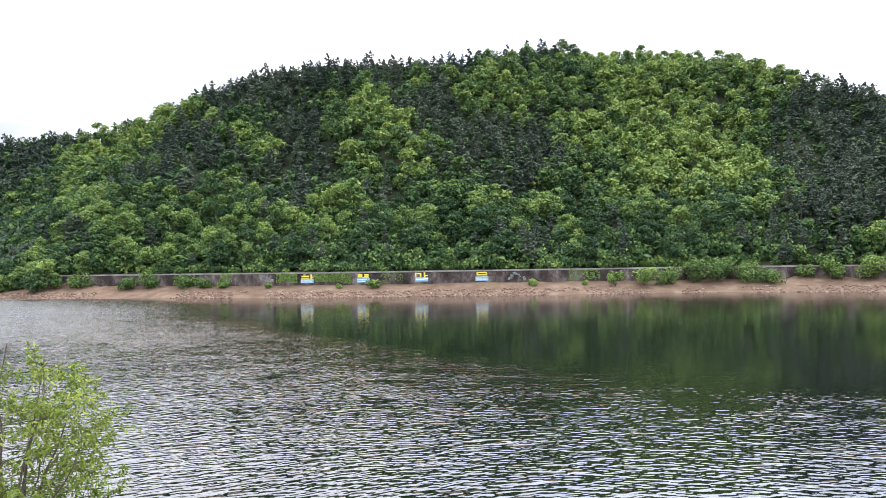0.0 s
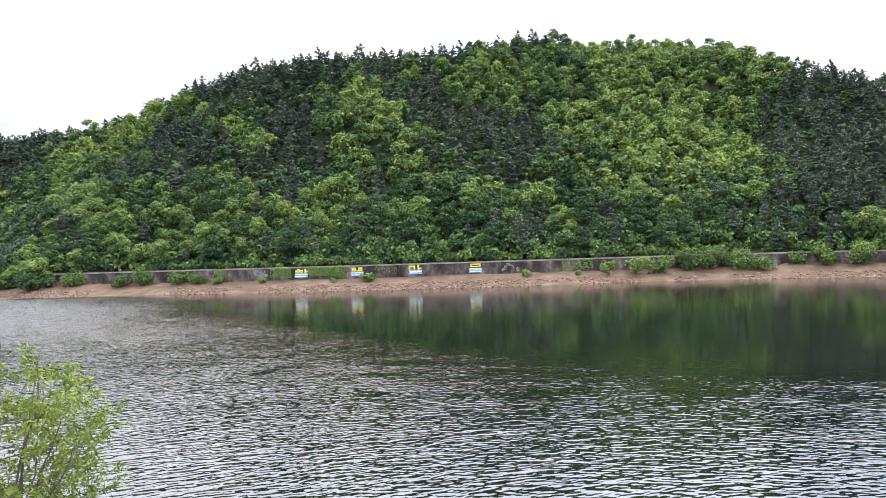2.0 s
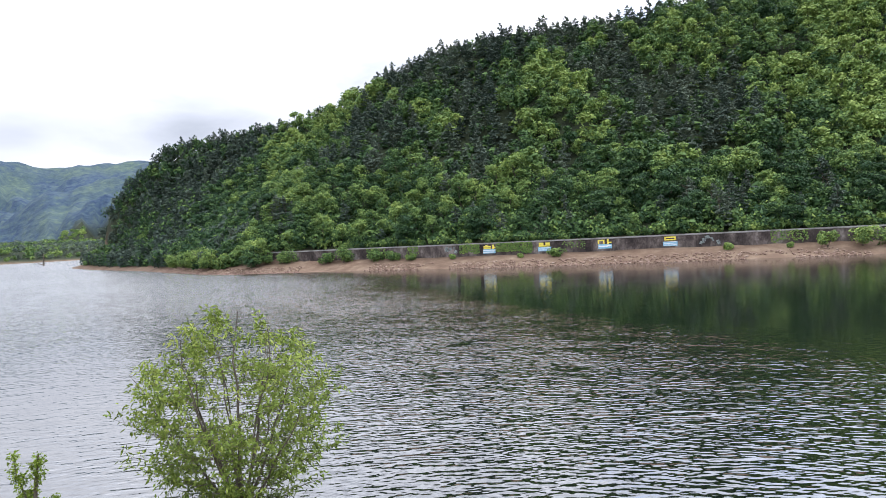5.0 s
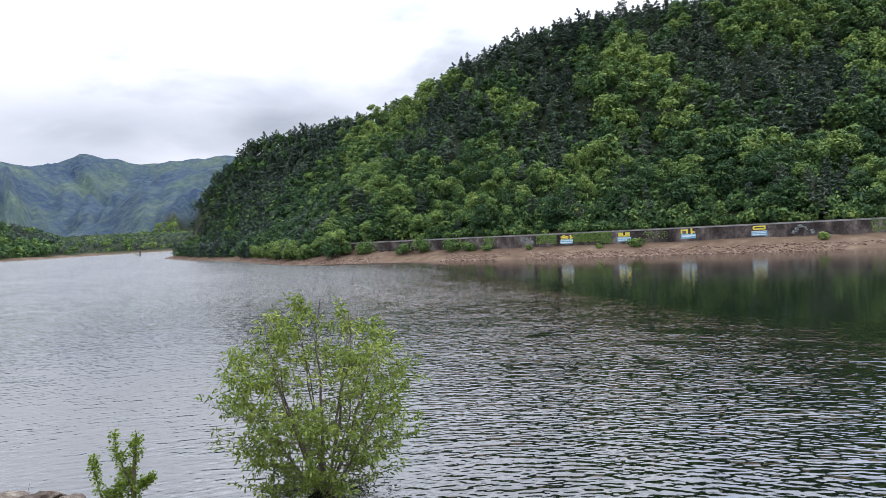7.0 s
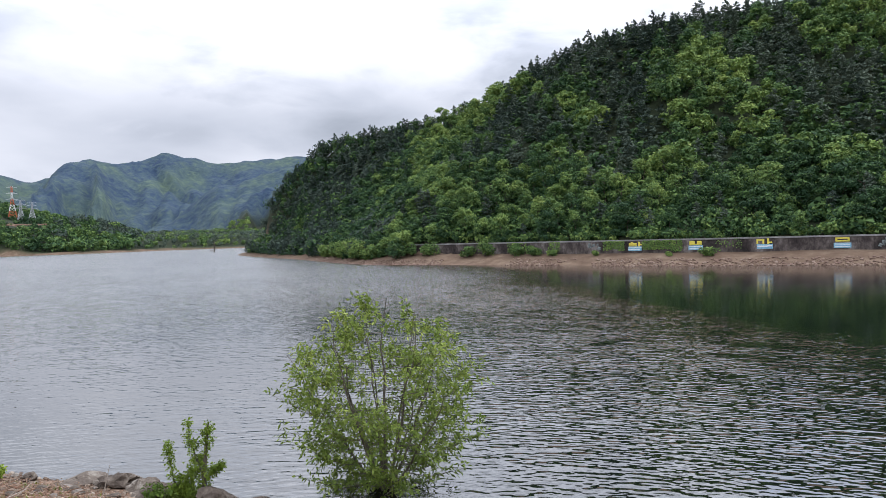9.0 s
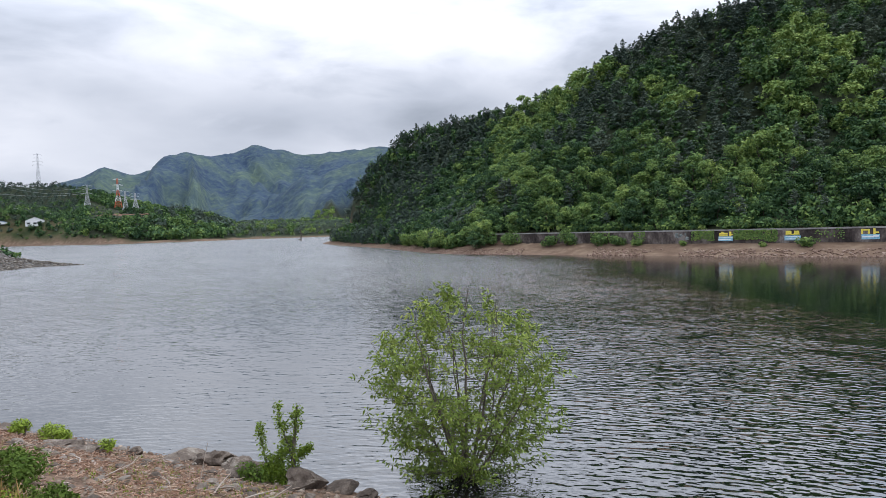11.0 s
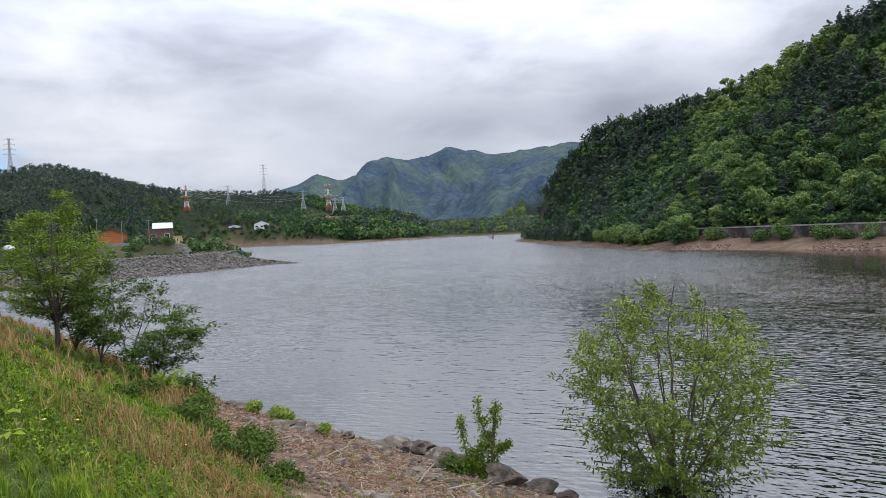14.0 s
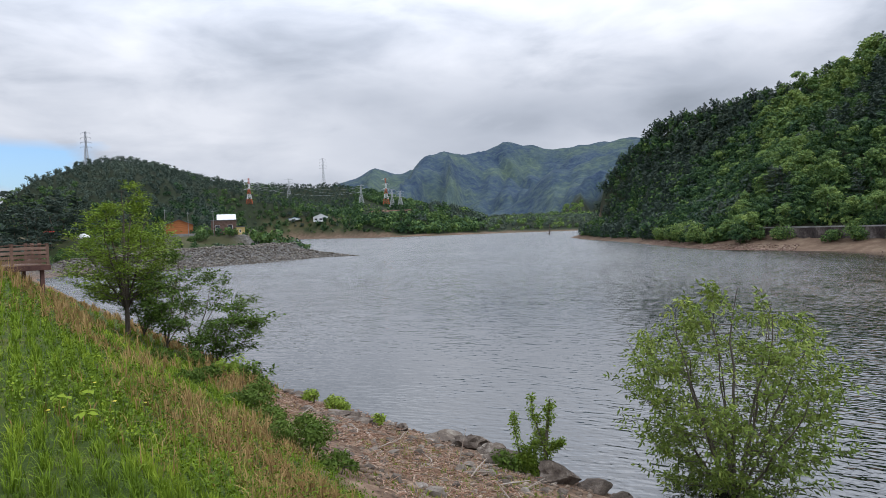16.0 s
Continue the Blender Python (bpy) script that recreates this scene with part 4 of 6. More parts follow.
# the four painted panels on the wall: yellow bars over white and blue stripes
def make_panels():
    shapes = (
        (((-0.45, 0.62, 1.75, 0.34), (-0.45, 0.20, 1.75, 0.20), (-0.62, 0.95, 0.5, 0.2), (0.95, 0.55, 0.42, 1.0), (1.30, 0.45, 0.40, 0.24)), ((0.0, -0.22, 2.9, 0.22), (-0.2, -0.62, 2.7, 0.30))),
        (((-0.72, 0.58, 1.05, 0.85), (0.72, 0.58, 0.95, 0.85), (0.0, 0.26, 2.5, 0.26)), ((0.0, -0.18, 2.5, 0.24), (0.0, -0.62, 2.5, 0.26))),
        (((-0.80, 0.88, 1.45, 0.28), (-1.36, 0.48, 0.30, 0.7), (-0.26, 0.48, 0.34, 0.7), (0.62, 0.60, 0.36, 1.15), (1.05, 0.40, 0.60, 0.26)), ((-0.4, -0.40, 1.9, 0.50), (0.85, -0.30, 0.95, 0.5))),
        (((0.0, 0.95, 2.3, 0.28), (-1.02, 0.68, 0.36, 0.5), (1.02, 0.68, 0.36, 0.5), (0.0, 0.42, 2.3, 0.26)), ((0.0, -0.02, 2.5, 0.20), (0.0, -0.34, 2.5, 0.18), (0.0, -0.68, 2.5, 0.22))),
    )
    for (wx, bars), z in zip(zip((-30.6, -17.9, -4.8, 8.6), shapes), (3.72, 3.72, 3.75, 3.72)):
        k = 0
        while WALL[k + 1][0] < wx:
            k += 1
        a, b = WALL[k], WALL[k + 1]
        f = (wx - a[0]) / (b[0] - a[0])
        w = Vector((b[0] - a[0], b[1] - a[1], 0)).normalized()
        at = Vector((wx, a[1] + f * (b[1] - a[1]), z)) + Vector((w.y, -w.x, 0)) * 0.262
        root = empty("wall_panel", Matrix.Translation(at) @ Matrix.Rotation(math.atan2(w.y, w.x), 4, "Z"), "panel painted with yellow bars and blue stripes on the wall", "painted panel", "painted panels on the wall")
        part("backing", box("backing", (2.9, 0.02, 0.95), M["blue"], pose(0, -0.01, -0.42), 0.004), root, "faded blue painted ground")
        yellow, pale = bars
        for x, zz, sx, sz in yellow:
            part("yellow_bar", box("yellow_bar", (sx, 0.04, sz), M["yellow"], pose(x, -0.03, zz), 0.01), root, "yellow painted bar")
        for x, zz, sx, sz in pale:
            part("white_bar", box("white_bar", (sx, 0.04, sz * 0.55), M["white"], pose(x, -0.032, zz), 0.01), root, "white painted bar")


make_panels()


def stuff_of(name, pieces, mat, label, category, kind="stuff"):
    """One object out of many (vertices, faces, tones)."""
    vs, fs, ts, off = [], [], [], 0
    for v, f, t in pieces:
        vs.append(v)
        fs.append(f + off)
        ts.append(t)
        off += len(v)
    ob = new(name, mesh_of(name, np.concatenate(vs), np.concatenate(fs), mat, {"tone": np.concatenate(ts)}))
    return tagged(ob, label, category, kind=kind)


def clump(seed, quads, radius, height, leaf, narrow=0.6, low=0.0, fill=0.75, corners=4):
    """A bush: leaves over several rounded heaps that reach the ground."""
    rng = np.random.RandomState(seed)
    n = 9
    a = rng.uniform(0, 6.283, n)
    out = radius * 0.62 * np.sqrt(rng.uniform(0, 1, n))
    lob = np.stack([out * np.cos(a), out * np.sin(a), height * rng.uniform(0.25, 0.72, n), np.minimum(radius, height) * rng.uniform(0.28, 0.48, n)], 1)
    pick = rng.randint(0, n, quads)
    way = rng.normal(size=(quads, 3))
    way[:, 2] += 0.3
    way /= np.linalg.norm(way, axis=1)[:, None]
    c = lob[pick, :3] + way * (lob[pick, 3] * rng.uniform(fill, 1.18, quads))[:, None]
    c[:, 2] = np.maximum(c[:, 2], low + 0.05 * height * rng.uniform(0, 1, quads))
    v, f = leaves(rng, c, way + np.array([0, 0, 0.4]), leaf * rng.uniform(0.6, 1.4, quads), leaf * narrow * rng.uniform(0.6, 1.2, quads), 0.6, corners)
    # leaves lighten upwards, top light put into their tone
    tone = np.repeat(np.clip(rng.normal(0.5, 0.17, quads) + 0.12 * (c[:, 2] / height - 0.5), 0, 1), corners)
    return v, f, tone


def twigs(seed, count, radius, height, thick):
    rng = random.Random(seed)
    out = []
    for _ in range(count):
        a, r = rng.uniform(0, 6.283), radius * rng.uniform(0.3, 0.8)
        tip = Vector((r * math.cos(a), r * math.sin(a), height * rng.uniform(0.55, 0.95)))
        mid = tip * 0.5 + Vector((rng.uniform(-.1, .1) * radius, rng.uniform(-.1, .1) * radius, 0.12 * height))
        out.append(tube([(rng.uniform(-.08, .08), rng.uniform(-.08, .08), -0.25), mid, tip], [thick, thick * .7, thick * .25], 5))
    return joined(out)


def shrub(x, y, radius, height, seed, mat, label, leaf, quads, name="shrub", group="", narrow=0.6, tone=0.0, fill=0.75):
    root = empty(name, pose(x, y, float(ground_height(x, y)[0]) - 0.03, 0, 0, seed * 47.0), label, "shrub", group)
    v, f = twigs(seed, 7, radius, height, 0.012 + 0.010 * height)
    part("stem", mesh_of("stem", v, f, M["bark"], smooth=True), root)
    v, f, t = clump(seed, quads, radius, height, leaf, narrow, fill=fill)
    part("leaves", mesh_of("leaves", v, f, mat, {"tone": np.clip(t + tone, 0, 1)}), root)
    return root


# bushes on the far shore, before and over the wall
for k, (x, y, r, h, tone) in enumerate((
        (37.5, 145.8, 2.0, 4.2, .25), (43.5, 145.6, 3.4, 3.6, .2), (48.5, 146.0, 3.4, 3.4, .05), (55, 147.2, 4.0, 5.2, -.05), (61, 147.4, 4.2, 5.6, -.05), (66.5, 146.2, 3.4, 4.4, .05),
        (70, 144.4, 3.4, 3.0, .0), (78.5, 145.2, 2.0, 3.2, .1), (83, 142.8, 3.0, 4.8, .1), (90, 140.0, 3.6, 5.2, .12), (97, 136.8, 3.2, 4.4, .1),
        (-69.5, 157.0, 3.2, 4.6, .0), (-74.5, 157.6, 2.4, 2.8, -.05), (-87, 159.8, 3.2, 3.6, .0), (-93, 160.6, 2.2, 2.8, -.1), (-60.5, 155.6, 2.4, 2.6, -.05), (-55.5, 154.6, 2.2, 2.2, .0),
        (-50.5, 153.8, 1.4, 1.3, .1), (-15.6, 147.6, 2.0, 1.6, .1), (19.6, 146.8, 1.3, 1.4, .3), (-39.5, 151.2, 1.0, 1.0, .2), (-23, 148.0, 0.8, 0.8, .2), (31, 146.4, 1.0, 1.0, .2),
        (-109, 163.0, 3.6, 4.4, .15), (-115, 166.8, 4.2, 6.2, .2), (-121, 171.0, 4.4, 6.6, .25), (-127, 175.6, 4.0, 5.6, .2), (-134, 180.6, 3.6, 5.2, .15), (-142, 187.0, 3.6, 4.6, .2))):
    shrub(x, y, r, h, 300 + k, M["broadleaf"], ("leafy green bush on the gravel shore below the wall", "low grey-green bush at the foot of the wall")[h < 2.3], 0.5, int(420 + 130 * r * h * 0.5), group="bushes on the far shore", tone=tone + 0.1)


def road_edge_bushes():
    rng = np.random.RandomState(8)
    src = [clump(340 + k, 130, 1.7, 2.2, 0.68, 0.8, corners=3) for k in range(5)]
    pieces = []
    for k in range(260):
        x = rng.uniform(-112, 128)
        y = float(np.interp(x, [p[0] for p in WALL], [p[1] for p in WALL])) + rng.uniform(2.6, 5.0)
        v, f, t = src[k % 5]
        s = rng.uniform(0.6, 1.35)
        pieces.append((v * s + (x, y, float(ground_height(x, y)[0]) - 0.1), f, np.clip(t + rng.normal(0.0, 0.15), 0, 1)))
    stuff_of("roadside_undergrowth", pieces, M["broadleaf"], "low green undergrowth above the wall", "undergrowth")


road_edge_bushes()


def understorey():
    rng = np.random.RandomState(14)
    src = [clump(370 + k, 50, 2.1, 2.8, 1.25, 0.9, corners=3) for k in range(5)]
    n = 4400
    x, y = rng.uniform(-290, 150, n), rng.uniform(140, 330, n)
    az, r, d = np.degrees(np.arctan2(x, y)), np.hypot(x, y), lake_distance(x, y)
    dc = np.interp(az, [math.degrees(math.atan2(c[0], c[1])) for c in CREST], [math.hypot(c[0], c[1]) for c in CREST])
    keep = (d > np.where(x < -100, 4.0, 13.0)) & (r < dc + 2) & (az < 38)
    x, y = x[keep], y[keep]
    h = ground_height(x, y)
    pieces = []
    for k in range(len(x)):
        v, f, t = src[k % 5]
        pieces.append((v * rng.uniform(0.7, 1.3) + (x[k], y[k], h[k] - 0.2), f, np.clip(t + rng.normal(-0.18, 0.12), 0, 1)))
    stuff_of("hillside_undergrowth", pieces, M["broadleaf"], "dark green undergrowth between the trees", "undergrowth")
    # bushy young trees close over the steep headland
    src = [clump(390 + k, 120, 2.1, 2.8, 0.62, 0.8, corners=3) for k in range(5)]
    pieces = []
    m = 4600
    x, y = rng.uniform(-285, -110, m), rng.uniform(150, 345, m)
    az, r, d = np.degrees(np.arctan2(x, y)), np.hypot(x, y), lake_distance(x, y)
    dc = np.interp(az, [math.degrees(math.atan2(c[0], c[1])) for c in CREST], [math.hypot(c[0], c[1]) for c in CREST])
    keep = (d > 4.5) & (r < dc + 4) & (az < -29) & (az > -47)
    x, y = x[keep], y[keep]
    h = ground_height(x, y)
    for k in range(len(x)):
        v, f, t = src[k % 5]
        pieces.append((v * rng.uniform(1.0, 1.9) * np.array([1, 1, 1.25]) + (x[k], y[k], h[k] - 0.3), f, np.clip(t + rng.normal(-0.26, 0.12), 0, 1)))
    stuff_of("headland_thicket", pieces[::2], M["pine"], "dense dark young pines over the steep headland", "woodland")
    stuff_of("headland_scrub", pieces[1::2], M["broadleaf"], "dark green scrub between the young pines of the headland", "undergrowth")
    # leafy saplings along the foot of the hill
    pieces = []
    m = 2600
    x, y = rng.uniform(-110, 125, m), rng.uniform(140, 215, m)
    az, d = np.degrees(np.arctan2(x, y)), lake_distance(x, y)
    keep = (d > 13.5) & (d < 48) & (az > -32) & (az < 38) & (rng.rand(m) < smoothstep(60, 14, d))
    x, y = x[keep], y[keep]
    h = ground_height(x, y)
    for k in range(len(x)):
        v, f, t = src[k % 5]
        pieces.append((v * rng.uniform(0.8, 1.5) * np.array([1, 1, 1.1]) + (x[k], y[k], h[k] - 0.3), f, np.clip(t + rng.normal(-0.16, 0.14), 0, 1)))
    stuff_of("foot_saplings", pieces, M["broadleaf"], "leafy saplings along the foot of the wooded hill", "undergrowth")


understorey()


def wall_growth():
    rng = np.random.RandomState(5)
    pieces = []
    for x0, x1, n in ((-29, -20.6, 780), (-38, -33, 350), (-52, -47, 200), (-66, -58, 300), (28, 37, 260), (-14, -9, 60)):
        u = rng.uniform(x0, x1, n)
        keep = fbm(u * 1.0, u * 0 + 3.0, 3.0, 2) > -0.35
        u = u[keep]
        y = np.interp(u, [p[0] for p in WALL], [p[1] for p in WALL]) - 0.34
        z = 5.0 - rng.uniform(0, 1, len(u)) ** 1.3 * (2.1 + 0.5 * fbm(u, u * 0, 2.0, 2))
        c = np.stack([u, y - rng.uniform(0, 0.12, len(u)), z], 1)
        v, f = leaves(rng, c, np.tile((0, -1, 0.4), (len(u), 1)), 0.42, 0.26, 0.4)
        pieces.append((v, f, np.repeat(np.clip(rng.normal(0.72, 0.12, len(u)), 0, 1), 4)))
    stuff_of("wall_creeper", pieces, M["broadleaf"], "green creeper hanging on the concrete wall", "creeper")


wall_growth()

SCRAWL = material("pale_scrawl_paint", ((0.35, (0.08, 0.085, 0.085)), (0.55, (0.17, 0.20, 0.19)), (0.8, (0.32, 0.36, 0.35))), 1.3, 0.8, fine=0.9)
for wx, wide, tall, label in ((-40.2, 2.6, 1.9, "patch of faded green and white paint on the wall"), (16.6, 4.0, 2.2, "patch of pale flaking scrawl on the wall")):
    wy = float(np.interp(wx, [p[0] for p in WALL], [p[1] for p in WALL])) - 0.262
    sl = math.degrees(math.atan2(*(lambda a, b: (b[1] - a[1], b[0] - a[0]))(*[(WALL[k], WALL[k + 1]) for k in range(len(WALL) - 1) if WALL[k][0] <= wx <= WALL[k + 1][0]][0])))
    bm = bmesh.new()
    rng = random.Random(int(wide * 10))
    for k in range(11):
        box_bm(bm, (rng.uniform(0.3, 0.9), 0.012 + 0.003 * k, rng.uniform(0.2, 0.7)), pose(rng.uniform(-.5, .5) * wide, 0, rng.uniform(-.4, .4) * tall, 0, rng.uniform(-25, 25), 0))
    ob = new("painted_patch", bm_mesh("painted_patch", bm, SCRAWL))
    ob.matrix_world = pose(wx, wy, 3.6, 0, 0, sl)
    tagged(ob, label, "painted patch")


# ---------------------------------------------------------------- stones
def stone_mesh(seed, squash=0.7, detail=1, rough=0.22, mat=None):
    bm = bmesh.new()
    bmesh.ops.create_icosphere(bm, subdivisions=detail, radius=0.5)
    rng = random.Random(seed)
    off = Vector((rng.uniform(0, 50), rng.uniform(0, 50), rng.uniform(0, 50)))
    cuts = [(Vector((rng.gauss(0, 1), rng.gauss(0, 1), rng.gauss(0, 1))).normalized(), rng.uniform(0.26, 0.42)) for _ in range(5)]
    for v in bm.verts:
        v.co *= 1 + rough * 2 * noise.noise(v.co * 2.2 + off) + (rough * 0.8 * noise.noise(v.co * 7.0 + off) if detail > 2 else 0)
        for nrm, d in cuts:
            over = v.co.dot(nrm) - d
            if over > 0:
                v.co -= nrm * over * 0.85
        v.co.x *= 1.25
        v.co.z *= squash
    return bm_mesh("stone", bm, mat or M["stone"])


def stones_joined(name, x, y, size, mat, label, seed, sink=0.2, kinds=6, lift=0.0):
    rng = np.random.RandomState(seed)
    src = []
    for k in range(kinds):
        bm = bmesh.new()
        bmesh.ops.create_icosphere(bm, subdivisions=1, radius=0.5)
        bm.verts.index_update()
        me = np.array([tuple(v.co) for v in bm.verts])
        fc = np.array([[v.index for v in f.verts] for f in bm.faces])
        bm.free()
        me = me * (1 + 0.45 * (rng.rand(len(me), 1) - 0.5)) * np.array([1.3, 1.0, 0.7])
        src.append((me, fc))
    h = ground_height(x, y)
    pieces = []
    for k in range(len(x)):
        v, f = src[k % kinds]
        a = rng.uniform(0, 6.283)
        R = np.array([[math.cos(a), -math.sin(a), 0], [math.sin(a), math.cos(a), 0], [0, 0, 1]])
        pieces.append((v @ R.T * size[k] + (x[k], y[k], h[k] + size[k] * (0.35 - sink) + lift), f, np.full(len(v), np.clip(rng.normal(0.5, 0.22), 0, 1))))
    return stuff_of(name, pieces, mat, label, "stones")


def far_stones():
    rng = np.random.RandomState(21)
    # the heap on the spit
    n = 17000
    x, y = rng.uniform(-250, -165, n), rng.uniform(16, 101, n)
    d = lake_distance(x, y)
    keep = (d > -1.0) & (d < 20 + 4 * rng.normal(size=n)) & (y > 6) & (ground_height(x, y) < 5.4)
    x, y = x[keep], y[keep]
    stones_joined("spit_stones", x, y, 0.28 + 0.62 * rng.rand(len(x)) ** 2.2, SPIT_STONE, "heap of pale grey quarry stones on the spit", 22)
    # stones along the wooded shore
    n = 4200
    t = rng.uniform(-150, 125, n)
    line = [p for p in LAKE[-18:] if -170 < p[0] < 140]
    yy = np.interp(t, [p[0] for p in line], [p[1] for p in line])
    off = rng.uniform(0, 1, n) ** 1.5 * 5.0
    x, y = t, yy + off - 0.4
    keep = fbm(x, y, 14, 3) + 0.3 * (x > -60) > -0.05
    x, y = x[keep], y[keep]
    stones_joined("shore_stones", x, y, rng.uniform(0.22, 0.62, len(x)), SHORE_STONE, "brown stones along the waterline below the wall", 23)


SPIT_STONE = material("grey_quarry_stone", ((0.0, (0.048, 0.040, 0.032)), (0.5, (0.125, 0.108, 0.088)), (1.0, (0.31, 0.285, 0.245))), 0.7, 0.9, attr="tone", fine=0.3)
SHORE_STONE = material("brown_shore_stone", ((0.0, (0.10, 0.060, 0.045)), (0.5, (0.20, 0.135, 0.10)), (1.0, (0.36, 0.28, 0.22))), 0.7, 0.9, attr="tone", fine=0.3)
far_stones()


# ---------------------------------------------------------------- far woods, village and pylons
def far_woods():
    rng = np.random.RandomState(31)
    pieces_b, pieces_p = [], []
    src_b = []
    for k in range(7):
        v, f, t = clump(400 + k, 90, 5.2, 9.5, 2.1, 0.9, fill=0.85, corners=3)
        src_b.append((v, f, t))
    src_p = []
    for k in range(4):
        v, f, t = clump(430 + k, 110, 4.4, 11.0, 1.8, 0.8, fill=0.85, corners=3)
        src_p.append((v, f, t))

    def put(x, y, pine, size, tone):
        h = ground_height(x, y)
        # none where the land before it hides the whole tree
        r = np.hypot(x, y)
        share = np.linspace(0.45, 0.97, 22)
        before = ((ground_height((x[:, None] * share).ravel(), (y[:, None] * share).ravel()).reshape(len(x), -1) - 8) / (r[:, None] * share)).max(axis=1)
        for k in np.where((h + 11 * size - 7) / r > before)[0]:
            v, f, t = (src_p if pine[k] else src_b)[k % (4 if pine[k] else 7)]
            a = rng.uniform(0, 6.283)
            R = np.array([[math.cos(a), -math.sin(a), 0], [math.sin(a), math.cos(a), 0], [0, 0, 1]]) * size[k]
            (pieces_p if pine[k] else pieces_b).append((v @ R.T + (x[k], y[k], h[k] - 1.0), f, np.clip(t + tone[k], 0, 1)))

    # slopes of the low hill in the west
    p = scatter(32, (-1330, 0, -400, 900), 7.2, 56000)
    x, y = p[:, 0], p[:, 1]
    r, az = np.hypot(x, y), np.degrees(np.arctan2(x, y))
    h = ground_height(x, y)
    d = lake_distance(x, y)
    n1 = fbm(x, y, 120, 3)
    village = (az > -69.5) & (az < -62.5) & (h < 15) & (r < 1080)
    keep = (d > 12) & (r > 600) & (r < 1300) & (az > -93) & (az < -41) & ~(village & (n1 + 0.55 * rng.normal(size=len(x)) < 0.12))
    terrace = (az > -62) & (az < -57.3) & (r > 900) & (r < 1150)
    keep &= ~(terrace & (rng.rand(len(x)) < 0.9))
    keep &= ~((np.abs(az + 71.1) < 0.55) & (r > 760) & (r < 1060))
    x, y, az, h = x[keep], y[keep], az[keep], h[keep]
    n = len(x)
    pine = fbm(x + 70, y, 150, 3) + 0.5 * smoothstep(40, 80, h) + rng.normal(0, 0.2, n) > 0.25
    put(x, y, pine, rng.uniform(0.62, 1.05, n) * np.where(az > -51.8, rng.uniform(0.6, 1.1, n), np.where(az > -62.5, 1.45, 1.0)), 0.35 * fbm(x, y + 40, 90, 2) + rng.normal(-0.18, 0.13, n) + 0.10 * (az > -62.5) + 0.2 * (az > -51.8))
    # trees about the houses behind the spit
    p = scatter(33, (-520, -12, -205, 190), 6.0, 6000)
    x, y = p[:, 0], p[:, 1]
    d, az, r = lake_distance(x, y), np.degrees(np.arctan2(x, y)), np.hypot(x, y)
    keep = (d > 26) & ((r > 266) | (fbm(x, y, 20, 2) > 0.05)) & (r > 238) & (az < -66.5) & ((r > 262) | (np.abs(az + 76.6) > 1.6) & (np.abs(az + 73.0) > 1.7))
    x, y = x[keep], y[keep]
    put(x, y, rng.rand(len(x)) < 0.25, rng.uniform(0.28, 0.62, len(x)), rng.normal(-0.05, 0.15, len(x)))
    # hedges and bushes over the far fields
    p = scatter(36, (-1000, 230, -560, 560), 7.5, 9000)
    x, y = p[:, 0], p[:, 1]
    d, az, r = lake_distance(x, y), np.degrees(np.arctan2(x, y)), np.hypot(x, y)
    keep = (d > 9) & (az > -76) & (az < -60) & (r > 600) & (np.abs(fbm(x, y, 90, 2)) < 0.24 + 0.25 * smoothstep(60, 14, d)) & (np.abs(az + 65.45) > 0.55)
    x, y = x[keep], y[keep]
    put(x, y, rng.rand(len(x)) < 0.15, rng.uniform(0.22, 0.62, len(x)), rng.normal(-0.02, 0.2, len(x)))
    # garden trees beside the houses and along the back of the stones
    spots = np.array([(az_, r_, k_) for az_, r_, k_ in ((-78.6, 246, .42), (-79.6, 250, .5), (-81, 246, .5), (-82.2, 240, .45), (-75.35, 247, .36), (-74.7, 246, .40), (-74.4, 249, .3), (-72.9, 247, .30), (-71.0, 246, .50), (-70.3, 240, .52), (-69.6, 238, .48), (-68.9, 234, .52), (-68.2, 236, .46), (-67.5, 232, .44), (-70.0, 244, .5), (-68.6, 240, .42), (-66.9, 229, .3), (-75.2, 239, .34), (-73.6, 240, .30), (-78.9, 238, .4), (-80.4, 234, .42), (-72.4, 240, .24), (-83.4, 236, .4), (-84.6, 232, .42), (-77.9, 256, .4))])
    x, y = spots[:, 1] * np.sin(np.radians(spots[:, 0])), spots[:, 1] * np.cos(np.radians(spots[:, 0]))
    put(x, y, np.zeros(len(x), bool), spots[:, 2] * 1.35, rng.normal(-0.10, 0.12, len(x)))
    # thickets and rough ground between the houses and the stones
    p = scatter(34, (-300, -14, -190, 140), 3.4, 9000)
    x, y = p[:, 0], p[:, 1]
    d, az, r = lake_distance(x, y), np.degrees(np.arctan2(x, y)), np.hypot(x, y)
    front = (np.abs(az + 76.6) < 1.5) | (np.abs(az + 73.0) < 1.9)
    keep = (d > 21) & (az < -66.0) & (r < 268) & (fbm(x, y, 14, 3) > np.where(az < -79, -0.35, -0.12)) & ~(front & (r > 236))
    x, y, r = x[keep], y[keep], r[keep]
    put(x, y, rng.rand(len(x)) < 0.2, rng.uniform(0.13, 0.30, len(x)), rng.normal(-0.20, 0.16, len(x)))
    stuff_of("far_broadleaf_wood", pieces_b, M["broadleaf"], "far green broadleaf wood on the low hills", "woodland")
    stuff_of("far_pine_wood", pieces_p, M["pine"], "far dark pine wood on the ridges", "woodland")


far_woods()


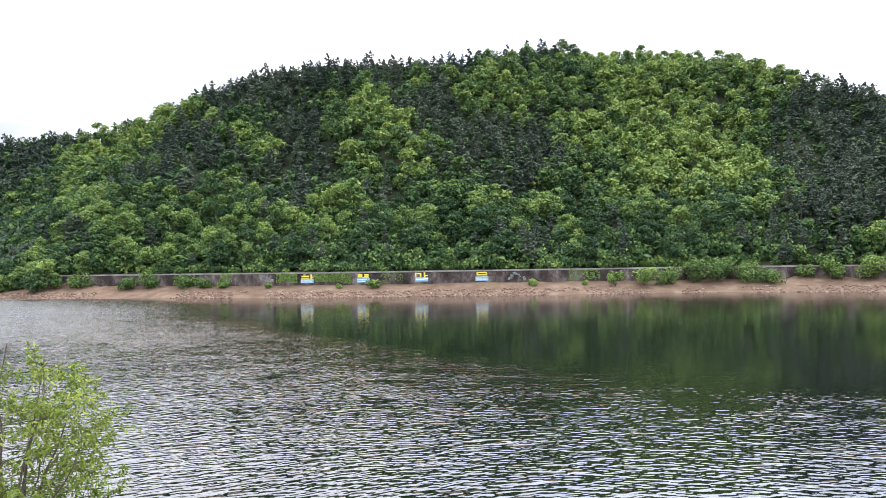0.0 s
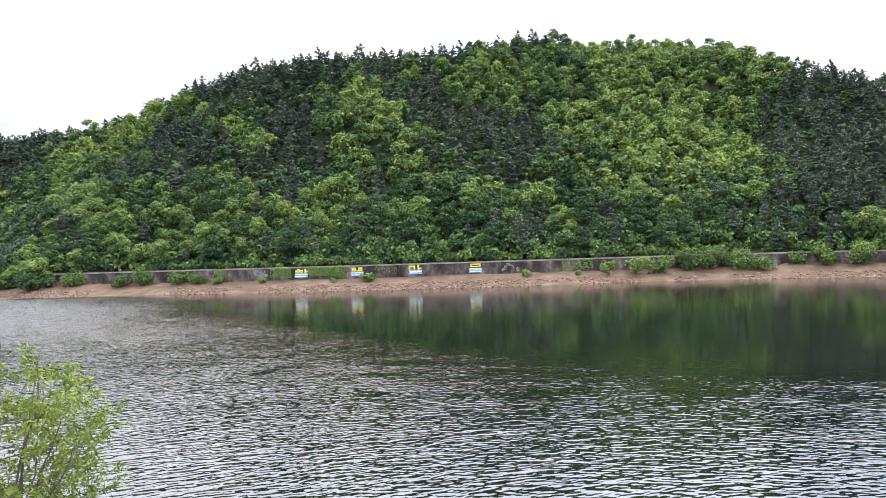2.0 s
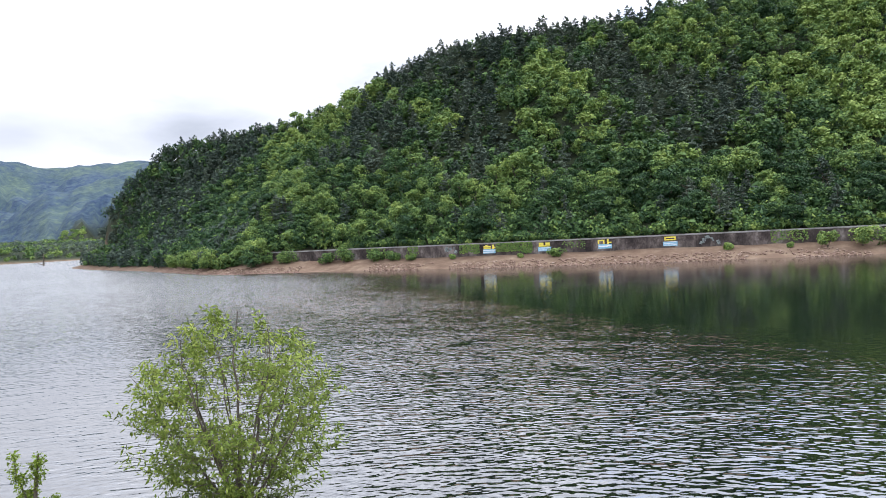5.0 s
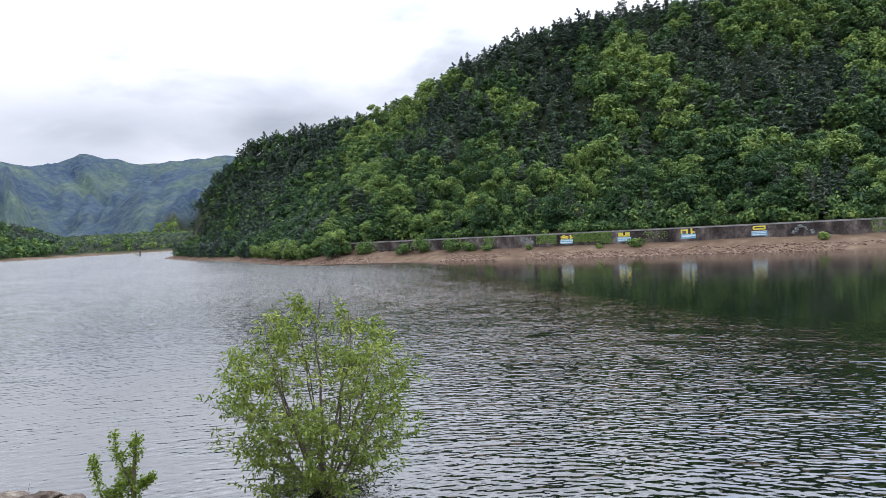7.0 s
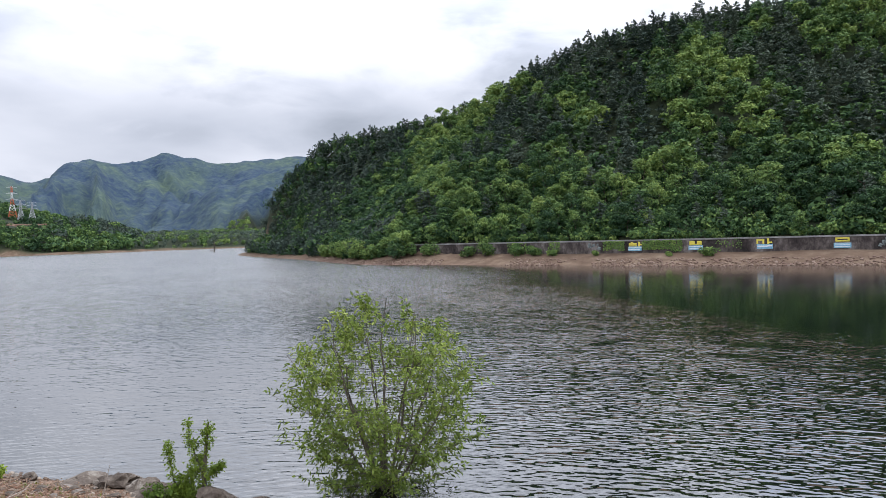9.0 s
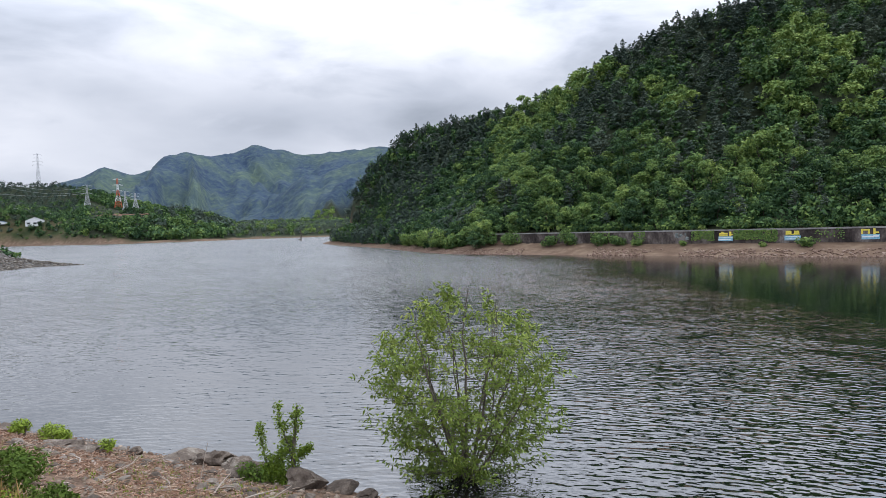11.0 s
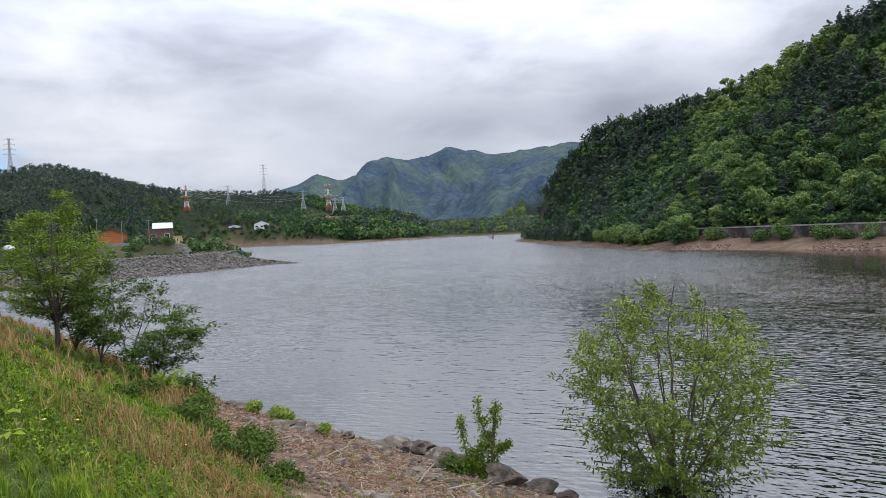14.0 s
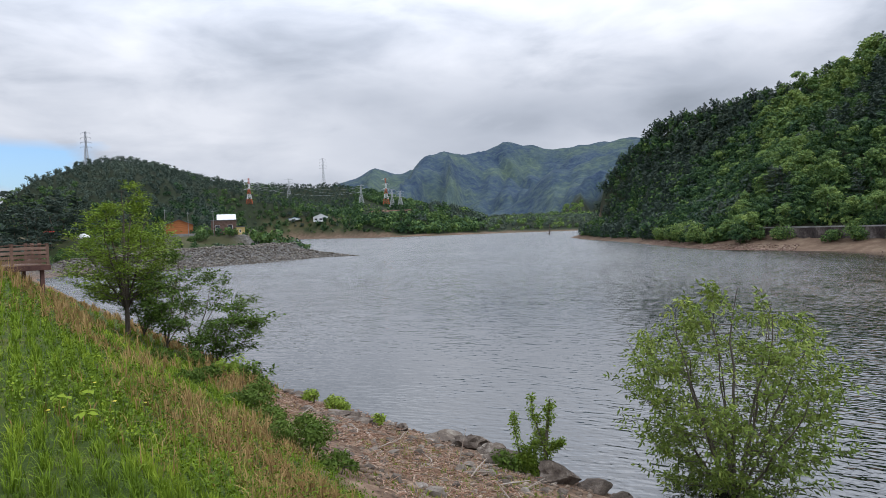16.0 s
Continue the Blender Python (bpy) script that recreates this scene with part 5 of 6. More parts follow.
def house(x, y, z, turn, w, dpt, h, roof_h, wall_mat, roof_mat, label, windows=2, flat=False, name="house"):
    root = empty(name, pose(x, y, z, 0, 0, turn), label, "house")
    part("wall", box("wall", (w, dpt, h), wall_mat, pose(0, 0, h / 2)), root)
    bm = bmesh.new()
    if flat:
        box_bm(bm, (w + 0.5, dpt + 0.5, 0.25), pose(0, 0, h + 0.125))
    else:
        e = 0.5
        for s in (-1, 1):
            ang = math.degrees(math.atan2(roof_h, w / 2))
            ln = math.hypot(roof_h, w / 2) + e
            box_bm(bm, (ln, dpt + 2 * e, 0.18), pose(s * (w / 4 + e * 0.4), 0, h + roof_h / 2 - 0.1, 0, s * ang, 0))
        part("gable", bm_mesh("gable", gable_bm(w, dpt, roof_h, h), wall_mat), root)
    part("roof", bm_mesh("roof", bm, roof_mat), root)
    for k in range(windows):
        wx = w * ((k + 0.5) / windows - 0.5)
        win = part("window", box("window", (0.18 * w, 0.06, 0.34 * h), DARK_GLASS, pose(wx, -dpt / 2 - 0.03, h * 0.52)), root, "dark window")
        part("window_frame", frame_mesh(0.18 * w, 0.34 * h, wx, -dpt / 2 - 0.07, h * 0.52), win)
    return root


def gable_bm(w, dpt, roof_h, h):
    bm = bmesh.new()
    a = [bm.verts.new((sx, sy * dpt / 2 * 0.998, z)) for sy in (-1, 1) for sx, z in ((-w / 2, h), (w / 2, h), (0, h + roof_h))]
    bm.faces.new(a[:3])
    bm.faces.new(a[3:][::-1])
    for i, j in ((0, 1), (1, 2), (2, 0)):
        bm.faces.new((a[i], a[i + 3], a[j + 3], a[j]))
    bmesh.ops.recalc_face_normals(bm, faces=bm.faces)
    return bm


def frame_mesh(w, h, x, y, z, t=0.08):
    bm = bmesh.new()
    for sx, sz, px, pz in ((w + t, t, 0, h / 2), (w + t, t, 0, -h / 2), (t, h - t, -w / 2, 0), (t, h - t, w / 2, 0)):
        box_bm(bm, (sx, 0.06, sz), pose(x + px, y, z + pz))
    return bm_mesh("window_frame", bm, M["white"])


DARK_GLASS = material("dark_window_glass", ((0.3, (0.02, 0.022, 0.025)), (0.7, (0.05, 0.055, 0.06))), 1.0, 0.15, spec=0.6)
ORANGE_WOOD = material("orange_stained_boards", ((0.2, (0.26, 0.085, 0.030)), (0.8, (0.42, 0.16, 0.055))), 1.2, 0.7, fine=0.4, stretch=(0.3, 0.3, 3))
BROWN_WALL = material("brown_brick_wall", ((0.2, (0.085, 0.050, 0.038)), (0.8, (0.17, 0.11, 0.085))), 1.2, 0.85, fine=0.5)
DARK_ROOF = material("dark_grey_roofing", ((0.2, (0.07, 0.072, 0.075)), (0.8, (0.15, 0.15, 0.155))), 1.0, 0.6, fine=0.3)
CREAM = material("cream_yellow_wall", ((0.2, (0.50, 0.36, 0.13)), (0.8, (0.64, 0.50, 0.22))), 1.0, 0.8, fine=0.3)
STEEL = material("galvanised_steel", ((0.2, (0.34, 0.35, 0.36)), (0.8, (0.52, 0.53, 0.54))), 2.0, 0.55, metal=0.3)
RED_PAINT = material("red_oxide_paint", ((0.2, (0.40, 0.075, 0.035)), (0.8, (0.56, 0.13, 0.06))), 1.5, 0.6)
BLUE_SHEET = material("blue_sheet", ((0.2, (0.05, 0.16, 0.42)), (0.8, (0.10, 0.26, 0.55))), 1.0, 0.6)
EARTH = material("bare_brown_earth", ((0.2, (0.12, 0.075, 0.050)), (0.8, (0.26, 0.17, 0.12))), 0.4, 0.95, fine=0.6)


def on_bearing(az, r):
    x, y = polar(az, r)
    return x, y, float(ground_height(x, y)[0])


def village():
    x, y, z = on_bearing(-76.6, 252)
    house(x, y, 8.15, 77, 9.2, 7.0, 4.15, 1.9, ORANGE_WOOD, DARK_ROOF, "orange wooden lodge with a low gabled roof", 0, name="lodge")
    ter = empty("terrace", pose(x + 3.4, y - 0.8, 7.5, 0, 0, 77), "pale concrete terrace before the wooden lodge", "terrace")
    part("slab", box("slab", (10.6, 5.0, 1.6), M["coping"], pose(0, -1.5, 0.8), 0.03), ter)
    x, y, z = on_bearing(-73.2, 256)
    house(x, y, 8.1, 73, 8.6, 6.5, 5.3, 0, BROWN_WALL, DARK_ROOF, "brown brick house with a flat roof and pale solar panels", 2, flat=True)
    sol = empty("solar_panel", pose(x + 0.6, y + 0.8, 13.7, 0, 0, 73), "tilted pale solar panel array on the flat roof", "solar panel")
    part("panel", box("panel", (6.6, 4.6, 0.12), M["white"], pose(0, 0, 0.9, 28, 0, 0), 0.02), sol)
    for sx in (-2.8, 2.8):
        part("leg", box("leg", (0.12, 0.12, 1.9), STEEL, pose(sx, 1.6, 0.85)), sol)
        part("leg", box("leg", (0.12, 0.12, 0.5), STEEL, pose(sx, -1.5, 0.05)), sol)
    x, y, z = on_bearing(-71.95, 249)
    house(x, y, 8.0, 72, 3.1, 3.0, 2.8, 0, CREAM, DARK_ROOF, "small cream-yellow kiosk beside the brown house", 1, flat=True, name="kiosk")
    # the white hall by the far shore
    x, y, z = on_bearing(-65.45, 900)
    house(x, y, z - 0.3, 66, 19.0, 10.0, 6.5, 4.0, M["white"], M["white"], "white hall with a pale roof near the far shore", 3, name="hall")
    for az, r, w, h, mat, lab in ((-67.6, 930, 15, 3.4, BLUE_SHEET, "low shed with a blue sheet roof"), (-69.7, 860, 11, 3.6, M["white"], "low white shed among the fields"), (-66.9, 1000, 16, 3, M["white"], "long pale greenhouse in the fields"),
                              (-63.1, 960, 14, 3.2, M["white"], "pale greenhouse beside the wood"), (-62.0, 900, 9, 4, M["white"], "small white shed beside the wood"), (-64.3, 1010, 18, 2.6, M["coping"], "long grey greenhouse in the fields"), (-83.0, 330, 7, 2.4, M["white"], "low white shed among trees")):
        x, y, z = on_bearing(az, r)
        house(x, y, z - 0.2, 66, w, 6, h * 0.7, h * 0.5, M["white"], mat, lab, 0, name="shed")
    # poles
    for az, r, h in ((-77.6, 240, 9.5), (-75.9, 243, 8.6), (-74.0, 240, 8.8), (-69.9, 270, 8.0), (-83.8, 262, 9.0), (-87.0, 262, 8.5), (-86.4, 270, 9.0)):
        x, y, z = on_bearing(az, r)
        root = empty("utility_pole", pose(x, y, z - 0.3, 0, 0, 20), "grey concrete utility pole with crossarms", "utility pole", "poles by the village")
        v, f = tube([(0, 0, 0), (0, 0, h * 0.5), (0, 0, h)], [0.13, 0.11, 0.08], 8)
        part("pole", mesh_of("pole", v, f, M["coping"], smooth=True), root)
        part("crossarm", box("crossarm", (1.6, 0.1, 0.12), STEEL, pose(0, 0, h - 0.5)), root)


village()


def pylon(x, y, z, h, base, red, label, arms=3):
    root = empty("pylon", pose(x, y, z, 0, 0, 65), label, "pylon", "pylons on the far hills")
    levels = 10
    half = lambda t: base / 2 * max(0.0, 1 - t / 0.62) ** 1.1 * 0.8 + 0.10 * base * (1 - t) + 0.7
    thick = 0.55
    for k in range(levels):
        t0, t1 = k / levels, (k + 1) / levels
        a, b, z0, z1 = half(t0), half(t1), h * t0, h * t1
        pieces = []
        cor0, cor1 = [(-a, -a), (a, -a), (a, a), (-a, a)], [(-b, -b), (b, -b), (b, b), (-b, b)]
        for i in range(4):
            j = (i + 1) % 4
            pieces.append(tube([(*cor0[i], z0), (*cor1[i], z1)], [thick * .55, thick * .5], 4))
            pieces.append(tube([(*cor0[i], z0), (*cor1[j], z1)], [thick * .3] * 2, 4))
            pieces.append(tube([(*cor0[j], z0), (*cor1[i], z1)], [thick * .3] * 2, 4))
            pieces.append(tube([(*cor1[i], z1), (*cor1[j], z1)], [thick * .3] * 2, 4))
        v, f = joined(pieces)
        mat = (RED_PAINT, M["white"])[(k // 2) % 2] if red else STEEL
        part("lattice_section", mesh_of("lattice_section", v, f, mat), root)
    for k in range(arms):
        zz = h * (0.58 + 0.385 * k / (arms - 1))
        ln = 6.8 - 0.5 * k
        arm = part("arm", mesh_of("arm", *joined([tube([(-ln, 0, zz), (-0.8, 0, zz + 1.5)], [0.10, 0.18], 4), tube([(0.8, 0, zz + 1.5), (ln, 0, zz)], [0.18, 0.10], 4), tube([(-ln, 0, zz), (ln, 0, zz)], [0.17] * 2, 4)]), STEEL if not red else M["white"]), root)
        for s in (-1, 1):
            part("insulator", mesh_of("insulator", *tube([(s * ln, 0, zz), (s * ln, 0, zz - 1.8)], [0.14, 0.10], 5), M["coping"]), arm, "pale hanging insulator")
    return root


PYLONS = ((-942.7, 117.6, 98, 46, 5.0, False, "tall grey lattice pylon on the wooded hilltop"), (-880.1, 300.5, 48.5, 34.5, 6.5, True, "red and white lattice pylon on the slope"),
          (-1087.7, 505.3, 96, 41.5, 5.0, False, "tall grey lattice pylon on the ridge"), (-907.8, 526.3, 48, 40.5, 8, True, "slim red and white lattice mast above the wood"))
for x, y, z, h, base, red, lab in PYLONS:
    pylon(x, y, z, h, base, red, lab, 4 if not red else 3)
for az, r, z, h in ((-67.95, 1060, 60, 32), (-62.0, 1060, 52, 28), (-59.4, 1040, 44, 26), (-58.7, 1090, 48, 22)):
    x, y = polar(az, r)
    pylon(x, y, z, h, 6.5, False, "grey lattice pylon standing in the wood")


def wires():
    spans = ((PYLONS[1][:3], 0.72, (*polar(-67.95, 1060), 60), 24), (PYLONS[1][:3], 0.85, (*polar(-67.95, 1060), 60), 29), ((*polar(-67.95, 1060), 60), 24, (*polar(-62.0, 1060), 52), 20), ((*polar(-67.95, 1060), 60), 29, (*polar(-62.0, 1060), 52), 25), (PYLONS[1][:3], 0.72, (*polar(-62.0, 1060), 52), 17))
    for a, ha, b, hb in spans:
        ha = ha if ha > 1 else ha * 34.5
        p, q = Vector(a) + Vector((0, 0, ha)), Vector(b) + Vector((0, 0, hb))
        pts = [p.lerp(q, k / 10) - Vector((0, 0, 9 * (1 - (2 * k / 10 - 1) ** 2))) for k in range(11)]
        v, f = tube(pts, [0.14] * 11, 4)
        tagged(new("power_line", mesh_of("power_line", v, f, STEEL)), "thin power line slung between the pylons", "power line", "power lines")


wires()


def far_terraces():
    for k in range(5):
        v, f = tube([on_bearing(a, 975 + 22 * k) for a in np.linspace(-61.4 + 0.3 * k, -57.8, 9)], [1.3] * 9, 6)
        tagged(new("earth_terrace", mesh_of("earth_terrace", v, f, EARTH)), "bare brown earth terrace cut in the hillside", "terrace", kind="structure")


far_terraces()


def snag():
    x, y = polar(-46.15, 520)
    root = empty("dead_tree", pose(x, y, -0.3), "dead bare tree standing in the shallow water", "dead tree")
    v, f = joined([tube([(0, 0, 0), (0.3, 0, 4), (0.0, 0, 8.5)], [0.5, 0.42, 0.2], 6), tube([(0.2, 0, 2.2), (-2.6, 0.3, 4.6)], [0.3, 0.1], 5), tube([(0.25, 0, 3.2), (1.8, 0, 5.0)], [0.25, 0.08], 5), tube([(0, 0, 0.8), (-3.6, -0.2, 1.6), (-5.2, 0, 3.0)], [0.35, 0.25, 0.1], 5)])
    part("trunk", mesh_of("trunk", v, f, M["bark"]), root)


snag()


# ---------------------------------------------------------------- the near bank
def sprays(rng, at, out, count, leaf_len, leaf_wid, size, hang, level):
    """Leaves about the ends of twigs: each points outward from its twig and hangs, or lies level in flat sprays."""
    n = len(at)
    k = np.repeat(np.arange(n), count)
    m = len(k)
    off = rng.normal(size=(m, 3)) * np.array([1, 1, 1 - 0.75 * level]) * size
    c = at[k] + off + out[k] * (rng.uniform(-0.6, 1.0, m) * size)[:, None]
    u = out[k] * 0.7 + off / size * 0.5 + rng.normal(size=(m, 3)) * 0.45 * np.array([1, 1, 1 - 0.6 * level]) + np.array([0, 0, -hang])
    u /= np.linalg.norm(u, axis=1)[:, None] + 1e-9
    nrm = np.cross(u, rng.normal(size=(m, 3)) * (1 - 0.75 * level) + np.cross(u, (0, 0, 1.0)) * (0.3 + 2.0 * level))
    nrm = np.cross(u, np.cross(nrm, u)) if level < 0.5 else np.array([0, 0, 1.0]) + 0.35 * rng.normal(size=(m, 3))
    v_ = np.cross(nrm, u)
    v_ /= np.linalg.norm(v_, axis=1)[:, None] + 1e-9
    ln, wd = (leaf_len * rng.uniform(0.65, 1.3, m))[:, None], (leaf_wid * rng.uniform(0.7, 1.25, m))[:, None]
    fold = np.cross(u, v_) * wd * 0.22
    verts = np.stack([c - u * ln * 0.5, c - u * ln * 0.05 + v_ * wd * 0.5 + fold, c + u * ln * 0.5 - np.array([0, 0, 0.12]) * ln * hang, c - u * ln * 0.05 - v_ * wd * 0.5 + fold], 1).reshape(-1, 3)
    return verts, np.arange(4 * m).reshape(m, 4), k


def grown_tree(name, x, y, z, label, bark, foliage, seed, outline, stems, boughs, twigs_each, count, leaf_len, leaf_wid, spray, hang=0.5, level=0.0, radius=0.06, fork=0.0, climb=1.0, lean=(0, 0), gap=0.0, turn=0.0, tone=0.0):
    """A tree grown into an outline of (height, reach): stems fork from the foot, boughs climb to the outline, twigs end in sprays of leaves."""
    rng = np.random.RandomState(seed)
    hs, ws = [p[0] for p in outline], [p[1] for p in outline]
    top = hs[-1]
    wide = max(ws)
    root = empty(name, pose(x, y, z, 0, 0, turn), label, "tree")
    ends, outs, stem_of = [], [], []
    lean = np.array([lean[0], lean[1], 0.0])
    for k in range(stems):
        a = 2.4 * k + rng.uniform(-0.4, 0.4)
        share = math.sqrt((k + 0.35) / stems)
        tip_z = top * (1.0 - 0.34 * share ** 2 * rng.uniform(0.7, 1.3)) if k else top
        reach = min(np.interp(tip_z * 0.9, hs, ws), wide) * share * 0.95 if k else 0.12
        tip = np.array([reach * math.cos(a), reach * math.sin(a), tip_z]) + lean
        path = []
        for t in np.linspace(0, 1, 9):
            up = fork + (tip_z - fork) * t
            bow = t ** (1.0 if fork else 0.85)
            path.append(np.array([tip[0] * bow, tip[1] * bow, up]) + rng.normal(0, 0.018, 3) * top * t * (1 - 0.4 * t) * np.array([1, 1, 0.2]))
        path = np.array(path)
        r0 = radius * rng.uniform(0.7, 1.1) * (0.75 + 0.25 * (k == 0))
        pieces = [tube(([(0, 0, -0.4)] if k == 0 else []) + [(0, 0, 0), *path] if fork else [(0, 0, -0.4), *path], ([r0 * 1.5] if k == 0 and fork else []) + [r0 * 1.2] + [r0 * (1 - 0.9 * i / 8) + 0.004 for i in range(9)], 7)]
        for b in range(boughs):
            t = 0.06 + 0.90 * (b + rng.rand()) / boughs
            f = t * 8
            i = min(7, int(f))
            p = path[i] + (path[i + 1] - path[i]) * (f - i)
            ang = a + rng.normal(0, 1.15) if k else rng.uniform(0, 6.283)
            want = float(np.clip(p[2] + climb * rng.uniform(0.1, 0.9), hs[0], top * 0.985))
            lim = float(np.interp(want, hs, ws)) * rng.uniform(0.72, 1.04) * (1 - gap * max(0.0, math.sin(3 * ang + 2.1 * want)))
            q = np.array([lim * math.cos(ang), lim * math.sin(ang), want]) + lean * want / top
            step = q - p
            far = np.linalg.norm(step)
            if far > wide * 0.85:
                q = p + step * wide * 0.85 / far
                step = q - p
            mid = p + step * 0.5 + np.array([0, 0, -0.10 * far * (0.6 if level else 1.0)])
            rb = max(0.006, r0 * 0.42 * (1.05 - 0.75 * t))
            pieces.append(tube([p, mid, q], [rb, rb * 0.65, rb * 0.25], 5))
            for w in range(twigs_each):
                u = 0.18 + 0.84 * (w + rng.rand()) / twigs_each
                o = p + (mid - p) * u * 2 if u < 0.5 else mid + (q - mid) * (min(u, 1.0) * 2 - 1)
                way = step / (np.linalg.norm(step) + 1e-6) + rng.normal(size=3) * np.array([0.75, 0.75, 0.45 * (1 - 0.7 * level)]) + np.array([0, 0, 0.25 * (1 - level)])
                way /= np.linalg.norm(way)
                e = o + way * spray * rng.uniform(1.0, 2.6)
                pieces.append(tube([o, e], [rb * 0.28 + 0.002, 0.002], 3))
                ends.append(e)
                outs.append(way)
        v, f_ = joined(pieces)
        part("stem", mesh_of("stem", v, f_, bark, smooth=True), root)
    ends, outs = np.array(ends), np.array(outs)
    v, f_, k = sprays(rng, ends, outs, count, leaf_len, leaf_wid, spray, hang, level)
    # tone rises with height, standing in for light on the upper twigs
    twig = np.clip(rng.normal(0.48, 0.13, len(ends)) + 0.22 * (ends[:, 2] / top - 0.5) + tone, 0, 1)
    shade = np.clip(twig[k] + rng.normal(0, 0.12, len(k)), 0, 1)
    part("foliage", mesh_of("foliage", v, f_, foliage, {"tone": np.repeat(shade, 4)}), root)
    return root


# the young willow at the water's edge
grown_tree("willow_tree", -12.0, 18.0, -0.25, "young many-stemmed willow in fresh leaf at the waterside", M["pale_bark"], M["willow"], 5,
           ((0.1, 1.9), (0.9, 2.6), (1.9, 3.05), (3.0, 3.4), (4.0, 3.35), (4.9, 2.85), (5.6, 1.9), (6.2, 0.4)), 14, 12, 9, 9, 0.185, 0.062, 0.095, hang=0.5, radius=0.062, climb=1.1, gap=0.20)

# the locust tree and the sumac thicket on the bank
gx = lambda x, y: float(ground_height(x, y)[0])
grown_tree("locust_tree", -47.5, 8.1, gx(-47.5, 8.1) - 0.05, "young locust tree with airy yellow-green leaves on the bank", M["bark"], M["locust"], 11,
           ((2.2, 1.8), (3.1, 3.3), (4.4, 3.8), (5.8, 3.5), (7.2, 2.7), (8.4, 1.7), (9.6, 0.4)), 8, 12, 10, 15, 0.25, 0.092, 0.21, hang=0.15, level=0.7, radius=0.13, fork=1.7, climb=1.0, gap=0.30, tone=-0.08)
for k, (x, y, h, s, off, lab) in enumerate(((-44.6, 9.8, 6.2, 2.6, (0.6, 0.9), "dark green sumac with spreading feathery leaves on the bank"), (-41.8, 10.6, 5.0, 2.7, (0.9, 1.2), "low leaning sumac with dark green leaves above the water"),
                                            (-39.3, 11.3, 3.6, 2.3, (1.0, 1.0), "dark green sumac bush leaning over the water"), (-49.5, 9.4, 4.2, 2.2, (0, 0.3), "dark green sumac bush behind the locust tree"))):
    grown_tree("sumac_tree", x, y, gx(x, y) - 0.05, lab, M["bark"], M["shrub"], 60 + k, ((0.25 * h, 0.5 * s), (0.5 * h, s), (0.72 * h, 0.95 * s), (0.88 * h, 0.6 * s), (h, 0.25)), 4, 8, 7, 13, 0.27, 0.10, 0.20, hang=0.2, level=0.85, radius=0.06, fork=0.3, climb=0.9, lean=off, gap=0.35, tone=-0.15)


# the cut trunk with fresh shoots
def sprouting_stump():
    x, y = -16.0, 14.3
    rng = np.random.RandomState(21)
    # the shoots spread along the shore: u runs along it
    u = np.array([0.80, 0.60, 0.0])
    root = empty("sprouting_stump", pose(x, y, gx(x, y) - 0.1), "leaning cut trunk wrapped in fresh green shoots", "shrub")
    lines = (((0.10, 0.0), (0.12, 1.0), (0.20, 1.75), (0.30, 2.45), 0.085, 0.25), ((0.12, 0.9), (-0.12, 1.6), (-0.22, 2.1), (-0.30, 2.60), 0.03, 0.14), ((-0.25, 0.1), (-0.72, 0.9), (-0.80, 1.5), (-0.84, 2.0), 0.022, 0.10),
             ((0.2, 0.9), (0.40, 1.05), (0.55, 1.15), (0.66, 1.22), 0.015, 0.10), ((-0.1, 0.1), (-0.35, 0.5), (-0.5, 0.8), (-0.5, 1.0), 0.02, 0.20), ((0.0, 0.0), (-0.15, 0.5), (-0.2, 0.9), (-0.2, 1.3), 0.02, 0.26), ((-0.2, 0.0), (-0.6, 0.35), (-0.65, 0.5), (-0.75, 0.65), 0.016, 0.16))
    at, out = [], []
    for *pts, rad, wide in lines:
        path = np.array([u * s + np.array([0, 0, zz]) + rng.normal(0, 0.02, 3) for s, zz in pts])
        part("stem", mesh_of("stem", *tube(path, [rad, rad * 0.8, rad * 0.55, rad * 0.25], 7), M["pale_bark"], smooth=True), root)
        for _ in range(int(60 * (0.6 + wide * 3))):
            f = rng.uniform(0.25, 3.0)
            i = min(2, int(f))
            p = path[i] + (path[i + 1] - path[i]) * (f - i)
            way = rng.normal(size=3) * np.array([1, 1, 0.5]) + np.array([0, 0, 0.35])
            way /= np.linalg.norm(way)
            at.append(p + way * wide * rng.uniform(0.5, 1.0) * (1.15 - 0.2 * f))
            out.append(way)
    v, f, k = sprays(rng, np.array(at), np.array(out), 10, 0.090, 0.050, 0.055, 0.3, 0.0)
    t = np.clip(rng.normal(0.34, 0.15, len(at))[k] + rng.normal(0, 0.1, len(k)), 0, 1)
    part("foliage", mesh_of("foliage", v, f, M["locust"], {"tone": np.repeat(t, 4)}), root)


sprouting_stump()
shrub(-16.8, 13.7, 0.7, 0.7, 77, M["shrub"], "low leafy suckers at the foot of the cut trunk", 0.13, 520, tone=0.1)
grown_tree("sapling", -30.2, 10.6, gx(-30.2, 10.6) - 0.05, "small sapling with large dark leaves by the water", M["bark"], M["shrub"], 25,
           ((0.45, 0.4), (0.75, 0.75), (1.0, 0.65), (1.3, 0.15)), 3, 5, 3, 5, 0.24, 0.14, 0.11, hang=0.3, level=0.5, radius=0.022, fork=0.3, climb=0.25)

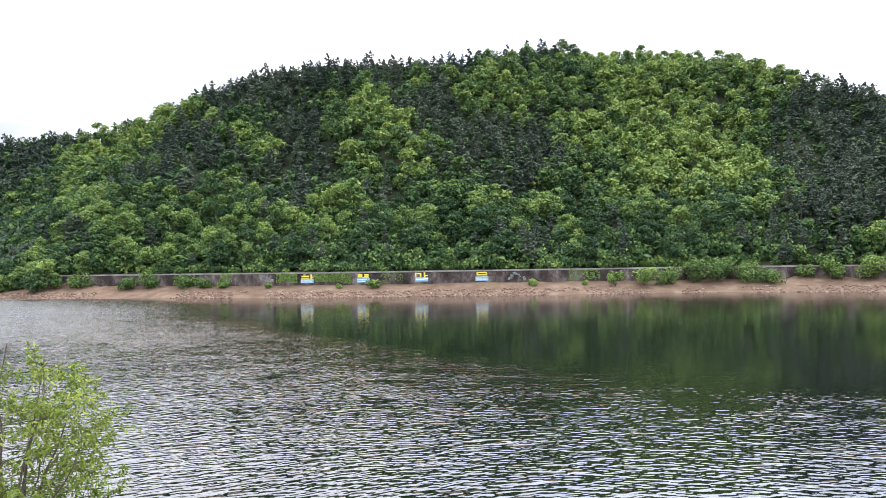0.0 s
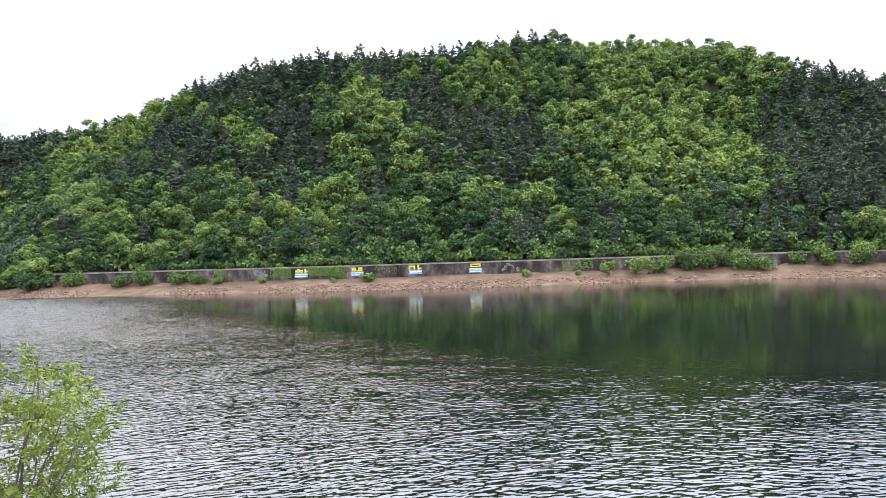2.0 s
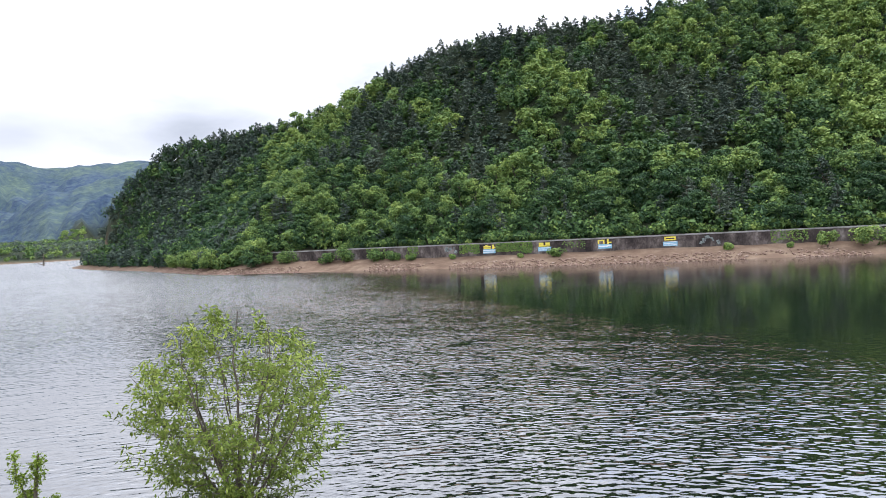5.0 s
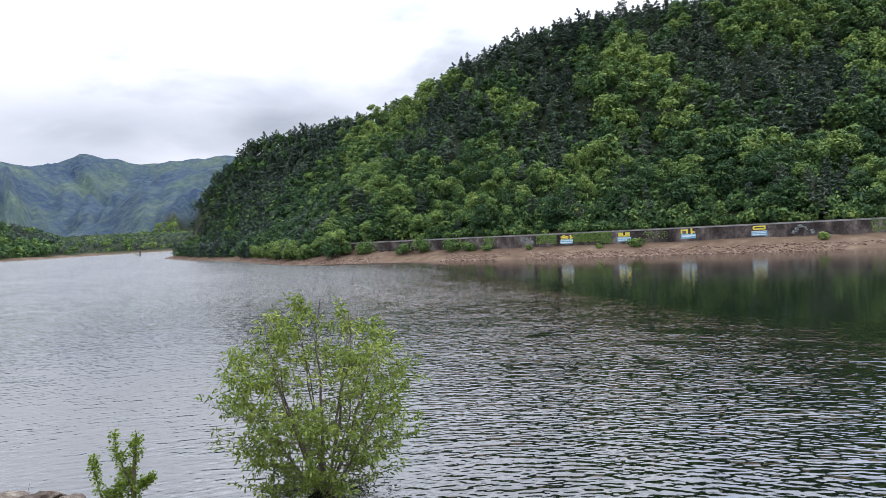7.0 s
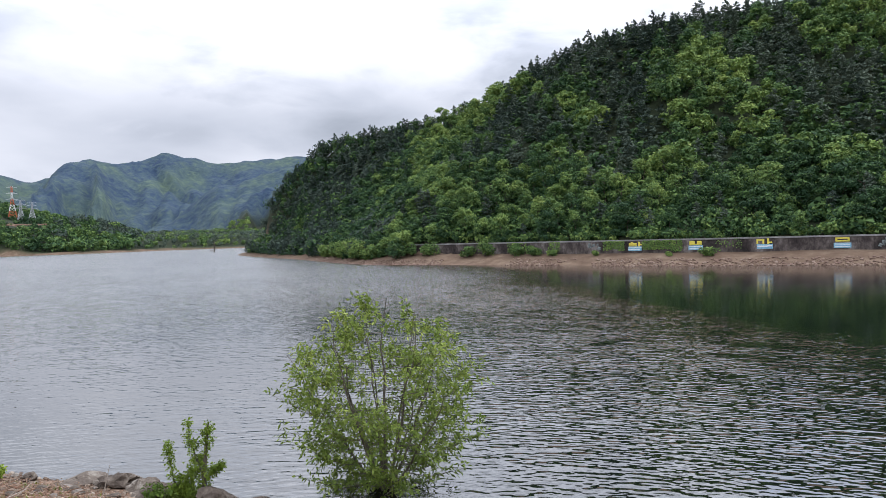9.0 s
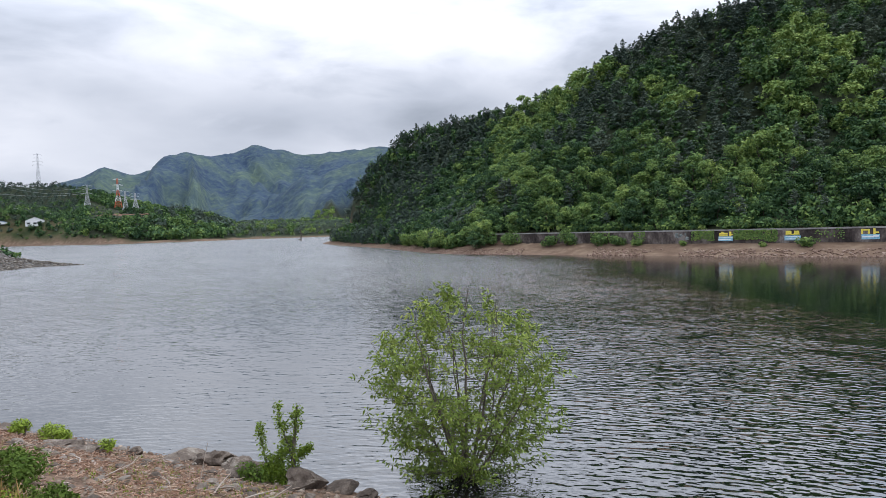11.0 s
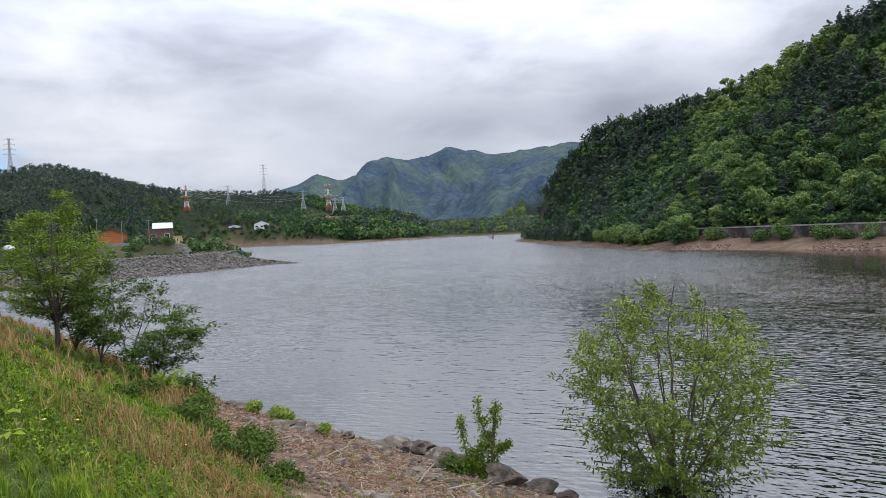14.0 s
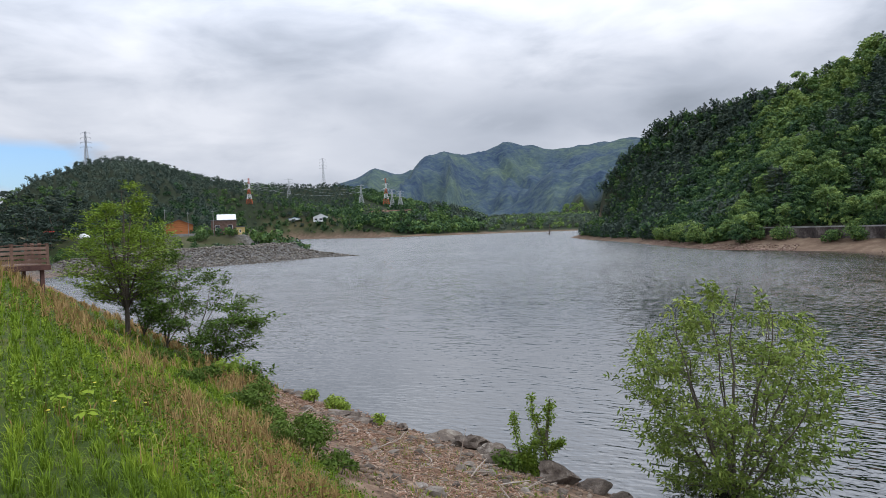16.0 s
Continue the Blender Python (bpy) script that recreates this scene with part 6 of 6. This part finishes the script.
# bushes on the bank
for k, (x, y, r, h, mat, leaf, quads, lab, tone) in enumerate((
        (-28.1, 12.1, 0.5, 0.85, "locust", 0.16, 420, "bright green knotweed tuft on the gravel", .2), (-26.7, 12.5, 0.55, 0.8, "locust", 0.16, 480, "bright green knotweed tuft on the gravel", .25),
        (-26.0, 12.4, 0.5, 0.7, "locust", 0.16, 420, "bright green knotweed tuft on the gravel", .2), (-22.9, 12.5, 0.32, 0.6, "locust", 0.14, 240, "small bright green tuft on the gravel", .25),
        (-18.8, 6.3, 1.15, 0.70, "shrub", 0.11, 1900, "dark green bramble bush on the grassy bank", .12), (-17.1, 6.2, 0.6, 0.42, "shrub", 0.11, 700, "dark green bramble bush on the grassy bank", .12),
        (-12.9, 5.1, 1.0, 0.62, "shrub", 0.085, 2800, "dense dark green bush on the grassy bank", .12), (-11.8, 5.5, 0.5, 0.32, "shrub", 0.09, 900, "dense dark green bush on the grassy bank", .12), (-14.6, 5.7, 0.85, 0.5, "shrub", 0.10, 1400, "low dark green bush on the grassy bank", .12),
        (-34.0, 10.4, 1.3, 1.0, "locust", 0.17, 1100, "light green bush among dry grass", .1), (-32.0, 10.3, 0.6, 0.8, "locust", 0.15, 420, "light green bush among dry grass", .1), (-36.2, 9.2, 1.0, 0.8, "shrub", 0.16, 800, "green bush among dry grass", .0),
        (-26.5, 7.0, 1.0, 0.5, "shrub", 0.15, 700, "low green bush on the grassy bank", -.05), (-30.5, 6.4, 1.2, 0.5, "shrub", 0.15, 800, "low green bush on the grassy bank", -.05), (-22.5, 5.6, 0.8, 0.4, "shrub", 0.13, 500, "low green weeds on the grassy bank", .0))):
    shrub(x, y, r, h, 500 + k, M[mat], lab, leaf, quads, tone=tone, group="bushes on the bank", narrow=0.45, fill=0.45)


# boulders at the waterline
DARK_STONE = material("dark_lichened_stone", ((0.1, (0.030, 0.022, 0.017)), (0.40, (0.075, 0.058, 0.045)), (0.62, (0.14, 0.112, 0.088)), (0.85, (0.28, 0.25, 0.205))), 2.2, 0.85, bump=0.9, bump_scale=7, by_object=0.25, fine=0.8)
def boulders():
    rng = random.Random(9)
    for k, (x, y, s, q, lab) in enumerate(((-20.0, 14.8, 1.15, 0.7, "large dark grey boulder at the waterline"), (-18.0, 15.0, 0.95, 0.65, "grey boulder at the waterline"), (-18.7, 14.6, 0.85, 0.6, "grey boulder at the waterline"),
                                           (-21.5, 14.4, 1.2, 0.45, "low mossy grey boulder at the waterline"), (-15.4, 14.5, 0.95, 0.8, "tall grey boulder beside the cut trunk"), (-14.4, 14.9, 0.85, 0.5, "wet dark boulder at the waterline"),
                                           (-13.5, 15.0, 0.65, 0.45, "wet dark boulder at the waterline"), (-23.4, 12.0, 1.1, 0.4, "flat grey slab on the gravel"), (-24.5, 11.8, 1.0, 0.4, "flat grey slab on the gravel"),
                                           (-30.6, 12.5, 0.9, 0.5, "pale boulder at the waterline"), (-31.6, 12.4, 0.7, 0.5, "pale boulder at the waterline"), (-23.0, 13.5, 0.7, 0.5, "dark stone at the waterline"), (-17.0, 14.0, 0.6, 0.6, "pale stone on the gravel"), (-17.6, 13.7, 0.7, 0.6, "pale stone on the gravel"))):
        ob = new("boulder", stone_mesh(100 + k, q, 3, 0.42, DARK_STONE))
        ob.matrix_world = pose(x, y, gx(x, y) + s * q * 0.22, rng.uniform(-8, 8), rng.uniform(-8, 8), rng.uniform(0, 360)) @ Matrix.Scale(s, 4)
        tagged(ob, lab, "boulder", "boulders at the waterline")


boulders()


BEACH_STONE = material("mixed_beach_stone", ((0.0, (0.055, 0.043, 0.034)), (0.45, (0.125, 0.102, 0.08)), (0.8, (0.24, 0.21, 0.175)), (1.0, (0.42, 0.39, 0.34))), 2.5, 0.88, bump=0.5, bump_scale=12, by_object=0.55, fine=0.4)


def beach_stones():
    rng = np.random.RandomState(41)
    meshes = [stone_mesh(200 + k, 0.62, 2, 0.3, BEACH_STONE) for k in range(8)]
    ground = bpy.data.objects["ground"]
    n = 0
    while n < 285:
        x, y = rng.uniform(-27, -8.5), rng.uniform(6.5, 15.2)
        d = -lake_distance(np.array([x]), np.array([y]))[0]
        if d > 0.3 or math.hypot(x, y) < 9 or y < np.interp(x, (-24, -18, -12, -7), (9.6, 7.4, 6.6, 6.2)):
            continue
        s = 0.10 + 0.32 * rng.rand() ** 2.2
        part("stone", meshes[n % 8], ground, m=pose(x, y, gx(x, y) + s * 0.12, rng.uniform(-20, 20), rng.uniform(-20, 20), rng.uniform(0, 360)) @ Matrix.Scale(s, 4))
        n += 1
    m = 7600
    x, y = rng.uniform(-40, -6, m), rng.uniform(4.6, 15.6, m)
    d = lake_distance(x, y)
    k = (d > -0.4) & (y + 0.8 * fbm(x, y, 3, 2) > np.interp(x, (-40, -30, -24, -18, -12, -7), (13, 11.6, 9.2, 6.8, 5.8, 5.2)))
    x, y = x[k], y[k]
    stones_joined("beach_gravel", x, y, 0.05 + 0.13 * rng.rand(len(x)) ** 1.6, SHORE_GRAVEL, "brown gravel of the near shore", 42, sink=0.25, kinds=5)


def litter():
    """Dry reed stalks and twigs washed up along the shore."""
    rng = np.random.RandomState(43)
    pieces = []
    for k in range(13000):
        x = rng.uniform(-32, -6.5)
        y = rng.normal(np.interp(x, (-30, -24, -18, -12, -7), (12.0, 10.8, 9.6, 8.6, 8.0)), 1.9)
        if y < np.interp(x, (-30, -24, -18, -12, -7), (11, 8.8, 6.6, 5.6, 4.8)) or y > 14.0 or _lattice[int(x * 1.3) % 256, int(y * 1.3) % 256] < 0.25 or (x > -14.5 and y > 13.2):
            continue
        z = gx(x, y) + 0.02 + rng.uniform(0, 0.09)
        a, ln = rng.uniform(-1.6, 1.6), 0.04 + 0.30 * rng.rand() ** 2.4
        d = Vector((math.cos(a), math.sin(a), rng.normal(0, 0.14)))
        p = Vector((x, y, z))
        w = rng.uniform(0.005, 0.013)
        v, f = tube([p, p + d * ln * .5 + Vector((0, 0, rng.uniform(0, .04))), p + d * ln], [w, w, w * .6], 3)
        pieces.append((v, f, np.full(len(v), np.clip(rng.normal(.52, .30), 0, 1))))
    stuff_of("washed_up_reeds", pieces, LITTER, "dry reddish reed stalks and twigs on the gravel", "litter")
    rnd = random.Random(4)
    spots = [(-15.0, 10.4, 1.2, 70, 75), (-15.3, 10.8, 0.9, 20, 10), (-14.7, 10.6, 0.8, 100, 20)] + [(rnd.uniform(-22, -9), rnd.uniform(8.0, 12.6), rnd.uniform(.4, 1.2), rnd.uniform(0, 360), rnd.gauss(4, 8)) for _ in range(34)]
    for x, y, ln, a, up in spots:
        w = 0.012 + 0.014 * rnd.random()
        v, f = joined([tube([(0, 0, 0), (ln * .45, rnd.gauss(0, .04), .02), (ln, rnd.gauss(0, .08), 0)], [w, w * .85, w * .4], 5), tube([(ln * .5, 0, .01), (ln * .72, ln * rnd.uniform(-.2, .2), .03)], [w * .5, w * .2], 4)])
        ob = new("driftwood", mesh_of("driftwood", v, f, M["deadwood"], {"tone": np.full(len(v), rnd.uniform(.3, .9))}, smooth=True))
        ob.matrix_world = pose(x, y, gx(x, y) + 0.035, 0, -up, a)
        tagged(ob, "bleached stick of driftwood lying on the gravel", "driftwood", "driftwood on the shore")


LITTER = material("dry_reed_litter", ((0.0, (0.11, 0.052, 0.032)), (0.45, (0.29, 0.165, 0.105)), (0.75, (0.46, 0.325, 0.230)), (1.0, (0.66, 0.58, 0.48))), 2.0, 0.85, attr="tone")


def blades(rng, x, y, length, width, lean):
    """Curved blades of grass: two quads each, rooted in the ground."""
    n = len(x)
    z = ground_height(x, y)
    a = rng.uniform(0, 6.283, n)
    ux, uy = np.cos(a), np.sin(a)
    bend = rng.normal(0, lean, n)
    fx, fy = -uy * bend, ux * bend
    base = np.stack([x, y, z - 0.02], 1)
    side = np.stack([ux, uy, np.zeros(n)], 1) * (width / 2)[:, None]
    mid = base + np.stack([fx * length * .35, fy * length * .35, length * .6], 1)
    tip = base + np.stack([fx * length, fy * length, length * (1 - .25 * np.abs(bend))], 1)
    v = np.stack([base - side, base + side, mid + side * .8, mid - side * .8, tip], 1).reshape(-1, 3)
    k = np.arange(n)[:, None] * 5
    quads, tris = k + np.array([[0, 1, 2, 3]]), k + np.array([[3, 2, 4]])
    return v, [quads, tris]


def grass():
    rng = np.random.RandomState(51)
    n = 215000
    r = 3.0 * (125 / 3.0) ** (rng.rand(n) ** 0.95)
    az = np.radians(rng.uniform(-93, -38, n))
    x, y = r * np.sin(az) - 0.9, r * np.cos(az) + 0.4
    # most blades stand in tufts: a blade moves most of the way to its tuft's heart
    cell = 0.11 + 0.011 * r
    cx, cy = np.floor(x / cell), np.floor(y / cell)
    jx, jy = value_noise(cx * 7.31, cy * 3.77), value_noise(cx * 5.13 + 40, cy * 9.2 + 11)
    hx, hy = (cx + 0.15 + 0.7 * jx) * cell, (cy + 0.15 + 0.7 * jy) * cell
    pull = np.where(rng.rand(n) < 0.7, rng.uniform(0.3, 0.75, n), 0.0)
    x, y = x + (hx - x) * pull, y + (hy - y) * pull
    heart = np.hypot(x - hx, y - hy) / cell
    kin = value_noise(cx * 3.9 + 8, cy * 6.1 + 2)
    turf = land(x, y)[2]
    stray = 0.6 * smoothstep(0.02, 0.30, fbm(x + 5, y, 2.6, 3)) + 0.02
    keep = (y > 0.15) & (y < 13.2) & (rng.rand(n) < np.maximum(turf, stray * (y > 4)))
    x, y, r, kin, heart = (a[keep] for a in (x, y, r, kin, heart))
    patch = fbm(x, y * 1.6, 4.5, 4) + 0.35 * fbm(x + 31, y, 1.3, 2)
    # the straw stands thick along the lower edge of the bank
    brow = np.interp(x, (-60, -38, -30, -24, -18, -12, -7), (12.0, 12.6, 11.4, 8.8, 6.3, 5.2, 4.4))
    straw = smoothstep(-4.0, -0.8, y - brow) * 0.40 + smoothstep(-3.2, -1.4, y - brow) * smoothstep(-19, -26, x) * 0.60 + patch * 1.35 + (kin - 0.5) * 0.7 + rng.normal(0, .32, len(x)) - 0.60
    straw = straw - 0.8 * smoothstep(3.6, 1.2, y) * smoothstep(-22, -14, x)
    bare = turf[keep] < 0.4
    straw = np.where(bare, np.where(rng.rand(len(x)) < 0.12, 1.0, -1.0), straw)
    dry = straw > 0.0
    width = np.clip(0.0017 * r ** 0.82, 0.0038, 0.09)
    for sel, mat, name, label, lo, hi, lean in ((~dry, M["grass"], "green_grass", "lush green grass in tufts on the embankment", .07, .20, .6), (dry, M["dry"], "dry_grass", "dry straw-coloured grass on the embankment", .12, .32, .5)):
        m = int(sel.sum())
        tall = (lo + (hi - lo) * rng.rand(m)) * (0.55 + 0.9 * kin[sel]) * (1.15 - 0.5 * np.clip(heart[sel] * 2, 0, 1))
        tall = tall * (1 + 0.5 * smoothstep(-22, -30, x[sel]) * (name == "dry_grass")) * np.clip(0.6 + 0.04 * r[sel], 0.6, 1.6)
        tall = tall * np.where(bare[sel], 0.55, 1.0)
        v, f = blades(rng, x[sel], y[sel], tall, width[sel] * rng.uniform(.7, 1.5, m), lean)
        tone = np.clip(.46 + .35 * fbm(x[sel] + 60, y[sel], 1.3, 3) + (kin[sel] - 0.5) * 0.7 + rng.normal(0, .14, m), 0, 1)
        # roots painted darker and tips lighter, for the shade down among the blades
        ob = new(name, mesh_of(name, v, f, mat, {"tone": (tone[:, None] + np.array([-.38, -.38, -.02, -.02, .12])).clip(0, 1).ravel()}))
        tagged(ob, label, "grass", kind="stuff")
    # thinner grass on the crest about the path
    n = 14000
    x, y = rng.uniform(-9, 12, n), rng.uniform(-6, 4.4, n)
    keep = (y < 0.2) | (x > -3.2)
    x, y = x[keep], y[keep]
    v, f = blades(rng, x, y, rng.uniform(.04, .13, len(x)), rng.uniform(.005, .011, len(x)), .6)
    tone = np.clip(.45 + .5 * fbm(x + 60, y, 1.3, 3) + rng.normal(0, .2, len(x)), 0, 1)
    tagged(new("crest_grass", mesh_of("crest_grass", v, f, M["grass"], {"tone": np.repeat(tone, 5)})), "short green grass on the crest of the embankment", "grass", kind="stuff")
    # broad-leaved weeds between the grass
    n = 30000
    r = 3.2 * (40 / 3.2) ** rng.rand(n)
    az = np.radians(rng.uniform(-93, -42, n))
    x, y = r * np.sin(az) - 0.9, r * np.cos(az) + 0.4
    keep = (y > 0.2) & (y < np.interp(x, (-60, -38, -30, -24, -18, -12, -7), (13, 12, 11, 8.6, 6.6, 5.6, 4.8))) & (fbm(x + 12, y, 2.4, 3) > -0.02)
    x, y, r = x[keep], y[keep], r[keep]
    c = np.stack([x, y, ground_height(x, y) + rng.uniform(.03, .20, len(x))], 1)
    v, f = leaves(rng, c, np.tile((0, 0, 1.0), (len(x), 1)), np.clip(.022 + .0030 * r, .024, .12), np.clip(.013 + .0018 * r, .015, .07), .6)
    stuff_of("broadleaf_weeds", [(v, f, np.repeat(np.clip(.26 + .4 * fbm(x, y, .8, 2) + rng.normal(0, .2, len(x)), 0, 1), 4))], M["grass"], "broad-leaved green weeds among the grass", "weeds")


SHORE_GRAVEL = material("brown_gravel", ((0.0, (0.062, 0.043, 0.030)), (0.5, (0.165, 0.120, 0.086)), (1.0, (0.42, 0.355, 0.28))), 1.0, 0.9, attr="tone", fine=0.4)
beach_stones()
litter()
grass()


def dandelions():
    rng = random.Random(12)
    for x, y in ((-8.4, 1.35), (-8.2, 1.5), (-7.9, 1.45), (-6.9, 0.95), (-7.0, 0.85), (-8.9, 1.9), (-10.8, 3.6)):
        root = empty("yellow_flower", pose(x, y, gx(x, y) - 0.02, 0, 0, rng.uniform(0, 360)), "small yellow flower on a thin green stalk", "flower", "flowers on the bank")
        h = rng.uniform(.22, .34)
        v, f = tube([(0, 0, 0), (.01, 0, h * .5), (0, .01, h)], [.004, .0035, .003], 5)
        part("stalk", mesh_of("stalk", v, f, M["shrub"], {"tone": np.full(len(v), .6)}), root)
        nr = np.random.RandomState(int(abs(x * 100)))
        a = np.linspace(0, 6.283, 14, endpoint=False)
        c = np.stack([.010 * np.cos(a), .010 * np.sin(a), np.full(14, h + .004)], 1)
        v, f = leaves(nr, c, np.stack([np.cos(a) * .4, np.sin(a) * .4, np.ones(14)], 1), .020, .010, .3)
        part("bloom", mesh_of("bloom", v, f, M["yellow"]), root)


dandelions()


def big_leaf_weeds():
    for k, (x, y) in enumerate(((-7.7, 1.0), (-6.9, 1.1), (-8.0, 1.25))):
        nr = np.random.RandomState(80 + k)
        root = empty("plantain", pose(x, y, gx(x, y), 0, 0, 50 * k), "weed with broad pale green leaves in the grass", "weed", "weeds on the bank")
        for i in range(5):
            a = 6.283 * i / 5 + nr.uniform(-.3, .3)
            c = np.array([[.06 * math.cos(a), .06 * math.sin(a), .20 + .05 * nr.rand()]])
            v, f = leaves(nr, c, np.array([[.3 * math.cos(a), .3 * math.sin(a), 1.0]]), .095, .055, .12)
            part("leaf", mesh_of("leaf", v, f, M["grass"], {"tone": np.full(len(v), .75)}), root)


big_leaf_weeds()


# ---------------------------------------------------------------- the timber lookout at the end of the bank
def lookout():
    # floor 6.75 m over the water; local x runs away from the bank path, y along the front rail
    root = empty("viewing_deck", pose(-35.9, 3.10, 6.95, 0, 0, 100), "weathered red-brown timber viewing deck with a plank rail", "deck")
    W, D = 5.6, 3.8
    # front rail lies along -x of the deck's own axes
    for k in range(26):
        part("plank", box("plank", (W, 0.135, 0.045), M["wood"], pose(-W / 2, 0.07 + 0.146 * k, -0.022), 0.006), root)
    for y in (0.05, D - 0.05):
        part("beam", box("beam", (W + 0.1, 0.09, 0.22), DARK_WOOD, pose(-W / 2, y, -0.16), 0.008), root, "dark stained beam")
    for x in (-0.04, -W / 2, -W + 0.04):
        part("joist", box("joist", (0.09, D - 0.2, 0.18), DARK_WOOD, pose(x, D / 2, -0.14), 0.006), root, "dark stained joist")
    posts = [(-0.06, 0.06), (-1.45, 0.06), (-2.85, 0.06), (-4.25, 0.06), (-W + 0.06, 0.06), (-0.06, 1.3), (-0.06, 2.55), (-0.06, D - 0.06)]
    for x, y in posts:
        p = part("post", box("post", (0.12, 0.12, 0.92), M["wood"], pose(x, y, 0.46), 0.008), root)
        part("post_cap", box("post_cap", (0.15, 0.15, 0.03), M["wood"], pose(x, y, 0.937), 0.005), p)
    for z in (0.14, 0.335, 0.53, 0.725):
        part("rail", box("rail", (W - 0.2, 0.035, 0.13), M["wood"], pose(-W / 2, 0.02, z), 0.005), root)
        part("rail", box("rail", (0.035, D - 0.2, 0.13), M["wood"], pose(-0.02, D / 2, z), 0.005), root)
    part("handrail", box("handrail", (W, 0.14, 0.04), M["wood"], pose(-W / 2, 0.06, 0.875), 0.006), root)
    part("handrail", box("handrail", (0.14, D - 0.16, 0.04), M["wood"], pose(-0.06, D / 2 + 0.07, 0.875), 0.006), root)
    for x, y in ((-0.25, 0.3), (-1.6, 0.3), (-0.25, D - 0.3), (-3.6, 0.3)):
        part("leg", box("leg", (0.16, 0.16, 3.0), DARK_WOOD, pose(x, y, -1.7), 0.01), root, "dark stained leg")


DARK_WOOD = material("dark_stained_wood", ((0.2, (0.045, 0.022, 0.018)), (0.8, (0.12, 0.060, 0.048))), 2.0, 0.7, fine=0.4)
lookout()


# pines, sunshade and tent at the end of the embankment
def far_end():
    for k, (az, r, s) in enumerate(((-89.4, 75, 0.95), (-91.0, 82, 1.0), (-88.9, 92, 0.9), (-88.6, 190, 1.5), (-87.8, 200, 1.45), (-87.0, 196, 1.5), (-86.2, 204, 1.4), (-85.4, 212, 1.5), (-84.6, 222, 1.4), (-83.8, 230, 1.35), (-83.0, 236, 1.2), (-88.2, 215, 1.55), (-86.6, 222, 1.5), (-85.0, 235, 1.45))):
        x, y = polar(az, r)
        y = y if r > 150 else min(y, -0.5)
        root = empty("pine_tree", pose(x, y, gx(x, y) - 0.1, 0, 0, 77 * k), "tall dark pine standing at the end of the bank", "tree", "pines at the end of the bank")
        v, f = trunk_of(700 + k, 8.0, 0.12)
        part("trunk", mesh_of("trunk", v * s, f, M["bark"], smooth=True), root)
        v, f, t = pine_crown(720 + k, 2400, height=9.6, spread=3.6, leaf=0.42)
        v = v * s
        v[:, :2] *= 1.25
        v[:, 2] = v[:, 2] + 0.3 * s
        part("crown", mesh_of("crown", v, f, M["pine"], {"tone": np.clip(t - .3, 0, 1)}), root)
    for k, (az, r, rad, h) in enumerate(((-87.2, 188, 3.2, 3.2), (-84.6, 196, 3.4, 3.4), (-86.0, 184, 2.6, 2.6), (-82.4, 206, 3.6, 3.6), (-81.0, 214, 3.0, 3.0), (-79.6, 224, 3.4, 3.4), (-83.4, 198, 2.4, 2.2), (-75.0, 236, 3.2, 3.4), (-72.7, 238, 2.6, 3.2), (-70.6, 246, 3.4, 3.6), (-69.3, 252, 3.2, 3.2), (-75.7, 234, 2.0, 2.2))):
        x, y = polar(az, r)
        shrub(x, y, rad, h, 760 + k, M["broadleaf"], "rounded green bush beside the gravel beach", 0.5, 700, group="bushes at the end of the bank", tone=.02)
    x, y = polar(-85.5, 228)
    shade = empty("sunshade", pose(x, y, gx(x, y), 0, 0, 15), "faded red sunshade on a thin pole", "sunshade")
    v, f = tube([(0, 0, 0), (0, 0, 2.3)], [.03, .03], 6)
    part("pole", mesh_of("pole", v, f, STEEL), shade)
    bm = bmesh.new()
    bmesh.ops.create_cone(bm, segments=8, radius1=1.7, radius2=.05, depth=.75, matrix=pose(0, 0, 2.3), cap_ends=True)
    part("canopy", bm_mesh("canopy", bm, RED_CLOTH), shade, "faded red cloth canopy")
    x, y = polar(-83.3, 226)
    tent = empty("tent", pose(x, y, gx(x, y) - .05, 0, 0, 20), "small white dome tent on the grass", "tent")
    bm = bmesh.new()
    bmesh.ops.create_uvsphere(bm, u_segments=12, v_segments=8, radius=1.0, matrix=Matrix.Diagonal((2.1, 1.7, 1.5, 1)))
    bmesh.ops.bisect_plane(bm, geom=bm.verts[:] + bm.edges[:] + bm.faces[:], plane_co=(0, 0, 0), plane_no=(0, 0, -1), clear_outer=True)
    part("canvas", bm_mesh("canvas", bm, M["white"]), tent)
    part("door_flap", box("door_flap", (1.0, .04, 1.1), M["coping"], pose(0, -1.64, .5, -14, 0, 0)), tent, "grey door flap")


RED_CLOTH = material("faded_red_cloth", ((0.2, (0.42, 0.035, 0.025)), (0.8, (0.58, 0.07, 0.05))), 2.0, 0.8)
far_end()
